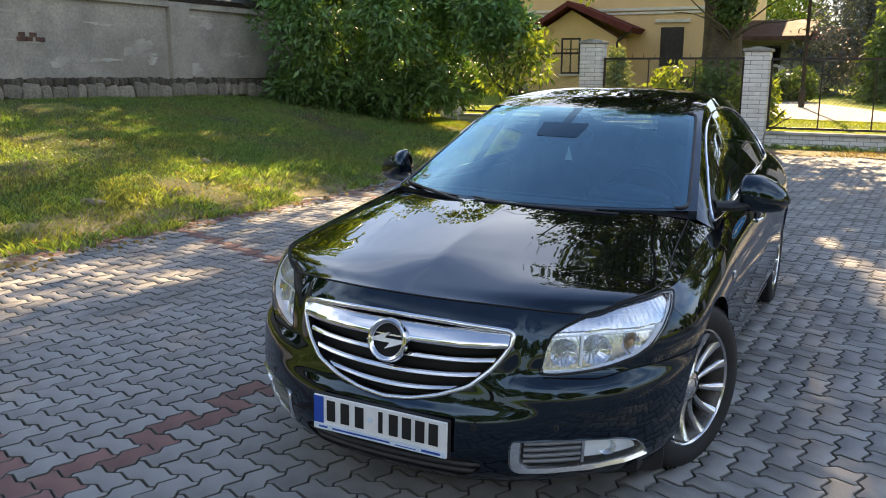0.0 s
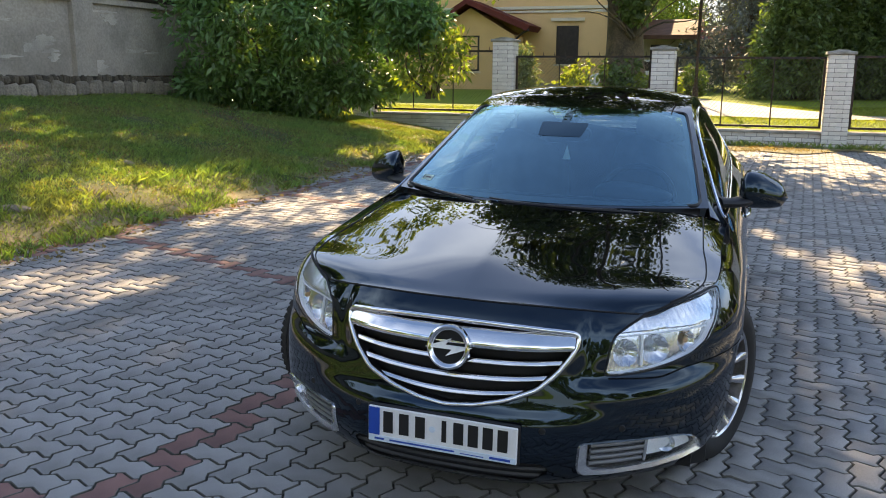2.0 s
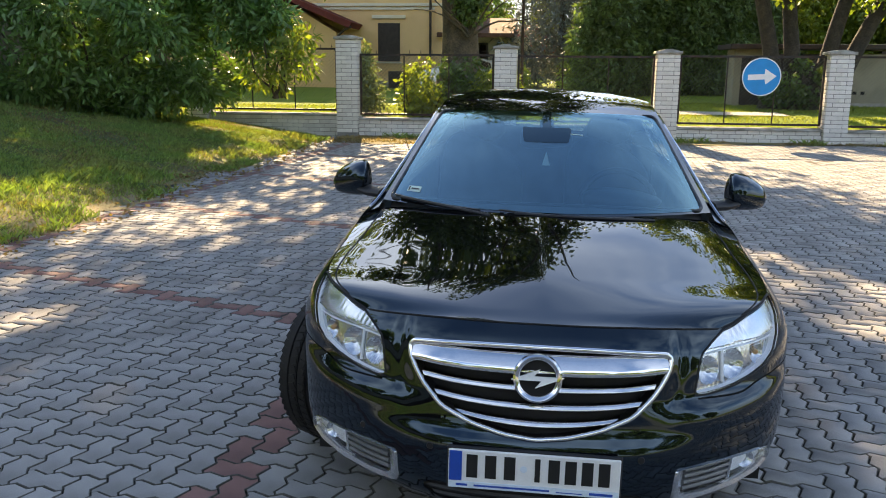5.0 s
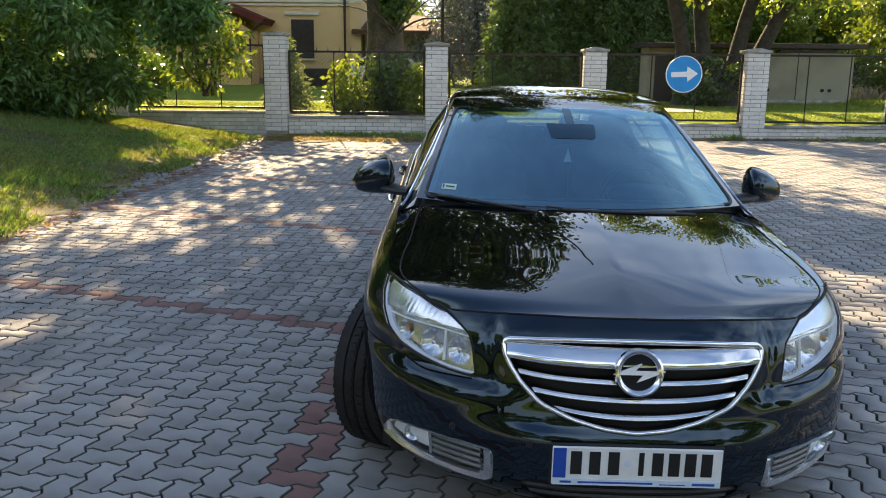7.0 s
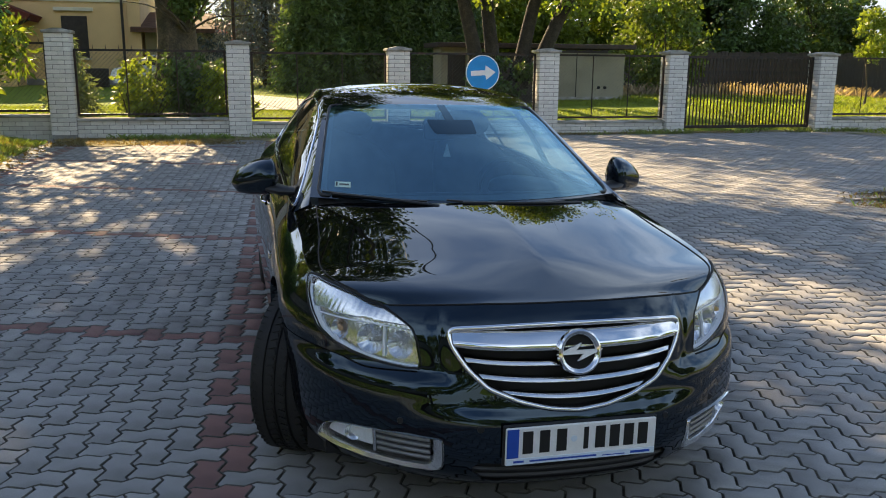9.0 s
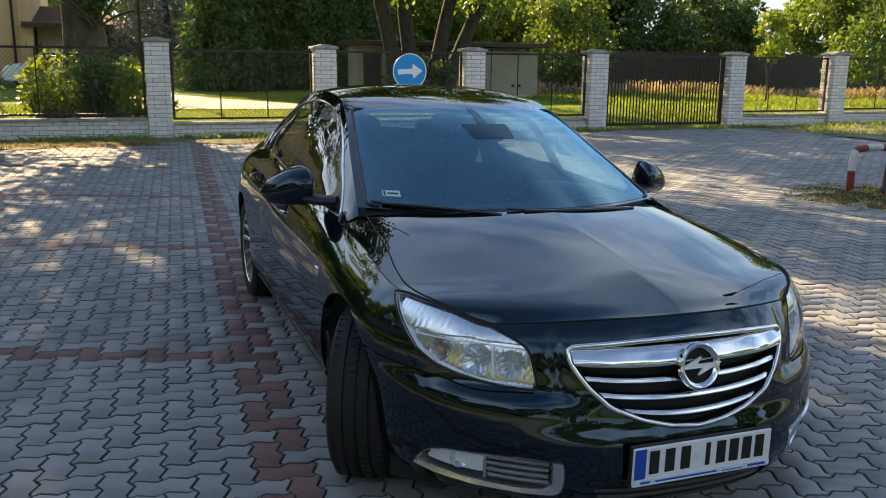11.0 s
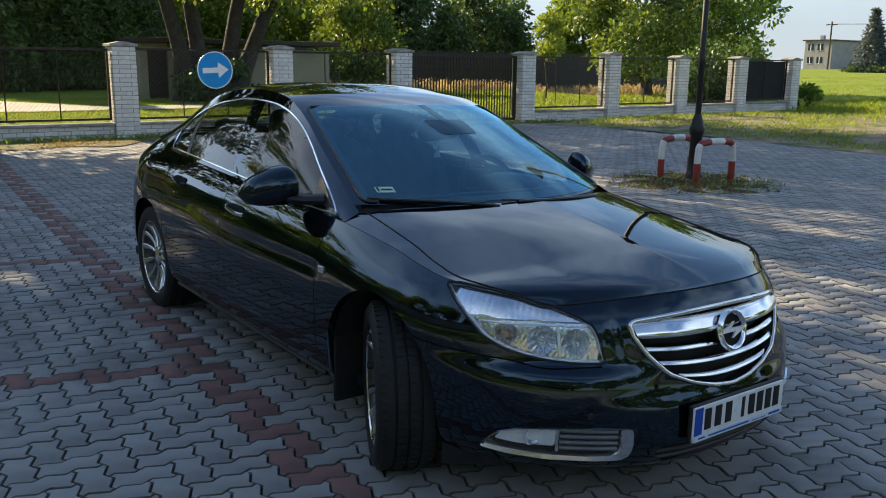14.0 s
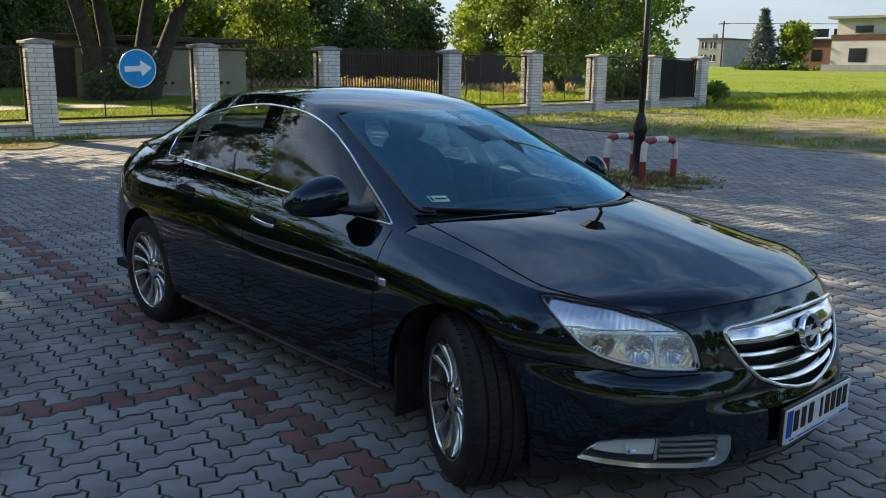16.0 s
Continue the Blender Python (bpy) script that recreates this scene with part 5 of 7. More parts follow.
part("upper_bar", bar(0.647, 0.7275, 0.004, 0.036, 0.011, 0.034), CHROME, grille, "broad chrome bar", smooth=True, sharp=180)
for z, d in ((0.613, 0.01), (0.562, 0.016), (0.512, 0.02)):
    part("bar", bar(z - 0.0105, z + 0.0105, d, 0.026, 0.012, 0.01), CHROME, grille, "slim chrome bar", smooth=True, sharp=180)
for x in np.arange(-0.35, 0.36, 0.1):
    part("strut", box(x - 0.004, 0.16 + 0.5 * x * x, 0.47 + 0.3 * x * x, x + 0.004, 0.19 + 0.5 * x * x, 0.7), DARK, grille)
emblem = part("emblem", moved(lathe([(0.055, -0.006), (0.06, -0.013), (0.068, -0.016), (0.074, -0.012), (0.0765, 0.0), (0.07, 0.008), (0.056, 0.006), (0.055, -0.006)], 48, "y"), pose(0, 0.082, 0.647, -12, 0, 0)), CHROME, grille, "round chrome badge", smooth=True)
part("badge_disc", moved(lathe([(0.0, 0.0), (0.06, 0.0), (0.06, 0.02), (0.0, 0.02)], 32, "y"), pose(0, 0.086, 0.647, -12, 0, 0)), DARK, emblem)
part("badge_bar", moved(prism(rounded([(-0.082, -0.0065), (0.012, -0.0065), (-0.008, -0.03), (0.082, 0.0065), (-0.012, 0.0065), (0.008, 0.03)], 0.002, 2), -0.01, -0.002), pose(0, 0.08, 0.647, -10, 0, 0)), LAMPIN, emblem)

plate = part("number_plate", box(-0.26, 0.012, 0.302, 0.26, 0.022, 0.428, 0.003), WHITE, car, "white number plate with a blue end band")
part("plate_band", box(-0.257, 0.009, 0.328, -0.218, 0.0118, 0.425), BLUE, plate, "blue band")
for i, x in enumerate((-0.187, -0.13, -0.072, 0.012, 0.062, 0.112, 0.162, 0.212)):
    w = 0.017 if i != 3 else 0.008
    part("plate_bar", box(x - w, 0.0095, 0.34, x + w, 0.0118, 0.415), INK, plate)
part("plate_seal", lathe([(0.0, 0), (0.011, 0), (0.011, 0.001), (0.0, 0.001)], 12, "y"), PALEBLUE, plate, m=pose(-0.03, 0.0105, 0.378))
part("holder_strip", box(-0.257, 0.0085, 0.305, 0.257, 0.0118, 0.325), PALEBLUE, plate, "pale blue strip of small print")
for x0, z0, x1, z1 in ((-0.18, 0.312, 0.05, 0.318), (-0.235, 0.312, -0.2, 0.319), (0.07, 0.311, 0.15, 0.314), (0.17, 0.311, 0.24, 0.319)):
    part("strip_bar", box(x0, 0.0075, z0, x1, 0.0083, z1), BLUE, plate)
part("plate_holder", box(-0.266, 0.022, 0.296, 0.266, 0.036, 0.434, 0.004), TRIM, car)

ms, mz = np.meshgrid(np.linspace(-0.47, 0.47, 50), np.linspace(0.195, 0.295, 10), indexing="ij")
ma, mzz, mf = cut(ms, mz, [INTAKE], True)
intake = part("lower_intake", tidy(nose(ma, mzz, 0.05).reshape(-1, 3), mf), DARK, car, "black lower air intake", smooth=True)
part("intake_wall", grid([nose(np.r_[INTAKE[:, 0], INTAKE[:1, 0]], np.r_[INTAKE[:, 1], INTAKE[:1, 1]]), nose(np.r_[INTAKE[:, 0], INTAKE[:1, 0]], np.r_[INTAKE[:, 1], INTAKE[:1, 1]], 0.05)]), TRIM, intake, smooth=True)
for z in (0.228, 0.258):
    x = np.linspace(-0.4, 0.4, 30)
    part("intake_bar", sweep(nose(x, np.full_like(x, z), 0.016), 0.009, 6), TRIM, intake, smooth=True)
x = np.linspace(-0.62, 0.62, 50)
part("front_lip", sweep(nose(x, np.full_like(x, 0.182), 0.02), 0.012, 6), TRIM, car, smooth=True)


def facets(poly, depth, step, cells):
    """A stepped reflector within an outline, with fluted round dishes sunk into its lower half."""
    lo, hi = poly.min(0), poly.max(0)
    a, b = np.meshgrid(np.linspace(lo[0] - 0.01, hi[0] + 0.01, int((hi[0] - lo[0]) / 0.004) + 3), np.linspace(lo[1] - 0.005, hi[1] + 0.005, int((hi[1] - lo[1]) / step) + 3), indexing="ij")
    a, b, f = cut(a, b, [poly], True)
    split = 0.69 + 0.02 * (a - lo[0])
    low = 1 - smooth01((b - split) / 0.006)
    d = depth - 0.012 + 0.012 * low + (1 - low) * (0.05 * (b - split) + 0.0004 * np.cos((a - lo[0]) * 2 * np.pi / 0.026 + 30 * b))
    d = d + low * 0.0005 * np.cos((a - lo[0]) * 2 * np.pi / 0.021) * np.cos((b - lo[1]) * 2 * np.pi / 0.03)
    for cs, cz, r in cells:
        q = np.hypot((a - cs) / 1.12, b - cz) / r
        fan = 0.0016 * np.cos(14 * np.arctan2(b - cz, a - cs)) * np.clip(q, 0, 1)
        d = d + np.where(q < 1, 0.006 + 0.026 * (1 - q ** 2) + fan, 0)
    return tidy(hull(a, np.minimum(b, edge_z(a) - 0.001), d).reshape(-1, 3), f)


def patch(poly, inset, step=0.012):
    """The hull's patch within an outline, at a depth."""
    lo, hi = poly.min(0), poly.max(0)
    a, b = np.meshgrid(np.linspace(lo[0] - 0.01, hi[0] + 0.01, int((hi[0] - lo[0]) / step) + 3), np.linspace(lo[1] - 0.01, hi[1] + 0.01, int((hi[1] - lo[1]) / step) + 3), indexing="ij")
    a, b, f = cut(a, b, [poly], True)
    return tidy(hull(a, np.minimum(b, edge_z(a) - 0.001), inset).reshape(-1, 3), f)


def rim_wall(poly, d0, d1):
    p = np.r_[poly, poly[:1]]
    return grid([hull(p[:, 0], p[:, 1], d0), hull(p[:, 0], p[:, 1], d1)])


def shrunk(poly, k):
    c = poly.mean(0)
    return c + (poly - c) * k


def on_hull(points, inset):
    return [hull(np.array(s), np.array(z), inset) for s, z in points]


def bowl(s, z, inset, r, depth):
    """A reflector bowl that faces along the car."""
    c = hull(np.array(s), np.array(z), inset)
    prof = [(0.012, depth), (0.5 * r, depth * 0.72), (0.8 * r, depth * 0.35), (r, 0.0)]
    return moved(lathe(prof, 28, "y"), pose(*c, 0, 0, 20))


def lamp_at(sign):
    side = (lambda q: q) if sign > 0 else mirrored
    lampo = part("headlamp", side(facets(HEADLAMP, 0.03, 0.004, ((0.652, 0.628, 0.044), (0.775, 0.632, 0.048), (0.915, 0.65, 0.036)))), REFLECTOR, car, "clear-lensed headlamp with chrome reflectors", smooth=True, sharp=35)
    part("housing", side(rim_wall(HEADLAMP, 0.012, 0.07)), LAMPIN, lampo, smooth=True)
    part("lens", side(patch(HEADLAMP, -0.0015)), LENS, lampo, "clear lens", smooth=True, sharp=180)
    part("lens_rim", side(sweep(hull(HEADLAMP[:, 0], HEADLAMP[:, 1], 0.003), 0.002, 6, closed=True)), LAMPIN, lampo, "thin silver edge", smooth=True)
    part("lens_gap", side(sweep(hull(shrunk(HEADLAMP, 1.03)[:, 0], np.minimum(shrunk(HEADLAMP, 1.03)[:, 1], edge_z(shrunk(HEADLAMP, 1.03)[:, 0])), 0.004), 0.006, 5, closed=True)), DARK, lampo, smooth=True)
    part("cell_divider", side(sweep(on_hull([(0.71, 0.585), (0.722, 0.684)], 0.022), 0.005, 6)), LAMPIN, lampo, "pale divider between the reflector cells", smooth=True)
    for q, h, mat in ((0.652, 0.628, REFLECTOR), (0.775, 0.632, REFLECTOR), (0.915, 0.65, AMBER)):
        c = hull(np.array(q), np.array(h), 0.034)
        part("bulb", side(moved(lathe([(0.0, -0.01), (0.008, -0.007), (0.01, 0.0), (0.008, 0.02), (0.0, 0.02)], 14, "y"), pose(*c))), mat, lampo, smooth=True)
    # brow bar, ribbed indicator strip, outer reflector
    k = np.linspace(0, 1, 20)
    brow = hull(0.6 + 0.42 * k, 0.683 + 0.008 * k, 0.022)
    part("brow", side(sweep(brow, 0.004, 6, flat=0.6)), LAMPIN, lampo, "pale brow bar", smooth=True)
    ribs = [sweep(on_hull([(0.68 + 0.011 * i, 0.695 + 0.0008 * i), (0.682 + 0.011 * i, 0.713 + 0.0012 * i)], 0.026), 0.003, 5) for i in range(17)]
    part("indicator_ribs", side(join(*ribs)), WHITE, lampo, "ribbed white indicator")["kind"] = "stuff"
    # fog lamp recess
    fog = part("fog_recess", side(patch(FOG, 0.05)), TRIM, car, "black fog lamp recess with silver trim", smooth=True)
    part("recess_wall", side(rim_wall(FOG, 0.0, 0.05)), SATIN, fog, smooth=True)
    far = np.array((FOG[:, 0].max(), FOG[:, 1].max()))
    loops_ = [far - (far - FOG) * (a, b) for a, b in ((1.0, 1.0), (0.99, 0.96), (0.935, 0.84), (0.905, 0.76), (0.9, 0.75))]
    ringed = [hull(np.r_[q[:, 0], q[:1, 0]], np.r_[q[:, 1], q[:1, 1]], d) for q, d in zip(loops_, (0.004, -0.007, 0.004, 0.03, 0.05))]
    part("fog_trim", side(grid(ringed)), SATIN, fog, "satin silver trim, broad at its inner end", smooth=True, sharp=40)
    sm = 0.712
    lens_poly = rounded([(sm, 0.352), (sm + 0.004, 0.281), (0.85, 0.281), (0.935, 0.288), (0.905, 0.32), (0.845, 0.342)], 0.012, 4)
    fl = part("fog_lamp", side(patch(lens_poly, 0.024, 0.008)), LAMPIN, fog, "round-lensed front fog lamp", smooth=True)
    part("fog_lens", side(patch(lens_poly, 0.012, 0.008)), LENS, fl, smooth=True, sharp=180)
    part("fog_bowl", side(bowl(sm + 0.085, 0.315, 0.016, 0.03, 0.018)), REFLECTOR, fl, smooth=True)
    part("fog_divider", side(sweep(on_hull([(sm - 0.006, 0.355), (sm - 0.002, 0.268)], 0.012), 0.006, 6)), SATIN, fog, smooth=True)
    for z in (0.28, 0.302, 0.324, 0.345):
        part("rib", side(sweep(on_hull([(q, z) for q in np.linspace(0.5, sm - 0.012, 10)], 0.02), 0.0098, 8, flat=0.85)), RIB, fog, smooth=True)


lamp_at(1)
lamp_at(-1)
for x in (-0.6, -0.33, 0.33, 0.6):
    c = nose(np.array(x), np.array(0.405))
    part("parking_sensor", moved(lathe([(0.0, -0.003), (0.01, -0.003), (0.012, 0.0), (0.012, 0.006)], 16, "y"), pose(*c, 0, 0, 25 * x)), TRIM, car, smooth=True)


# ---- mirrors, handles, side lamps ----
def egg(cx, cy, cz, ax, ay, az, power, back):
    """A rounded shell, cut flat at the back."""
    u, v = np.linspace(-np.pi / 2, np.pi / 2, 19), np.linspace(-np.pi, np.pi, 37)
    f = lambda w, e: np.sign(w) * np.abs(w) ** e
    U, W = np.meshgrid(u, v, indexing="ij")
    x, y, z = ax * f(np.cos(U), power) * f(np.cos(W), power), ay * f(np.cos(U), power) * f(np.sin(W), power), az * f(np.sin(U), power)
    y = np.where(y > back, back, y)
    z = z * (1 - 0.28 * (x / ax))
    return grid(np.stack([x + cx, y + cy, z + cz], -1))


def mirror_head():
    """The door mirror's shell: tall near the door, drawn out to a low rounded outer end, flat at the back."""
    at = np.linspace(0, 1, 23)
    top = table((0, 1.07), (0.18, 1.098), (0.4, 1.09), (0.7, 1.058), (0.9, 1.022), (1, 0.998))(at)
    low = table((0, 0.93), (0.3, 0.918), (0.6, 0.916), (0.85, 0.924), (1, 0.938))(at)
    deep = table((0, 0.1), (0.3, 0.112), (0.7, 0.09), (1, 0.055))(at)
    close = np.minimum(1, np.sqrt(np.clip(at / 0.1, 0, 1)) * np.sqrt(np.clip((1 - at) / 0.13, 0, 1)) + 1e-3)
    rings = []
    for u, t, b, d, c in zip(at, top, low, deep, close):
        a = np.linspace(0, 2 * np.pi, 37)
        y = -np.cos(a)
        y = np.where(y < 0, -np.abs(y) ** 0.9 * d * c, y * 0.045 * min(1, c * 1.6))
        rings.append(np.c_[np.full(37, 0.858 + 0.222 * u), 1.785 + y + 0.095 * u, (t + b) / 2 + (t - b) / 2 * c * np.sin(a)])
    return grid(rings)


for flip in (False, True):
    fl = mirrored if flip else (lambda q: q)
    mirror = part("wing_mirror", fl(mirror_head()), PAINT, car, "black door mirror", smooth=True, sharp=50)
    part("mirror_glass", fl(moved(egg(0, 0, 0, 0.088, 0.006, 0.06, 0.75, 0.003), pose(0.955, 1.868, 1.004, 0, 0, 23))), REFLECTOR, mirror, smooth=True)
    part("mirror_arm", fl(sweep([(0.77, 1.66, 0.955), (0.84, 1.7, 0.952), (0.88, 1.74, 0.958), (0.92, 1.775, 0.966)], (0.05, 0.046, 0.05, 0.04), 12, flat=0.5)), TRIM, mirror, smooth=True)
    for y, z in ((2.36, 0.815), (3.2, 0.865)):
        s = s_of(0.928, y)
        c = hull(np.array(s), np.array(z))
        part("handle_cup", fl(moved(egg(0, 0, 0, 0.006, 0.1, 0.03, 0.8, 0.2), pose(c[0] - 0.001, y, z, 0, 0, 0))), DARK, car, smooth=True)
        k = np.linspace(-1, 1, 14)
        # front handle gets chrome in place of the small highlight on it
        part("door_handle", fl(sweep(np.c_[c[0] + 0.026 - 0.022 * k ** 4, y + 0.1 * k, z + 0.012 * k], 0.0085, 8, flat=1.2)), CHROME if y < 3 else PAINT, car, "door handle, chromed to stand for its highlight" if y < 3 else "black door handle", smooth=True)
    c = hull(np.array(s_of(0.928, 1.405)), np.array(0.705))
    part("side_lamp", fl(box(c[0] - 0.004, 1.385, 0.69, c[0] + 0.008, 1.43, 0.722, 0.004)), REFLECTOR, car, "small clear side repeater")
    k = np.linspace(1.46, 3.3, 30)
    sk = np.array([s_of(0.928, y) for y in k])
    part("sill_trim", fl(sweep(hull(sk, sill_z(sk) + 0.012, 0.002), 0.012, 6)), TRIM, car, smooth=True)
    tail = rounded([(s_of(0.9, 4.25), 0.93), (s_of(0.84, 4.56), 0.96), (s_of(0.7, 4.72), 0.95), (s_of(0.7, 4.72), 0.8), (s_of(0.86, 4.5), 0.8)], 0.02, 4)
    part("tail_lamp", fl(patch(tail, -0.004, 0.02)), REDLENS, car, "red tail lamp", smooth=True)
    part("air_deflector", fl(moved(box(-0.12, -0.006, 0.115, 0.12, 0.006, 0.21, 0.004), pose(0.73, 0.6, 0, 0, 0, 38))), TRIM, car, "black flap under the bumper before the wheel")
    part("mud_flap", fl(box(0.7, 1.36, 0.13, 0.885, 1.38, 0.42, 0.006)), RUBBER, car)

# ---- wheels ----
tyre_profile = [(0.226, -0.098), (0.24, -0.108), (0.27, -0.115), (0.3, -0.113), (0.318, -0.1), (0.325, -0.085), (0.329, -0.07), (0.329, -0.052), (0.321, -0.05), (0.321, -0.043), (0.33, -0.041), (0.33, -0.004), (0.322, -0.003),
                (0.322, 0.003), (0.33, 0.004), (0.33, 0.041), (0.321, 0.043), (0.321, 0.05), (0.329, 0.052), (0.329, 0.07), (0.325, 0.085), (0.318, 0.1), (0.3, 0.113), (0.27, 0.115), (0.24, 0.108), (0.226, 0.098)]
tyre = mesh_of("wheel", lathe(tyre_profile, 72, "x"), RUBBER, True, 50)
blocks = []
for i in range(64):
    a = 2 * math.pi * i / 64
    for x, w, lean in ((-0.078, 0.034, 0.06), (-0.023, 0.03, -0.05), (0.023, 0.03, 0.05), (0.078, 0.034, -0.06)):
        b = box(-w / 2, -0.0115, 0.318, w / 2, 0.0115, 0.3345 - (0.006 if abs(x) > 0.05 else 0))
        b = moved(b, pose(x, 0, 0) @ pose(0, 0, 0, math.degrees(a), 0, 0) @ pose(0, 0, 0, 0, 0, 18 * math.copysign(1, lean)))
        blocks.append(b)
tread = mesh_of("tread", join(*blocks), RUBBER)
barrel = mesh_of("rim", join(lathe([(0.2, -0.09), (0.225, -0.098), (0.232, -0.105), (0.226, -0.09), (0.205, -0.06), (0.19, 0.0), (0.2, 0.08), (0.214, 0.098), (0.22, 0.1)], 64, "x")), DISC, True, 50)
lip_mesh = mesh_of("rim_lip", lathe([(0.219, 0.085), (0.222, 0.1), (0.229, 0.106), (0.235, 0.104), (0.232, 0.09)], 64, "x"), ALLOY, True, 50)
k = np.linspace(0, 1, 10)
spoke_path = np.c_[0.078 + 0.022 * k ** 1.5 - 0.014 * np.sin(np.pi * k), 0.007 * np.sin(np.pi * k), 0.045 + 0.172 * k]
w_ = np.interp(k, [0, 0.25, 0.7, 1], [0.0115, 0.0115, 0.016, 0.0225])
prof = []
for (x, y, z), w in zip(spoke_path, w_):
    prof.append([(x - 0.03, y - w * 1.1, z), (x - 0.007, y - w, z), (x + 0.001, y - w * 0.7, z), (x + 0.004, y, z), (x + 0.001, y + w * 0.7, z), (x - 0.007, y + w, z), (x - 0.03, y + w * 1.1, z)])
spoke = mesh_of("spoke", grid(prof), ALLOY, True, 50)
hub_mesh = mesh_of("hub", lathe([(0.074, 0.03), (0.072, 0.066), (0.056, 0.082), (0.034, 0.086), (0.033, 0.078), (0.0, 0.08)], 32, "x"), ALLOY, True, 40)
capm = mesh_of("hub_cap", lathe([(0.031, 0.076), (0.03, 0.084), (0.02, 0.088), (0.0, 0.089)], 24, "x"), SATIN, True)
bolt_mesh = mesh_of("bolt", lathe([(0.0125, 0.06), (0.0125, 0.0805), (0.009, 0.081), (0.0, 0.079)], 10, "x"), DARK)
disc_mesh = mesh_of("brake_disc", lathe([(0.06, 0.03), (0.15, 0.03), (0.15, 0.01), (0.06, 0.01)], 40, "x"), DISC, True, 30)


def car_wheel(x, y, turn):
    base = pose(x, y, HUB_Z, 0, 0, turn) @ pose(0, 0, 0, 17 * (1 + y), 0, 0 if x > 0 else 180)
    wheel = part("wheel", tyre, None, car, "road wheel with silver multi-spoke alloy rim", m=base)
    part("tread", tread, None, wheel, m=Matrix())["kind"] = "stuff"
    part("rim", barrel, None, wheel, "dark inner barrel of the rim", m=Matrix())
    part("rim_lip", lip_mesh, None, wheel, "bright rim lip", m=Matrix())
    for i in range(13):
        part("spoke", spoke, None, wheel, m=pose(0, 0, 0, 360 / 13 * i, 0, 0))
    part("hub", hub_mesh, None, wheel, m=Matrix())
    part("hub_cap", capm, None, wheel, m=Matrix())
    for i in range(5):
        part("bolt", bolt_mesh, None, wheel, m=pose(0, 0, 0, 72 * i, 0, 0) @ Matrix.Translation((0.002, 0, 0.052)))
    part("brake_disc", disc_mesh, None, wheel, m=Matrix())


for x, steer in ((0.775, -21), (-0.8, -26)):
    car_wheel(x, HUB_F, steer)
    car_wheel(math.copysign(0.785, x), HUB_R, 0)

# ---- inside the cabin ----
part("floor_pan", box(-0.7, 1.2, 0.22, 0.7, 4.2, 0.3), DARK, car)
dash = [[(x, 1.2 + 0.22 * (x / 0.72) ** 2 + a, 0.93 + b - 0.03 * (x / 0.72) ** 2) for x in np.linspace(-0.72, 0.72, 25)] for a, b in ((0.0, -0.02), (0.12, 0.0), (0.35, 0.015), (0.5, 0.0), (0.56, -0.05), (0.58, -0.3))]
part("dashboard", grid(dash), DASH, car, "dark grey dashboard", smooth=True)
part("instrument_hood", egg(0.37, 1.72, 0.955, 0.19, 0.12, 0.055, 0.9, 0.2), TRIM, car, smooth=True)
ringm = [(0.185 * math.cos(a), 0, 0.185 * math.sin(a)) for a in np.linspace(0, 2 * math.pi, 36, endpoint=False)]
part("steering_wheel", moved(join(sweep(ringm, 0.016, 8, closed=True), sweep([(-0.17, 0, 0), (0.17, 0, 0)], 0.02, 6), sweep([(0, 0, 0), (0, 0, -0.17)], 0.02, 6), egg(0, 0, 0, 0.07, 0.03, 0.07, 0.9, 0.02)), pose(0.37, 1.9, 0.9, -25, 0, 0)), TRIM, car, "dark steering wheel", smooth=True)


def seat(x, y, wide, name):
    ob = part(name, join(egg(x, y, 0.5, wide, 0.28, 0.11, 0.55, 0.4), moved(egg(0, 0, 0, wide, 0.09, 0.33, 0.6, 0.2), pose(x, y + 0.3, 0.82, -16, 0, 0))), FABRIC, car, "grey fabric seat", smooth=True)
    return ob


for x in (-0.37, 0.37):
    s = seat(x, 2.35, 0.25, "front_seat")
    part("headrest", egg(x, 2.8, 1.2, 0.13, 0.055, 0.085, 0.7, 0.2), FABRIC, s, smooth=True)
s = seat(0, 3.2, 0.64, "rear_seat")
for x in (-0.38, 0.38):
    part("headrest", egg(x, 3.62, 1.12, 0.12, 0.05, 0.07, 0.7, 0.2), FABRIC, s, smooth=True)
part("parcel_shelf", box(-0.6, 3.7, 1.0, 0.6, 4.25, 1.03), CARD, car)
part("roof_lining", tidy(cabin_top(*np.meshgrid(np.arange(2.29, 3.5, 0.05), np.linspace(-0.95, 0.95, 21), indexing="ij"), -0.03).reshape(-1, 3), grid(np.zeros((25, 21, 3)))[1]), GREYLINE, car, "grey head lining", smooth=True)
part("door_card", box(0.74, 1.5, 0.3, 0.78, 3.6, 0.93), CARD, car)
part("door_card", box(-0.78, 1.5, 0.3, -0.74, 3.6, 0.93), CARD, car)
rear_mirror = part("rear_view_mirror", moved(egg(0, 0, 0, 0.128, 0.03, 0.045, 0.5, 0.02), pose(0, 1.87, 1.225, 8, 0, 0)), TRIM, car, "dark rear-view mirror behind the windscreen", smooth=True)
part("sensor_box", join(box(-0.07, 1.9, 1.225, 0.07, 1.98, 1.275, 0.012), box(-0.035, 1.93, 1.255, 0.035, 2.03, 1.315, 0.01)), TRIM, rear_mirror)
part("hanging_tree", prism([(-0.016, 1.09), (0.024, 1.09), (0.004, 1.16)], 1.89, 1.893), WHITE, rear_mirror, "small pale air freshener")

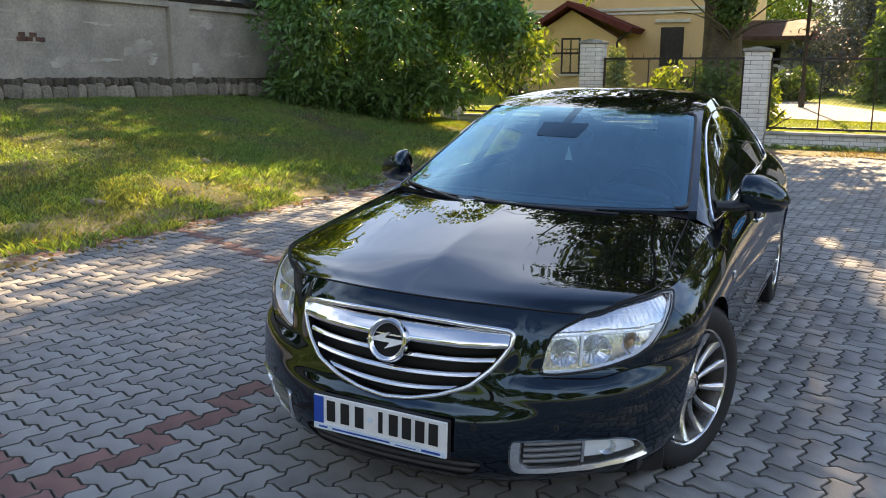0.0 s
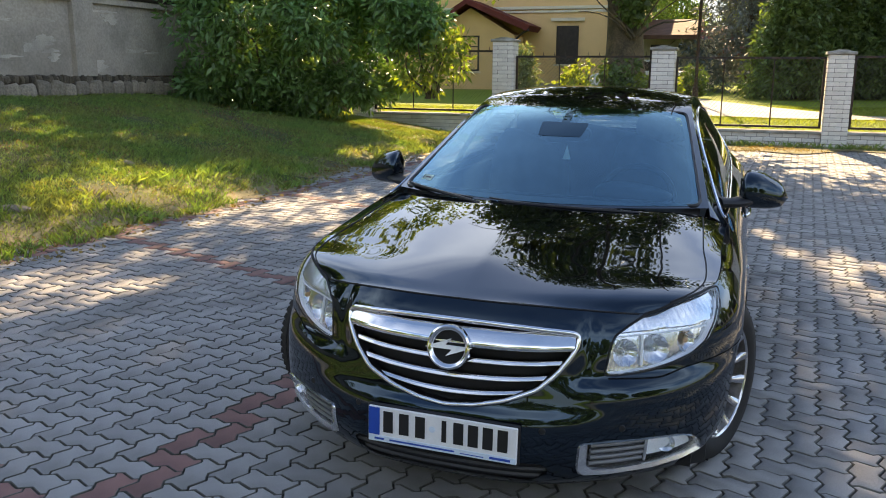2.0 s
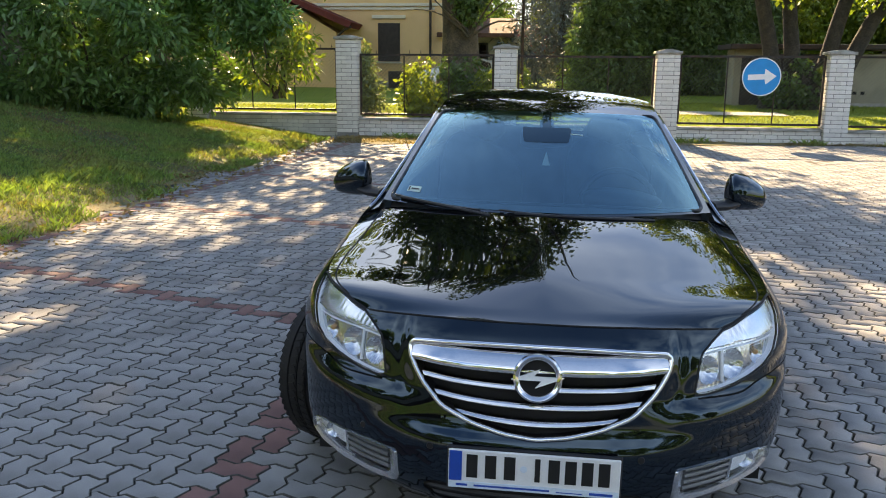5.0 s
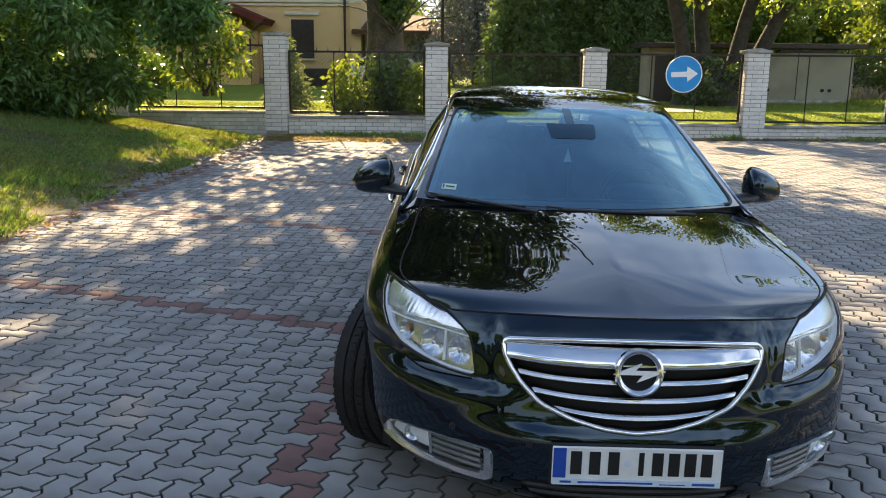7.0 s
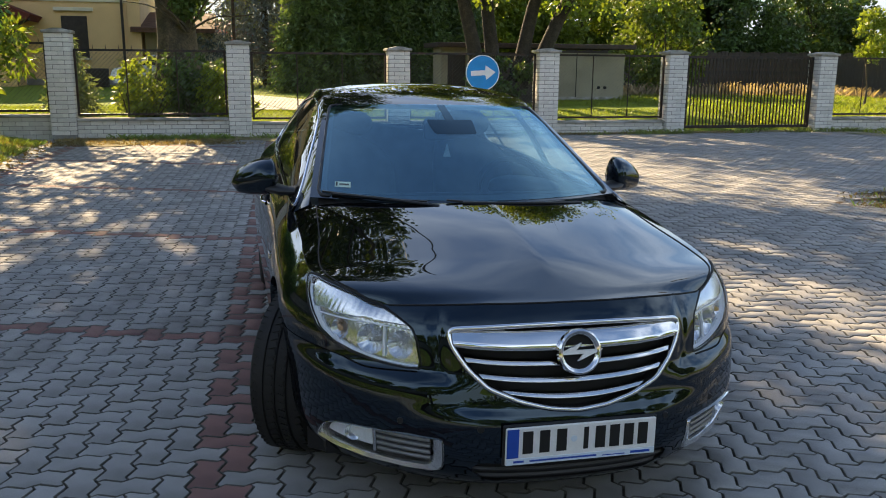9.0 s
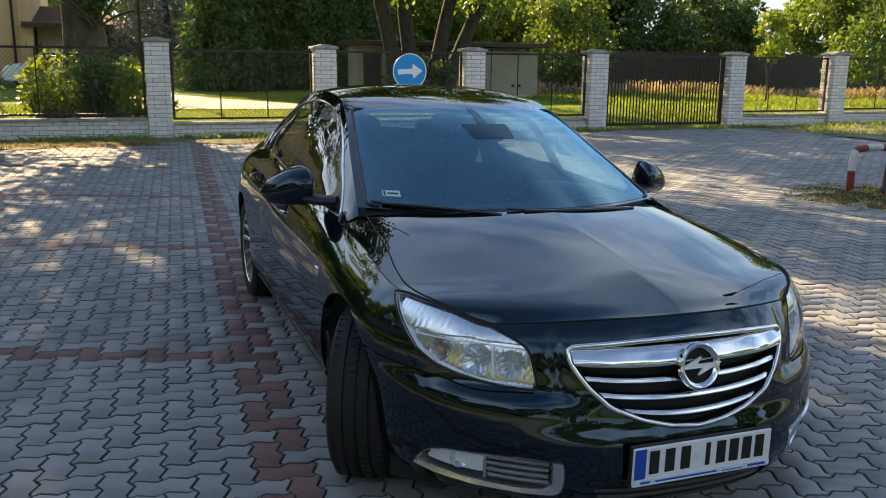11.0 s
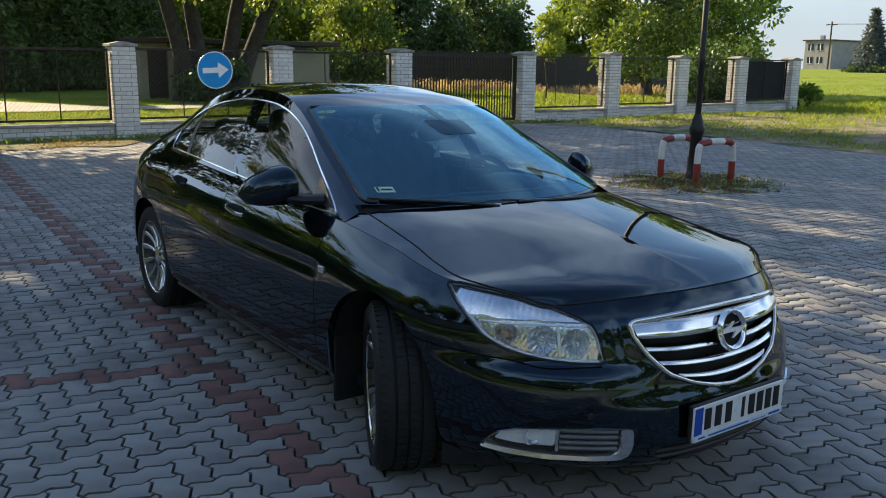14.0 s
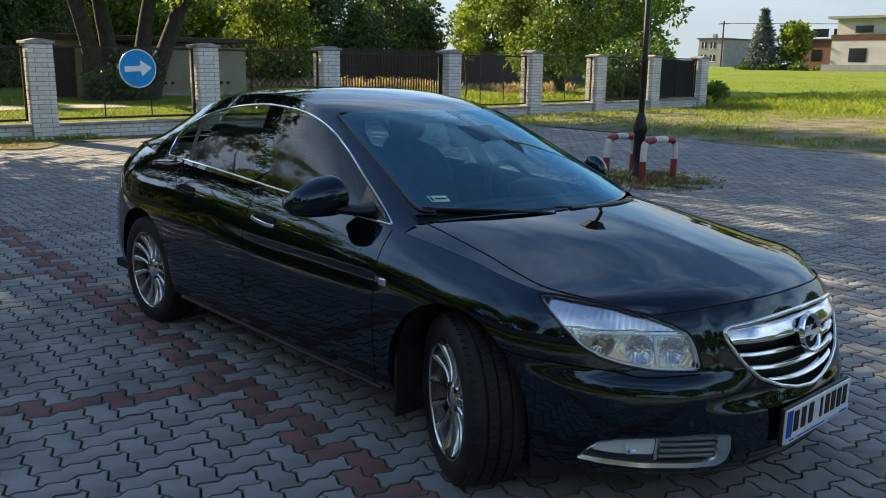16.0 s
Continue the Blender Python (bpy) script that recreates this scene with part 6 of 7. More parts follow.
# the body leans a little to its left on its springs; the wheels stand level
LEAN = pose(0, 0, 0.35, 0, 0.9, 0) @ pose(0, 0, -0.35)
for ob in car.children:
    if not ob.name.startswith("wheel"):
        ob.matrix_basis = LEAN @ ob.matrix_basis


# ---- plants ----
def polys(name, verts, per, mat, parent=None, label="", kind="stuff"):
    """One mesh of equal polygons, per corners each, from a flat array of vertices."""
    v = np.ascontiguousarray(verts, np.float32).reshape(-1, 3)
    n = len(v) // per
    me = bpy.data.meshes.new(name)
    me.vertices.add(len(v))
    me.vertices.foreach_set("co", v.ravel())
    me.loops.add(len(v))
    me.loops.foreach_set("vertex_index", np.arange(len(v), dtype=np.int32))
    me.polygons.add(n)
    me.polygons.foreach_set("loop_start", np.arange(0, len(v), per, dtype=np.int32))
    me.update(calc_edges=True)
    me.materials.append(mat)
    ob = new(name, me)
    ob.parent = parent
    if kind:
        ob["kind"] = kind
    return tagged(ob, label)


def leaves(rng, centres, radius, per, length, width, droop=0.3, flat=0.6):
    """Leaf quads scattered round clump centres."""
    c = np.repeat(np.asarray(centres), per, axis=0)
    n = len(c)
    d = rng.normal(size=(n, 3))
    d /= np.linalg.norm(d, axis=1)[:, None]
    r = np.repeat(np.broadcast_to(radius, (len(centres),)), per) * rng.uniform(0.25, 1, n) ** 0.6
    p = c + d * r[:, None] * (1, 1, flat)
    t = d + rng.normal(scale=0.7, size=(n, 3)) - (0, 0, droop)
    t /= np.linalg.norm(t, axis=1)[:, None]
    s = np.cross(t, rng.normal(size=(n, 3)))
    s /= np.linalg.norm(s, axis=1)[:, None] + 1e-9
    k = rng.uniform(0.65, 1.35, n)[:, None]
    tip = p + t * length * k
    mid = p + t * length * 0.45 * k
    return np.stack([p, mid + s * width * k / 2, tip, mid - s * width * k / 2], 1)


def limb(rng, start, direction, length, r0, steps=6, wander=0.25, r1=0.35):
    p, d = np.array(start, float), np.array(direction, float)
    d /= np.linalg.norm(d)
    pts, rad = [p.copy()], [r0]
    for i in range(steps):
        d = d + rng.normal(scale=wander / steps ** 0.5, size=3)
        d /= np.linalg.norm(d)
        p = p + d * length / steps
        pts.append(p.copy())
        rad.append(r0 * (1 - (1 - r1) * (i + 1) / steps))
    return np.array(pts), np.array(rad)


def tree(name, label, x, y, trunk_r, fork, centre, radii, clumps, clump_r, per, leaf, mat, seed, limbs=7, trunks=((0, 0),), gap=0.42, sides=12, skirt=(), bark=None):
    """Tapered trunk, limbs into the crown, and a crown of leaf clumps with gaps."""
    rng = np.random.default_rng(seed)
    z0 = float(ground_height(np.array(float(x)), np.array(float(y)))) - 0.15
    ob = thing(name, label, "tree", pose(x, y, z0))
    c, R = np.array(centre, float) - (0, 0, z0), np.array(radii, float)
    bark = bark or BARK
    for dx, dy, *over in trunks:
        k = np.linspace(0, 1, 9)
        lean = (c[:2] - (dx, dy)) * 0.1 if not over else np.array((over[0], 0.0))
        path = np.c_[dx + lean[0] * k + 0.08 * np.sin(5 * k + dx), dy + lean[1] * k, fork * k]
        part("trunk", sweep(path, trunk_r * (1.35 * np.exp(-9 * k) + 1.0 - 0.28 * k), sides), bark, ob, "rough brown bark", smooth=True)
        top = path[-1]
        for i in range(limbs):
            a = 2 * math.pi * (i + rng.uniform(-0.3, 0.3)) / limbs
            aim = c + R * (0.7 * math.cos(a), 0.7 * math.sin(a), rng.uniform(-0.35, 0.75)) - top
            pts, rad = limb(rng, top - (0, 0, fork * rng.uniform(0, 0.18)), aim, np.linalg.norm(aim), trunk_r * rng.uniform(0.3, 0.5), 7, 0.35, 0.2)
            shapes = [sweep(pts, rad, 7)]
            for j in (3, 5):
                b, br = limb(rng, pts[j], rng.normal(size=3) + (0, 0, 0.4), np.linalg.norm(aim) * 0.4, rad[j] * 0.6, 4, 0.4, 0.2)
                shapes.append(sweep(b, br, 5))
            part("limb", join(*shapes), bark, ob, smooth=True)
    pts = []
    off = rng.uniform(0, 50, 3)
    while len(pts) < clumps:
        d = rng.normal(size=3)
        d = d / np.linalg.norm(d) * rng.uniform(0.35, 1.0) ** 0.5
        p = c + d * R
        lumpy = noise.noise(Vector(p * 0.42 + off)) + 0.5 * noise.noise(Vector(p * 1.1 + off))
        if lumpy > gap - 0.5:
            pts.append(p)
    for sc, sr, sn in skirt:
        low = np.array(sc) - (x, y, z0) + rng.uniform(-1, 1, (sn, 3)) * sr
        pts += list(low)
    lv = leaves(rng, np.array(pts), clump_r, per, leaf[0], leaf[1])
    polys("crown", lv, 4, mat, ob, "uneven leafy crown with gaps")
    return ob


def conifer(name, label, x, y, height, radius, mat, seed, tiers=26, per=46, leaf=(0.34, 0.1), base=0.4, droop=0.35, power=1.0):
    rng = np.random.default_rng(seed)
    z0 = float(ground_height(np.array(float(x)), np.array(float(y))))
    ob = thing(name, label, "tree", pose(x, y, z0))
    part("trunk", sweep([(0, 0, -0.2), (0, 0, height * 0.5), (0, 0, height * 0.97)], (0.035 * height * 0.6, 0.018 * height * 0.6, 0.01), 8), BARK, ob, smooth=True)
    pts, rad = [], []
    for i in range(tiers):
        h = i / (tiers - 1)
        r = radius * (1 - h) ** power + 0.05
        n = max(3, int(11 * r / radius) + 2)
        for j in range(n):
            a = 2 * math.pi * (j + rng.uniform()) / n
            for f in (0.35, 0.7, 1.0):
                rr = r * f * rng.uniform(0.85, 1.12)
                pts.append((rr * math.cos(a), rr * math.sin(a), base + (height - base) * h - droop * rr))
                rad.append(0.16 + 0.2 * r)
    polys("crown", leaves(rng, np.array(pts), np.array(rad), per, leaf[0], leaf[1], 0.5, 0.55), 4, mat, ob, "dense needles")
    return ob


def shrub(name, label, x, y, z, radii, clumps, clump_r, per, leaf, mat, seed, gap=0.35):
    rng = np.random.default_rng(seed)
    ob = thing(name, label, "bush", pose(x, y, z))
    R = np.array(radii)
    stems = [sweep(*limb(rng, (rng.uniform(-0.2, 0.2) * R[0], rng.uniform(-0.2, 0.2) * R[1], -0.2), rng.normal(size=3) * (0.5, 0.5, 0.1) + (0, 0, 1), R[2] * 1.5, 0.02 + 0.012 * R[2], 6, 0.4), 5) for _ in range(9)]
    for stem in stems:
        part("stem", stem, BARK, ob, smooth=True)
    pts, off = [], rng.uniform(0, 50, 3)
    while len(pts) < clumps:
        d = rng.normal(size=3)
        d = d / np.linalg.norm(d) * rng.uniform(0.3, 1.0) ** 0.4
        p = d * R + (0, 0, R[2] * 0.95)
        if noise.noise(Vector(p * 0.8 + off)) + 0.5 * noise.noise(Vector(p * 2.1 + off)) > gap - 0.5 and p[2] > 0.02:
            pts.append(p)
    polys("foliage", leaves(rng, np.array(pts), clump_r, per, leaf[0], leaf[1], 0.5), 4, mat, ob, "dense green leaves")
    return ob


# the great lime behind the fence and the trees to its right, which shade the yard
tree("lime_tree", "great old lime tree with a thick bare trunk", -2.38, 21.0, 0.53, 5.0, (0.3, 0.0, 11.2), (4.5, 4.4, 6.6), 760, 0.8, 42, (0.22, 0.17), LEAF_OLD, 11, limbs=11, sides=20, gap=0.59, skirt=(((-2.6, 20.2, 4.9), (3.8, 2.0, 1.1), 46), ((-6.0, 20.6, 8.6), (1.5, 1.4, 2.9), 46), ((3.7, 21.0, 8.9), (1.1, 1.4, 1.5), 32), ((0.6, 20.8, 7.6), (1.2, 1.2, 0.9), 16)))
tree("ash_tree", "leafy tree with four leaning trunks by the garage", 7.2, 25.3, 0.27, 4.4, (1.2, -0.6, 8.7), (5.2, 3.2, 4.4), 800, 0.65, 40, (0.19, 0.13), LEAF_LIME, 12, limbs=5, trunks=((-0.1, 0, -0.75), (0.42, 0.3, -0.25), (0.85, 0.1, 1.25), (1.1, -0.1, 2.3)), gap=0.52, bark=BARK_DARK, skirt=(((9.6, 24.3, 4.3), (3.2, 1.5, 0.9), 46), ((4.4, 24.6, 8.8), (1.5, 1.4, 2.2), 34), ((5.2, 24.0, 4.3), (1.8, 1.2, 0.7), 24), ((12.8, 24.4, 7.6), (1.6, 1.4, 2.0), 34)))
tree("maple_tree", "broad leafy tree behind the meadow", 16.0, 41.0, 0.3, 2.2, (0, 0, 3.5), (4.6, 3.0, 2.9), 400, 0.72, 48, (0.22, 0.15), LEAF_LIME, 13, limbs=6)
tree("maple_tree", "broad leafy tree behind the meadow", 25.0, 40.5, 0.3, 2.2, (0, 0, 3.5), (4.6, 2.8, 2.8), 400, 0.72, 48, (0.22, 0.15), LEAF_DARK, 14, limbs=6)
tree("maple_tree", "broad tree with low sunlit boughs at the garden's end", 31.3, 27.5, 0.3, 2.2, (0, 0, 4.5), (4.6, 3.0, 3.5), 430, 0.65, 52, (0.19, 0.135), LEAF_MID, 15, limbs=6, skirt=(((26.4, 24.6, 2.4), (0.9, 0.9, 1.1), 26), ((28.5, 24.4, 2.6), (1.6, 0.8, 1.2), 30)))
tree("willow_tree", "tall thin tree at the edge of the field", 37.0, 27.0, 0.2, 2.6, (0, 0, 4.4), (2.6, 2.4, 3.6), 200, 0.7, 40, (0.28, 0.16), LEAF, 16, limbs=5)
tree("maple_tree", "tall leafy tree behind the garage", 10.5, 40.0, 0.3, 2.4, (0, 0, 4.2), (4.4, 2.8, 3.2), 400, 0.72, 48, (0.22, 0.15), LEAF_LIME, 17, limbs=6)
tree("sapling", "slim young tree with leaves coloured a sunlit yellow-green", 19.2, 21.8, 0.03, 2.0, (0.1, 0, 2.65), (0.55, 0.5, 0.85), 60, 0.2, 26, (0.13, 0.09), LEAF_SUNLIT, 18, limbs=5, gap=0.3, sides=7)
for k, (x, y, h) in enumerate(((14, 47, 7.5), (20, 49, 8), (27, 47, 7.5), (34, 44, 7), (41, 41, 6.5), (7, 48, 8), (-3, 70, 10), (2.5, 66, 9), (-8, 74, 10), (10.5, 45, 7), (48, 42, 6), (24, 44, 7))):
    tree("wood_tree", "leafy tree in the wood behind the meadow", x, y, 0.22, 2.0, (0, 0, h * 0.55), (3.6, 2.8, h * 0.48), 380, 0.75, 44, (0.25, 0.17), LEAF_DARK if 18 < x < 36 else (LEAF, LEAF_LIME, LEAF)[k % 3], 30 + k, limbs=5)
for k, (x, y, h, r) in enumerate(((2.6, 34.0, 5.8, 1.6), (4.3, 35.0, 6.2, 1.4), (5.8, 35.4, 6.0, 1.5), (7.3, 36.0, 6.0, 1.5), (9.0, 37, 5.8, 1.7), (5.0, 38, 6.4, 1.8))):
    conifer("thuja", "tall dark columnar thuja", x, y, h, r, NEEDLE, 60 + k, tiers=30, per=30, leaf=(0.26, 0.09), droop=0.05, power=0.55)
conifer("spruce", "large blue spruce with drooping boughs", 0.8, 42.0, 10.5, 3.6, SPRUCE, 70, tiers=20, per=34, leaf=(0.34, 0.07), base=1.5, droop=0.45)
conifer("young_thuja", "small pale young thuja behind the fence", -4.75, 20.0, 1.85, 0.52, YOUNG, 71, tiers=13, per=9, leaf=(0.15, 0.05), base=0.15, droop=0.1, power=0.85)
conifer("far_spruce", "single spruce across the field", 90, 46.9, 6.4, 1.9, SPRUCE, 72, tiers=18, per=26, leaf=(0.42, 0.12))
tree("far_tree", "round leafy tree across the field", 91, 43.6, 0.2, 1.5, (0, 0, 4.2), (1.7, 1.7, 2.1), 90, 0.6, 30, (0.4, 0.3), LEAF_LIME, 73, limbs=4)
shrub("far_hedge", "low dark hedge across the field", 89, 44.5, 1.2, (1.0, 5.0, 0.36), 110, 0.4, 30, (0.3, 0.2), LEAF_DARK, 74)

for k, (x, y, h) in enumerate(((-15, 4, 9), (-16.5, 11, 11), (-15.5, -4, 8), (-18, 18, 10))):
    tree("garden_tree", "leafy tree beyond the old wall", x, y, 0.25, 3.0, (0, 0, h * 0.62), (3.2, 3.2, h * 0.38), 240, 0.75, 36, (0.3, 0.2), (LEAF, LEAF_LIME)[k % 2], 130 + k, limbs=5, gap=0.5)
for k, (x, y, h) in enumerate(((-16.5, 29, 11.5), (-22, 27, 11.5), (-27, 22, 11))):
    tree("garden_tree", "tall dense tree beyond the bush", x, y, 0.3, 3.0, (0, 0, h * 0.55), (3.4, 3.2, h * 0.45), 420, 0.8, 40, (0.28, 0.19), LEAF, 170 + k, limbs=5, gap=0.42)
# trees added out of view behind the camera, to be mirrored in the car
for k, (x, y, h) in enumerate(((-22, -15, 9), (-13, -19, 10), (-4, -21, 9), (5, -20, 10), (14, -18, 9), (23, -15, 10), (31, -9, 8))):
    tree("unseen_tree", "unseen leafy tree added beyond the yard for the car's reflections", x, y, 0.25, 2.6, (0, 0, h * 0.56), (5.0, 3.0, h * 0.45), 260, 0.95, 30, (0.42, 0.3), LEAF_DARK, 150 + k, limbs=5, gap=0.4)
# hidden behind the bush; added only to throw dappled shade on the lawn
tree("garden_tree", "unseen thin-crowned tree added to dapple the lawn", -10.3, 20.0, 0.18, 4.4, (0, 0, 7.9), (3.6, 2.4, 3.0), 120, 0.55, 36, (0.2, 0.14), LEAF_LIME, 140, limbs=6, gap=0.6)
# bushes: the big one on the bank, and those behind the mesh
shrub("walnut_bush", "huge dense bush of long drooping leaves on the bank", -9.0, 13.7, 0.6, (4.15, 2.1, 1.72), 940, 0.42, 62, (0.17, 0.055), LEAF_BUSH, 80, gap=0.5)
shrub("laurel_bush", "spreading lower boughs of long leaves", -5.0, 13.5, 1.15, (0.72, 0.7, 0.75), 30, 0.24, 30, (0.18, 0.055), LEAF_LIME, 81, gap=0.5)
shrub("garden_shrub", "yellow-green shrub behind the mesh", -2.95, 18.4, 0.2, (0.5, 0.5, 0.75), 70, 0.24, 26, (0.13, 0.08), LEAF_SUNLIT, 82)
shrub("garden_shrub", "dark green shrub at the foot of the lime", -2.15, 18.9, 0.2, (0.55, 0.5, 0.85), 80, 0.26, 26, (0.13, 0.08), LEAF_DARK, 83)
shrub("garden_shrub", "yellow-green shrub behind the mesh", -1.1, 18.2, 0.2, (0.5, 0.5, 0.68), 60, 0.24, 26, (0.13, 0.08), LEAF_SUNLIT, 84)
shrub("wild_hedge", "dark overgrown hedge at the fence's end", 25.2, 18.6, 0.1, (2.3, 1.0, 1.25), 300, 0.42, 34, (0.16, 0.1), LEAF_DARK, 85)
shrub("thicket", "sunlit leafy thicket beside the garage", 16.4, 30.5, 0.2, (1.9, 1.6, 2.3), 230, 0.5, 40, (0.17, 0.12), LEAF_MID, 86)
shrub("end_bush", "leafy bush at the last post", 26.9, 16.2, 0.15, (0.5, 0.5, 0.42), 36, 0.24, 26, (0.16, 0.1), LEAF, 87)
shrub("trunk_ivy", "dark ivy round the leaning trunks", 7.7, 24.9, 0.35, (1.1, 0.6, 0.75), 80, 0.28, 26, (0.13, 0.1), LEAF_DARK, 78)
shrub("ivy", "ivy clump on the lime's trunk", -2.0, 20.45, 2.5, (0.36, 0.3, 1.2), 80, 0.24, 26, (0.12, 0.1), LEAF_DARK, 88)
shrub("clipped_bush", "dark round clipped bush by the drive", -1.6, 33.0, 0.4, (0.9, 0.8, 0.75), 80, 0.3, 26, (0.14, 0.1), LEAF_DARK, 89)
lamp2 = thing("garden_lamp", "thin black lamp pole behind the fence", "street lamp", pose(-0.82, 28.3, 0.3))
part("pole", lathe([(0.1, -0.2), (0.1, 0.6), (0.06, 0.7), (0.05, 5.0), (0.0, 5.0)], 10), IRON, lamp2)


def blades(name, label, n, area, height, width, mat, seed, keep=None):
    """Grass as bent blades of one quad each, rooted on the ground."""
    rng = np.random.default_rng(seed)
    x, y = rng.uniform(area[0], area[1], n), rng.uniform(area[2], area[3], n)
    if keep is not None:
        ok = keep(x, y, rng)
        x, y = x[ok], y[ok]
        n = len(x)
    z = ground_height(x, y) + (-0.005)
    a = rng.uniform(0, 2 * np.pi, n)
    h = height * rng.uniform(0.45, 1.4, n)
    lean = rng.normal(scale=0.5, size=(n, 2)) * h[:, None]
    wx, wy = np.cos(a) * width / 2, np.sin(a) * width / 2
    base = np.stack([x, y, z], -1)
    side = np.stack([wx, wy, np.zeros(n)], -1)
    mid = base + np.c_[lean * 0.35, h * 0.6]
    tip = base + np.c_[lean, h]
    ob = polys(name, np.stack([base - side, base + side, mid + side * 0.7, tip], 1), 4, mat)
    ob["category"] = "grass"
    return tagged(ob, label)


def patchy(x, y, rng, scale=0.7, level=-0.05):
    v = np.array([noise.noise((a * scale, b * scale, 7.7)) for a, b in zip(x, y)])
    return v > level + rng.normal(scale=0.12, size=len(x))


blades("lawn_grass", "rough uneven grass on the bank", 380000, (-10.3, -4.85, -8, 16.3), 0.042, 0.011, GRASS, 90, lambda x, y, r: (x < -4.95 - 0.25 * np.sin(y * 0.8) + r.normal(scale=0.08, size=len(x))) & patchy(x, y, r, 0.8, -0.4))
blades("dry_lawn_grass", "dry straw among the lawn", 42000, (-10.3, -4.7, -4, 16.3), 0.045, 0.008, DRYGRASS, 91, lambda x, y, r: ~patchy(x, y, r, 0.8, -0.1) | (x > -5.1))
blades("lawn_clover", "low broad-leaved weeds in the lawn", 60000, (-10.2, -4.9, -3, 14), 0.026, 0.03, LEAF_BUSH, 104, lambda x, y, r: patchy(x, y, r, 1.1, 0.1))
blades("edge_weeds", "taller weeds along the paving's edge", 30000, (-5.7, -4.55, -4, 15.5), 0.085, 0.012, GRASS, 92, lambda x, y, r: patchy(x, y, r, 1.4, 0.05))
blades("fence_weeds", "dry grass along the foot of the fence", 26000, (-4.5, 14, 14.6, 16.35), 0.06, 0.012, DRYGRASS, 93, lambda x, y, r: patchy(x, y, r, 0.9, 0.0) & (16.4 - y < 1.75 - 1.2 * np.clip((x - 2.5) / 3, 0, 1)))
blades("fence_grass", "weeds along the foot of the fence", 7000, (-4.5, 14, 15.75, 16.35), 0.11, 0.014, GRASS, 94, lambda x, y, r: patchy(x, y, r, 1.1, 0.08))
blades("lamp_weeds", "weeds round the lamp post", 1300, (5.7, 8.6, 4.4, 7.0), 0.07, 0.014, GRASS, 95, lambda x, y, r: ((x - 7.1) / 1.3) ** 2 + ((y - 5.7) / 1.2) ** 2 < r.uniform(0.2, 1, len(x)))
blades("lamp_straw", "dry straw round the lamp post", 4200, (5.7, 8.6, 4.4, 7.0), 0.05, 0.012, DRYGRASS, 96, lambda x, y, r: ((x - 7.1) / 1.35) ** 2 + ((y - 5.7) / 1.25) ** 2 < r.uniform(0.2, 1, len(x)))
blades("back_lawn_grass", "sunlit grass behind the fence", 80000, (-12, 14, 16.8, 28), 0.06, 0.016, GRASS_LIT, 97, lambda x, y, r: np.abs(y - path_mid(x)) > path_half(x))
blades("meadow_grass", "sunlit meadow grass", 42000, (12.5, 32, 17, 35), 0.15, 0.025, GRASS_LIT, 98)
blades("reeds", "tall grass with pale pinkish plumes", 2600, (12, 34, 28.2, 30.6), 0.45, 0.03, REED, 99)
blades("verge_grass", "tall green grass on the verge", 34000, (14.0, 30, 2, 16.2), 0.1, 0.014, GRASS_LIT, 100, lambda x, y, r: patchy(x, y, r, 0.5, -0.02) | (np.abs(y - 15.3) < 1.3))
blades("verge_straw", "dry grass on the verge", 6000, (14.0, 27, -2, 16), 0.06, 0.012, DRYGRASS, 101)
blades("field_edge_grass", "taller grass at the field's edge", 14000, (25, 40, 2, 18), 0.2, 0.02, GRASS_LIT, 102)
blades("field_tufts", "rough tufts over the field", 40000, (28, 70, 0, 40), 0.08, 0.026, GRASS_LIT, 103, lambda x, y, r: patchy(x, y, r, 0.25, 0.0))
rng = np.random.default_rng(5)
a = np.linspace(0, 2 * np.pi, 40, endpoint=False)
soil = [[(7.1 + k * (1.2 + 0.16 * math.sin(3 * t) + 0.12 * math.sin(7 * t)) * math.cos(t), 5.7 + k * (1.1 + 0.13 * math.cos(4 * t)) * math.sin(t), 0.016 * (1 - k) + 0.009 + 0.006 * math.sin(9 * t + 20 * k)) for t in np.r_[a, 0]] for k in (0.02, 0.3, 0.6, 0.85, 1.0)]
tagged(part("lamp_soil", grid(soil)[0:2], SOIL, smooth=True), "bare earth round the lamp post", "ground", kind="structure")
for k, (x, y, r) in enumerate(((-5.75, 3.8, 0.19), (-6.35, 6.1, 0.15))):
    z = float(ground_height(np.array(x), np.array(y)))
    stone = thing("rubble_stone", "grey lump of rubble sunk in the lawn", "stone", pose(x, y, z - 0.04, 0, 0, 40 * k))
    for j in range(3):
        part("lump", stone_meshes[(k * 3 + j) % 7], None, stone, m=pose(0.5 * r * (j - 1), 0.15 * r * j, 0.0, 6 * j, 8 * j, 50 * j) @ Matrix.Diagonal((1.5 * r, 1.1 * r, 0.55 * r, 1)))
# fallen leaves scattered over the paving's edge
lx, ly = rng.uniform(-5.3, -4.2, 1500), rng.uniform(0, 15.8, 1500)
lv = leaves(rng, np.c_[lx, ly, np.full(1500, 0.03)], 0.03, 1, 0.06, 0.04, 0.0, 0.2)
lv[..., 2] = np.clip(lv[..., 2], 0.012, 0.06)
ob = polys("fallen_leaves", lv, 4, DRYGRASS)
tagged(ob, "brown fallen leaves along the paving's edge", "leaves")


# ---- paving: zigzag stones laid in herringbone, joints between ----
UNIT, TILT_P = 0.1135, radians(-3.5)
ZIG = 0.0135


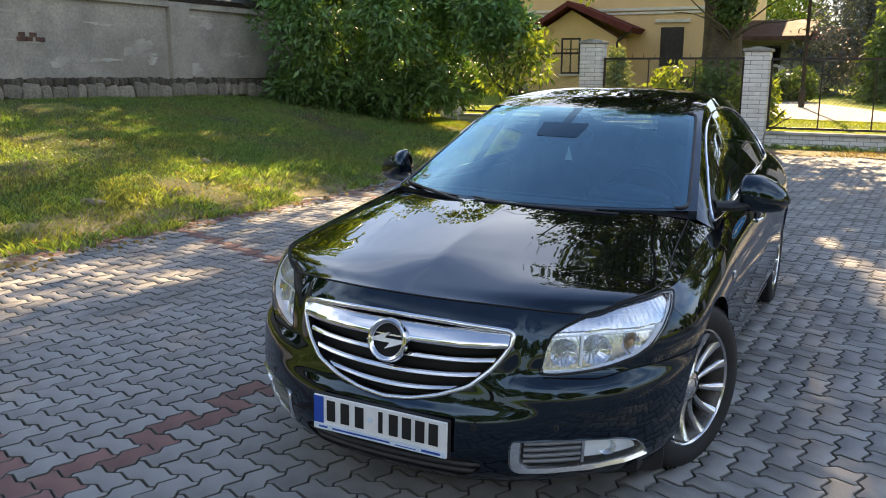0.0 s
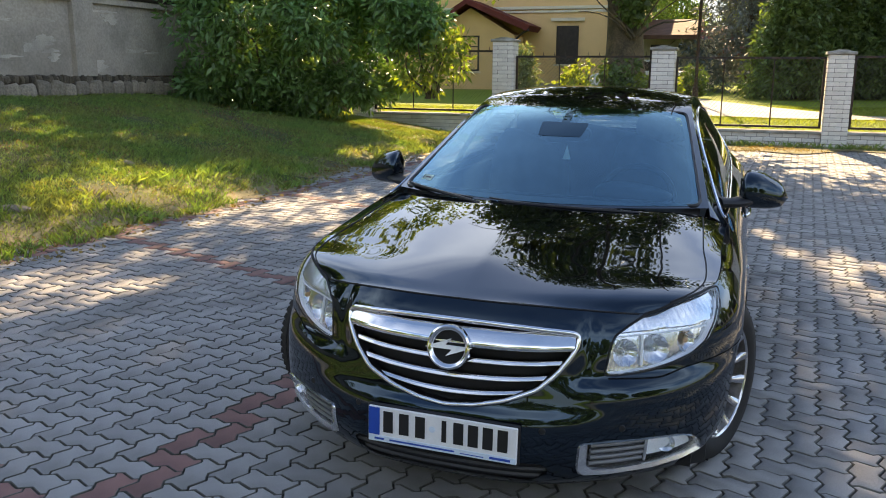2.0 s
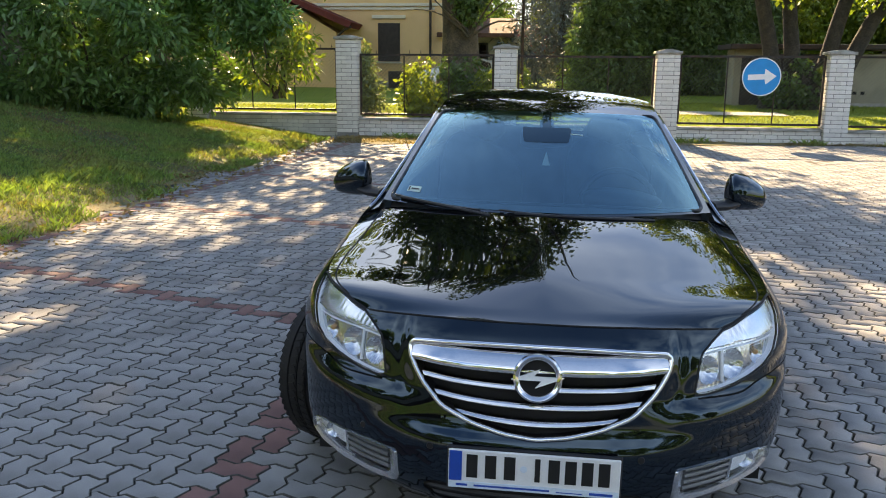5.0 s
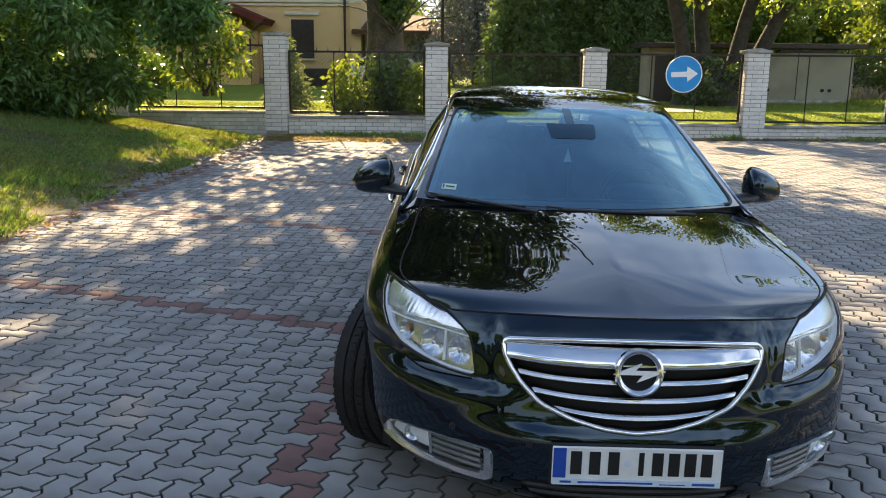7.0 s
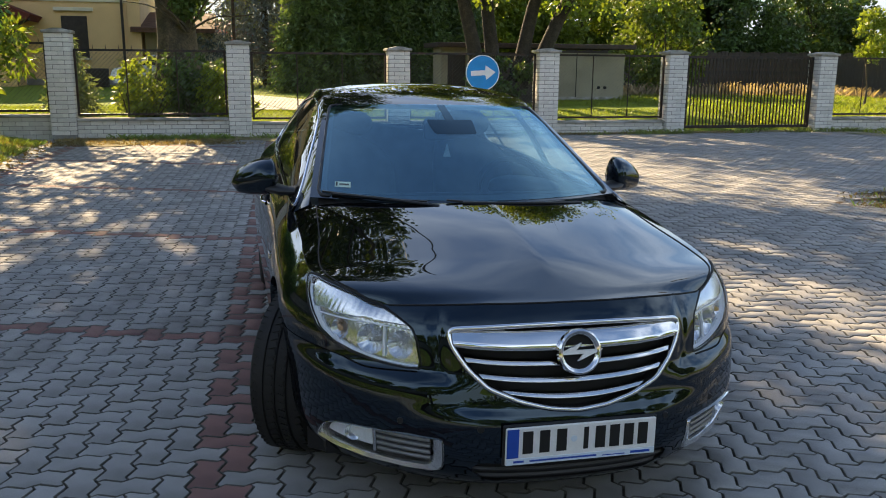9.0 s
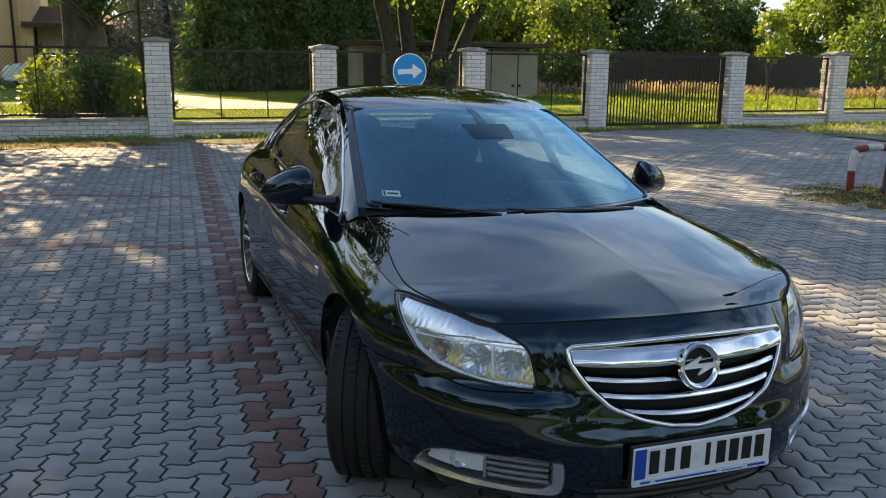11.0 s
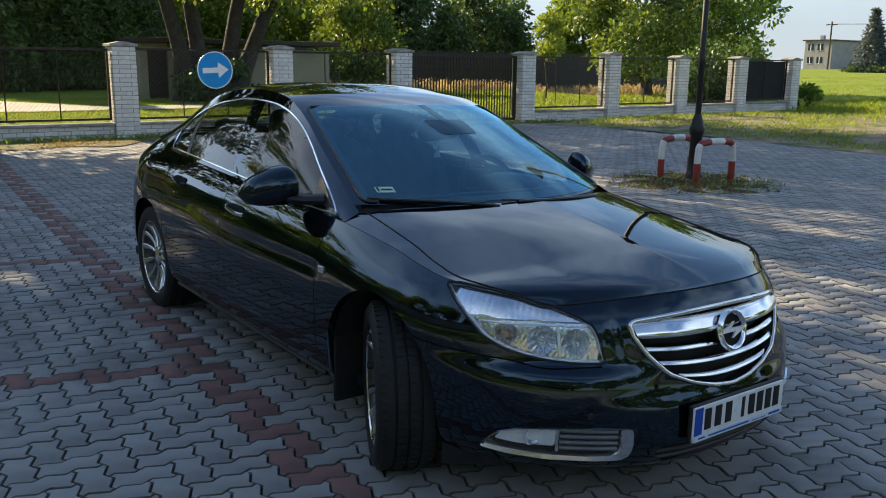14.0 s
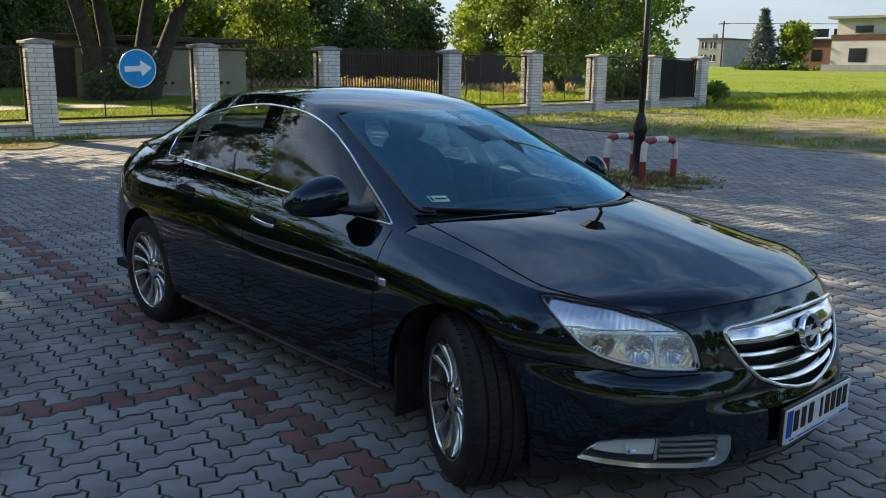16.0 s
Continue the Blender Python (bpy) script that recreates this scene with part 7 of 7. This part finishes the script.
def zig_edge(p, q, n):
    """A stone's edge from grid point p to q: one zigzag wave to each unit, the same seen from both stones."""
    p, q = np.array(p, float), np.array(q, float)
    d = q - p
    along = 1 if abs(d[1]) > abs(d[0]) else 0
    sign = 1 if d[along] > 0 else -1
    k = np.array([0, 0.2, 0.8][:n]) if n == 3 else np.array([0, 0.5][:n])
    w = np.array([0, 1, -1][:n]) * (ZIG / UNIT) if n == 3 else np.zeros(n)
    if (sign < 0) != (along == 1):
        w = -w
    out = p + d * k[:, None]
    out[:, 1 - along] += w * 1.0
    return out


def stone_outline(kind, n=3):
    """Unit outline of a lying (2 x 1) or standing (1 x 2) stone, anticlockwise."""
    w, h = (2, 1) if kind == 0 else (1, 2)
    pts = [(i, 0) for i in range(w)] + [(w, j) for j in range(h)] + [(w - i, h) for i in range(w)] + [(0, h - j) for j in range(h)]
    return np.concatenate([zig_edge(a, b, n) for a, b in zip(pts, pts[1:] + pts[:1])])


def stone_shape(kind, n=3, skirt=True):
    """A chamfered stone: flat top, sloping rim, short side."""
    o = stone_outline(kind, n) * UNIT
    c = o.mean(0)
    t = np.roll(o, -1, 0) - np.roll(o, 1, 0)
    nrm = np.c_[t[:, 1], -t[:, 0]] / np.linalg.norm(t, axis=1)[:, None]
    body, top = o - nrm * 0.0045, o - nrm * 0.0066
    m = len(o)
    v = [np.c_[top, np.full(m, 0.0)], np.c_[body, np.full(m, -0.0022)]] + ([np.c_[body, np.full(m, -0.02)]] if skirt else [])
    f = [tuple(range(m))]
    for r in range(len(v) - 1):
        f += [(r * m + i, (r + 1) * m + i, (r + 1) * m + (i + 1) % m, r * m + (i + 1) % m) for i in range(m)]
    v = np.concatenate(v) - (c[0], c[1], 0)
    return v, f, c


ct, st = math.cos(TILT_P), math.sin(TILT_P)
P0 = np.array((-1.28, 0.55))
stones = []
for m_ in range(-120, 220):
    for k_ in range(-110, 110):
        for kind in (0, 1):
            u = np.array((m_, m_ + 4 * k_ + (1 if kind else 0)), float)
            c = (u + ((1, 0.5) if kind == 0 else (0.5, 1))) * UNIT
            x, y = P0[0] + ct * c[0] - st * c[1], P0[1] + st * c[0] + ct * c[1]
            if not (-5.15 < x < 14.2 and -7.5 < y < 16.3):
                continue
            if x < -4.85 + 0.12 * math.sin(y * 1.7) or (x > 13.9 + 0.2 * math.sin(y)):
                continue
            # red lines: a column of three stones in four, and stepping rows
            red = False
            for b in (-32, 0):
                if (kind == 0 and m_ == b) or (kind == 1 and m_ in (b, b + 1)):
                    red = True
            row = {0: m_ + 3 * (m_ + 4 * k_), 1: (m_ - 2) + 3 * (m_ + 4 * k_ + 2)}[kind]
            if row % 76 == 48 and x < -0.9:
                red = True
            stones.append((x, y, kind, red))
stones.sort(key=lambda q: (q[0] + 1.0) ** 2 * 0.8 + (q[1] - 0.9) ** 2)
shape3 = {k: stone_shape(k, 3) for k in (0, 1)}
near_mesh = {(k, r): mesh_of("paver", shape3[k][:2], [PAVER_RO if r else PAVER_O, PAVER_EDGE]) for k in (0, 1) for r in (False, True)}
for me in near_mesh.values():
    for face in me.polygons[1:]:
        face.material_index = 1
rnd = random.Random(8)
turn_p = math.degrees(TILT_P)
for x, y, kind, red in stones[:300]:
    part("paver", near_mesh[kind, red], None, pavement, m=pose(x, y, 0.012 + rnd.uniform(-0.0018, 0.0018), rnd.uniform(-0.5, 0.5), rnd.uniform(-0.5, 0.5), turn_p + rnd.uniform(-0.4, 0.4)))
nrng = np.random.default_rng(9)
lite = {k: stone_shape(k, 3, skirt=False) for k in (0, 1)}
for red in (False, True):
    verts, loops, starts, slots, base, lo = [], [], [], [], 0, 0
    for x, y, kind, r in stones[300:]:
        if r != red:
            continue
        v, f, _ = (shape3 if x * x + y * y < 16 else lite)[kind]
        d = nrng.uniform(-0.002, 0.002) + 0.012
        tilt = nrng.uniform(-0.008, 0.008, 2)
        verts.append(np.c_[x + ct * v[:, 0] - st * v[:, 1], y + st * v[:, 0] + ct * v[:, 1], v[:, 2] + d + tilt[0] * v[:, 0] + tilt[1] * v[:, 1]])
        for q in f:
            loops += [i + base for i in q]
            starts.append(lo)
            slots.append(0 if q is f[0] else 1)
            lo += len(q)
        base += len(v)
    vv = np.concatenate(verts).astype(np.float32)
    me = bpy.data.meshes.new("pavers")
    me.vertices.add(len(vv))
    me.vertices.foreach_set("co", vv.ravel())
    me.loops.add(len(loops))
    me.loops.foreach_set("vertex_index", np.array(loops, dtype=np.int32))
    me.polygons.add(len(starts))
    me.polygons.foreach_set("loop_start", np.array(starts, dtype=np.int32))
    me.materials.append(PAVER_RI if red else PAVER_I)
    me.materials.append(PAVER_EDGE)
    me.polygons.foreach_set("material_index", np.array(slots, dtype=np.int32))
    me.update(calc_edges=True)
    ob = new("pavers", me)
    ob.parent = pavement
    ob["kind"] = "stuff"
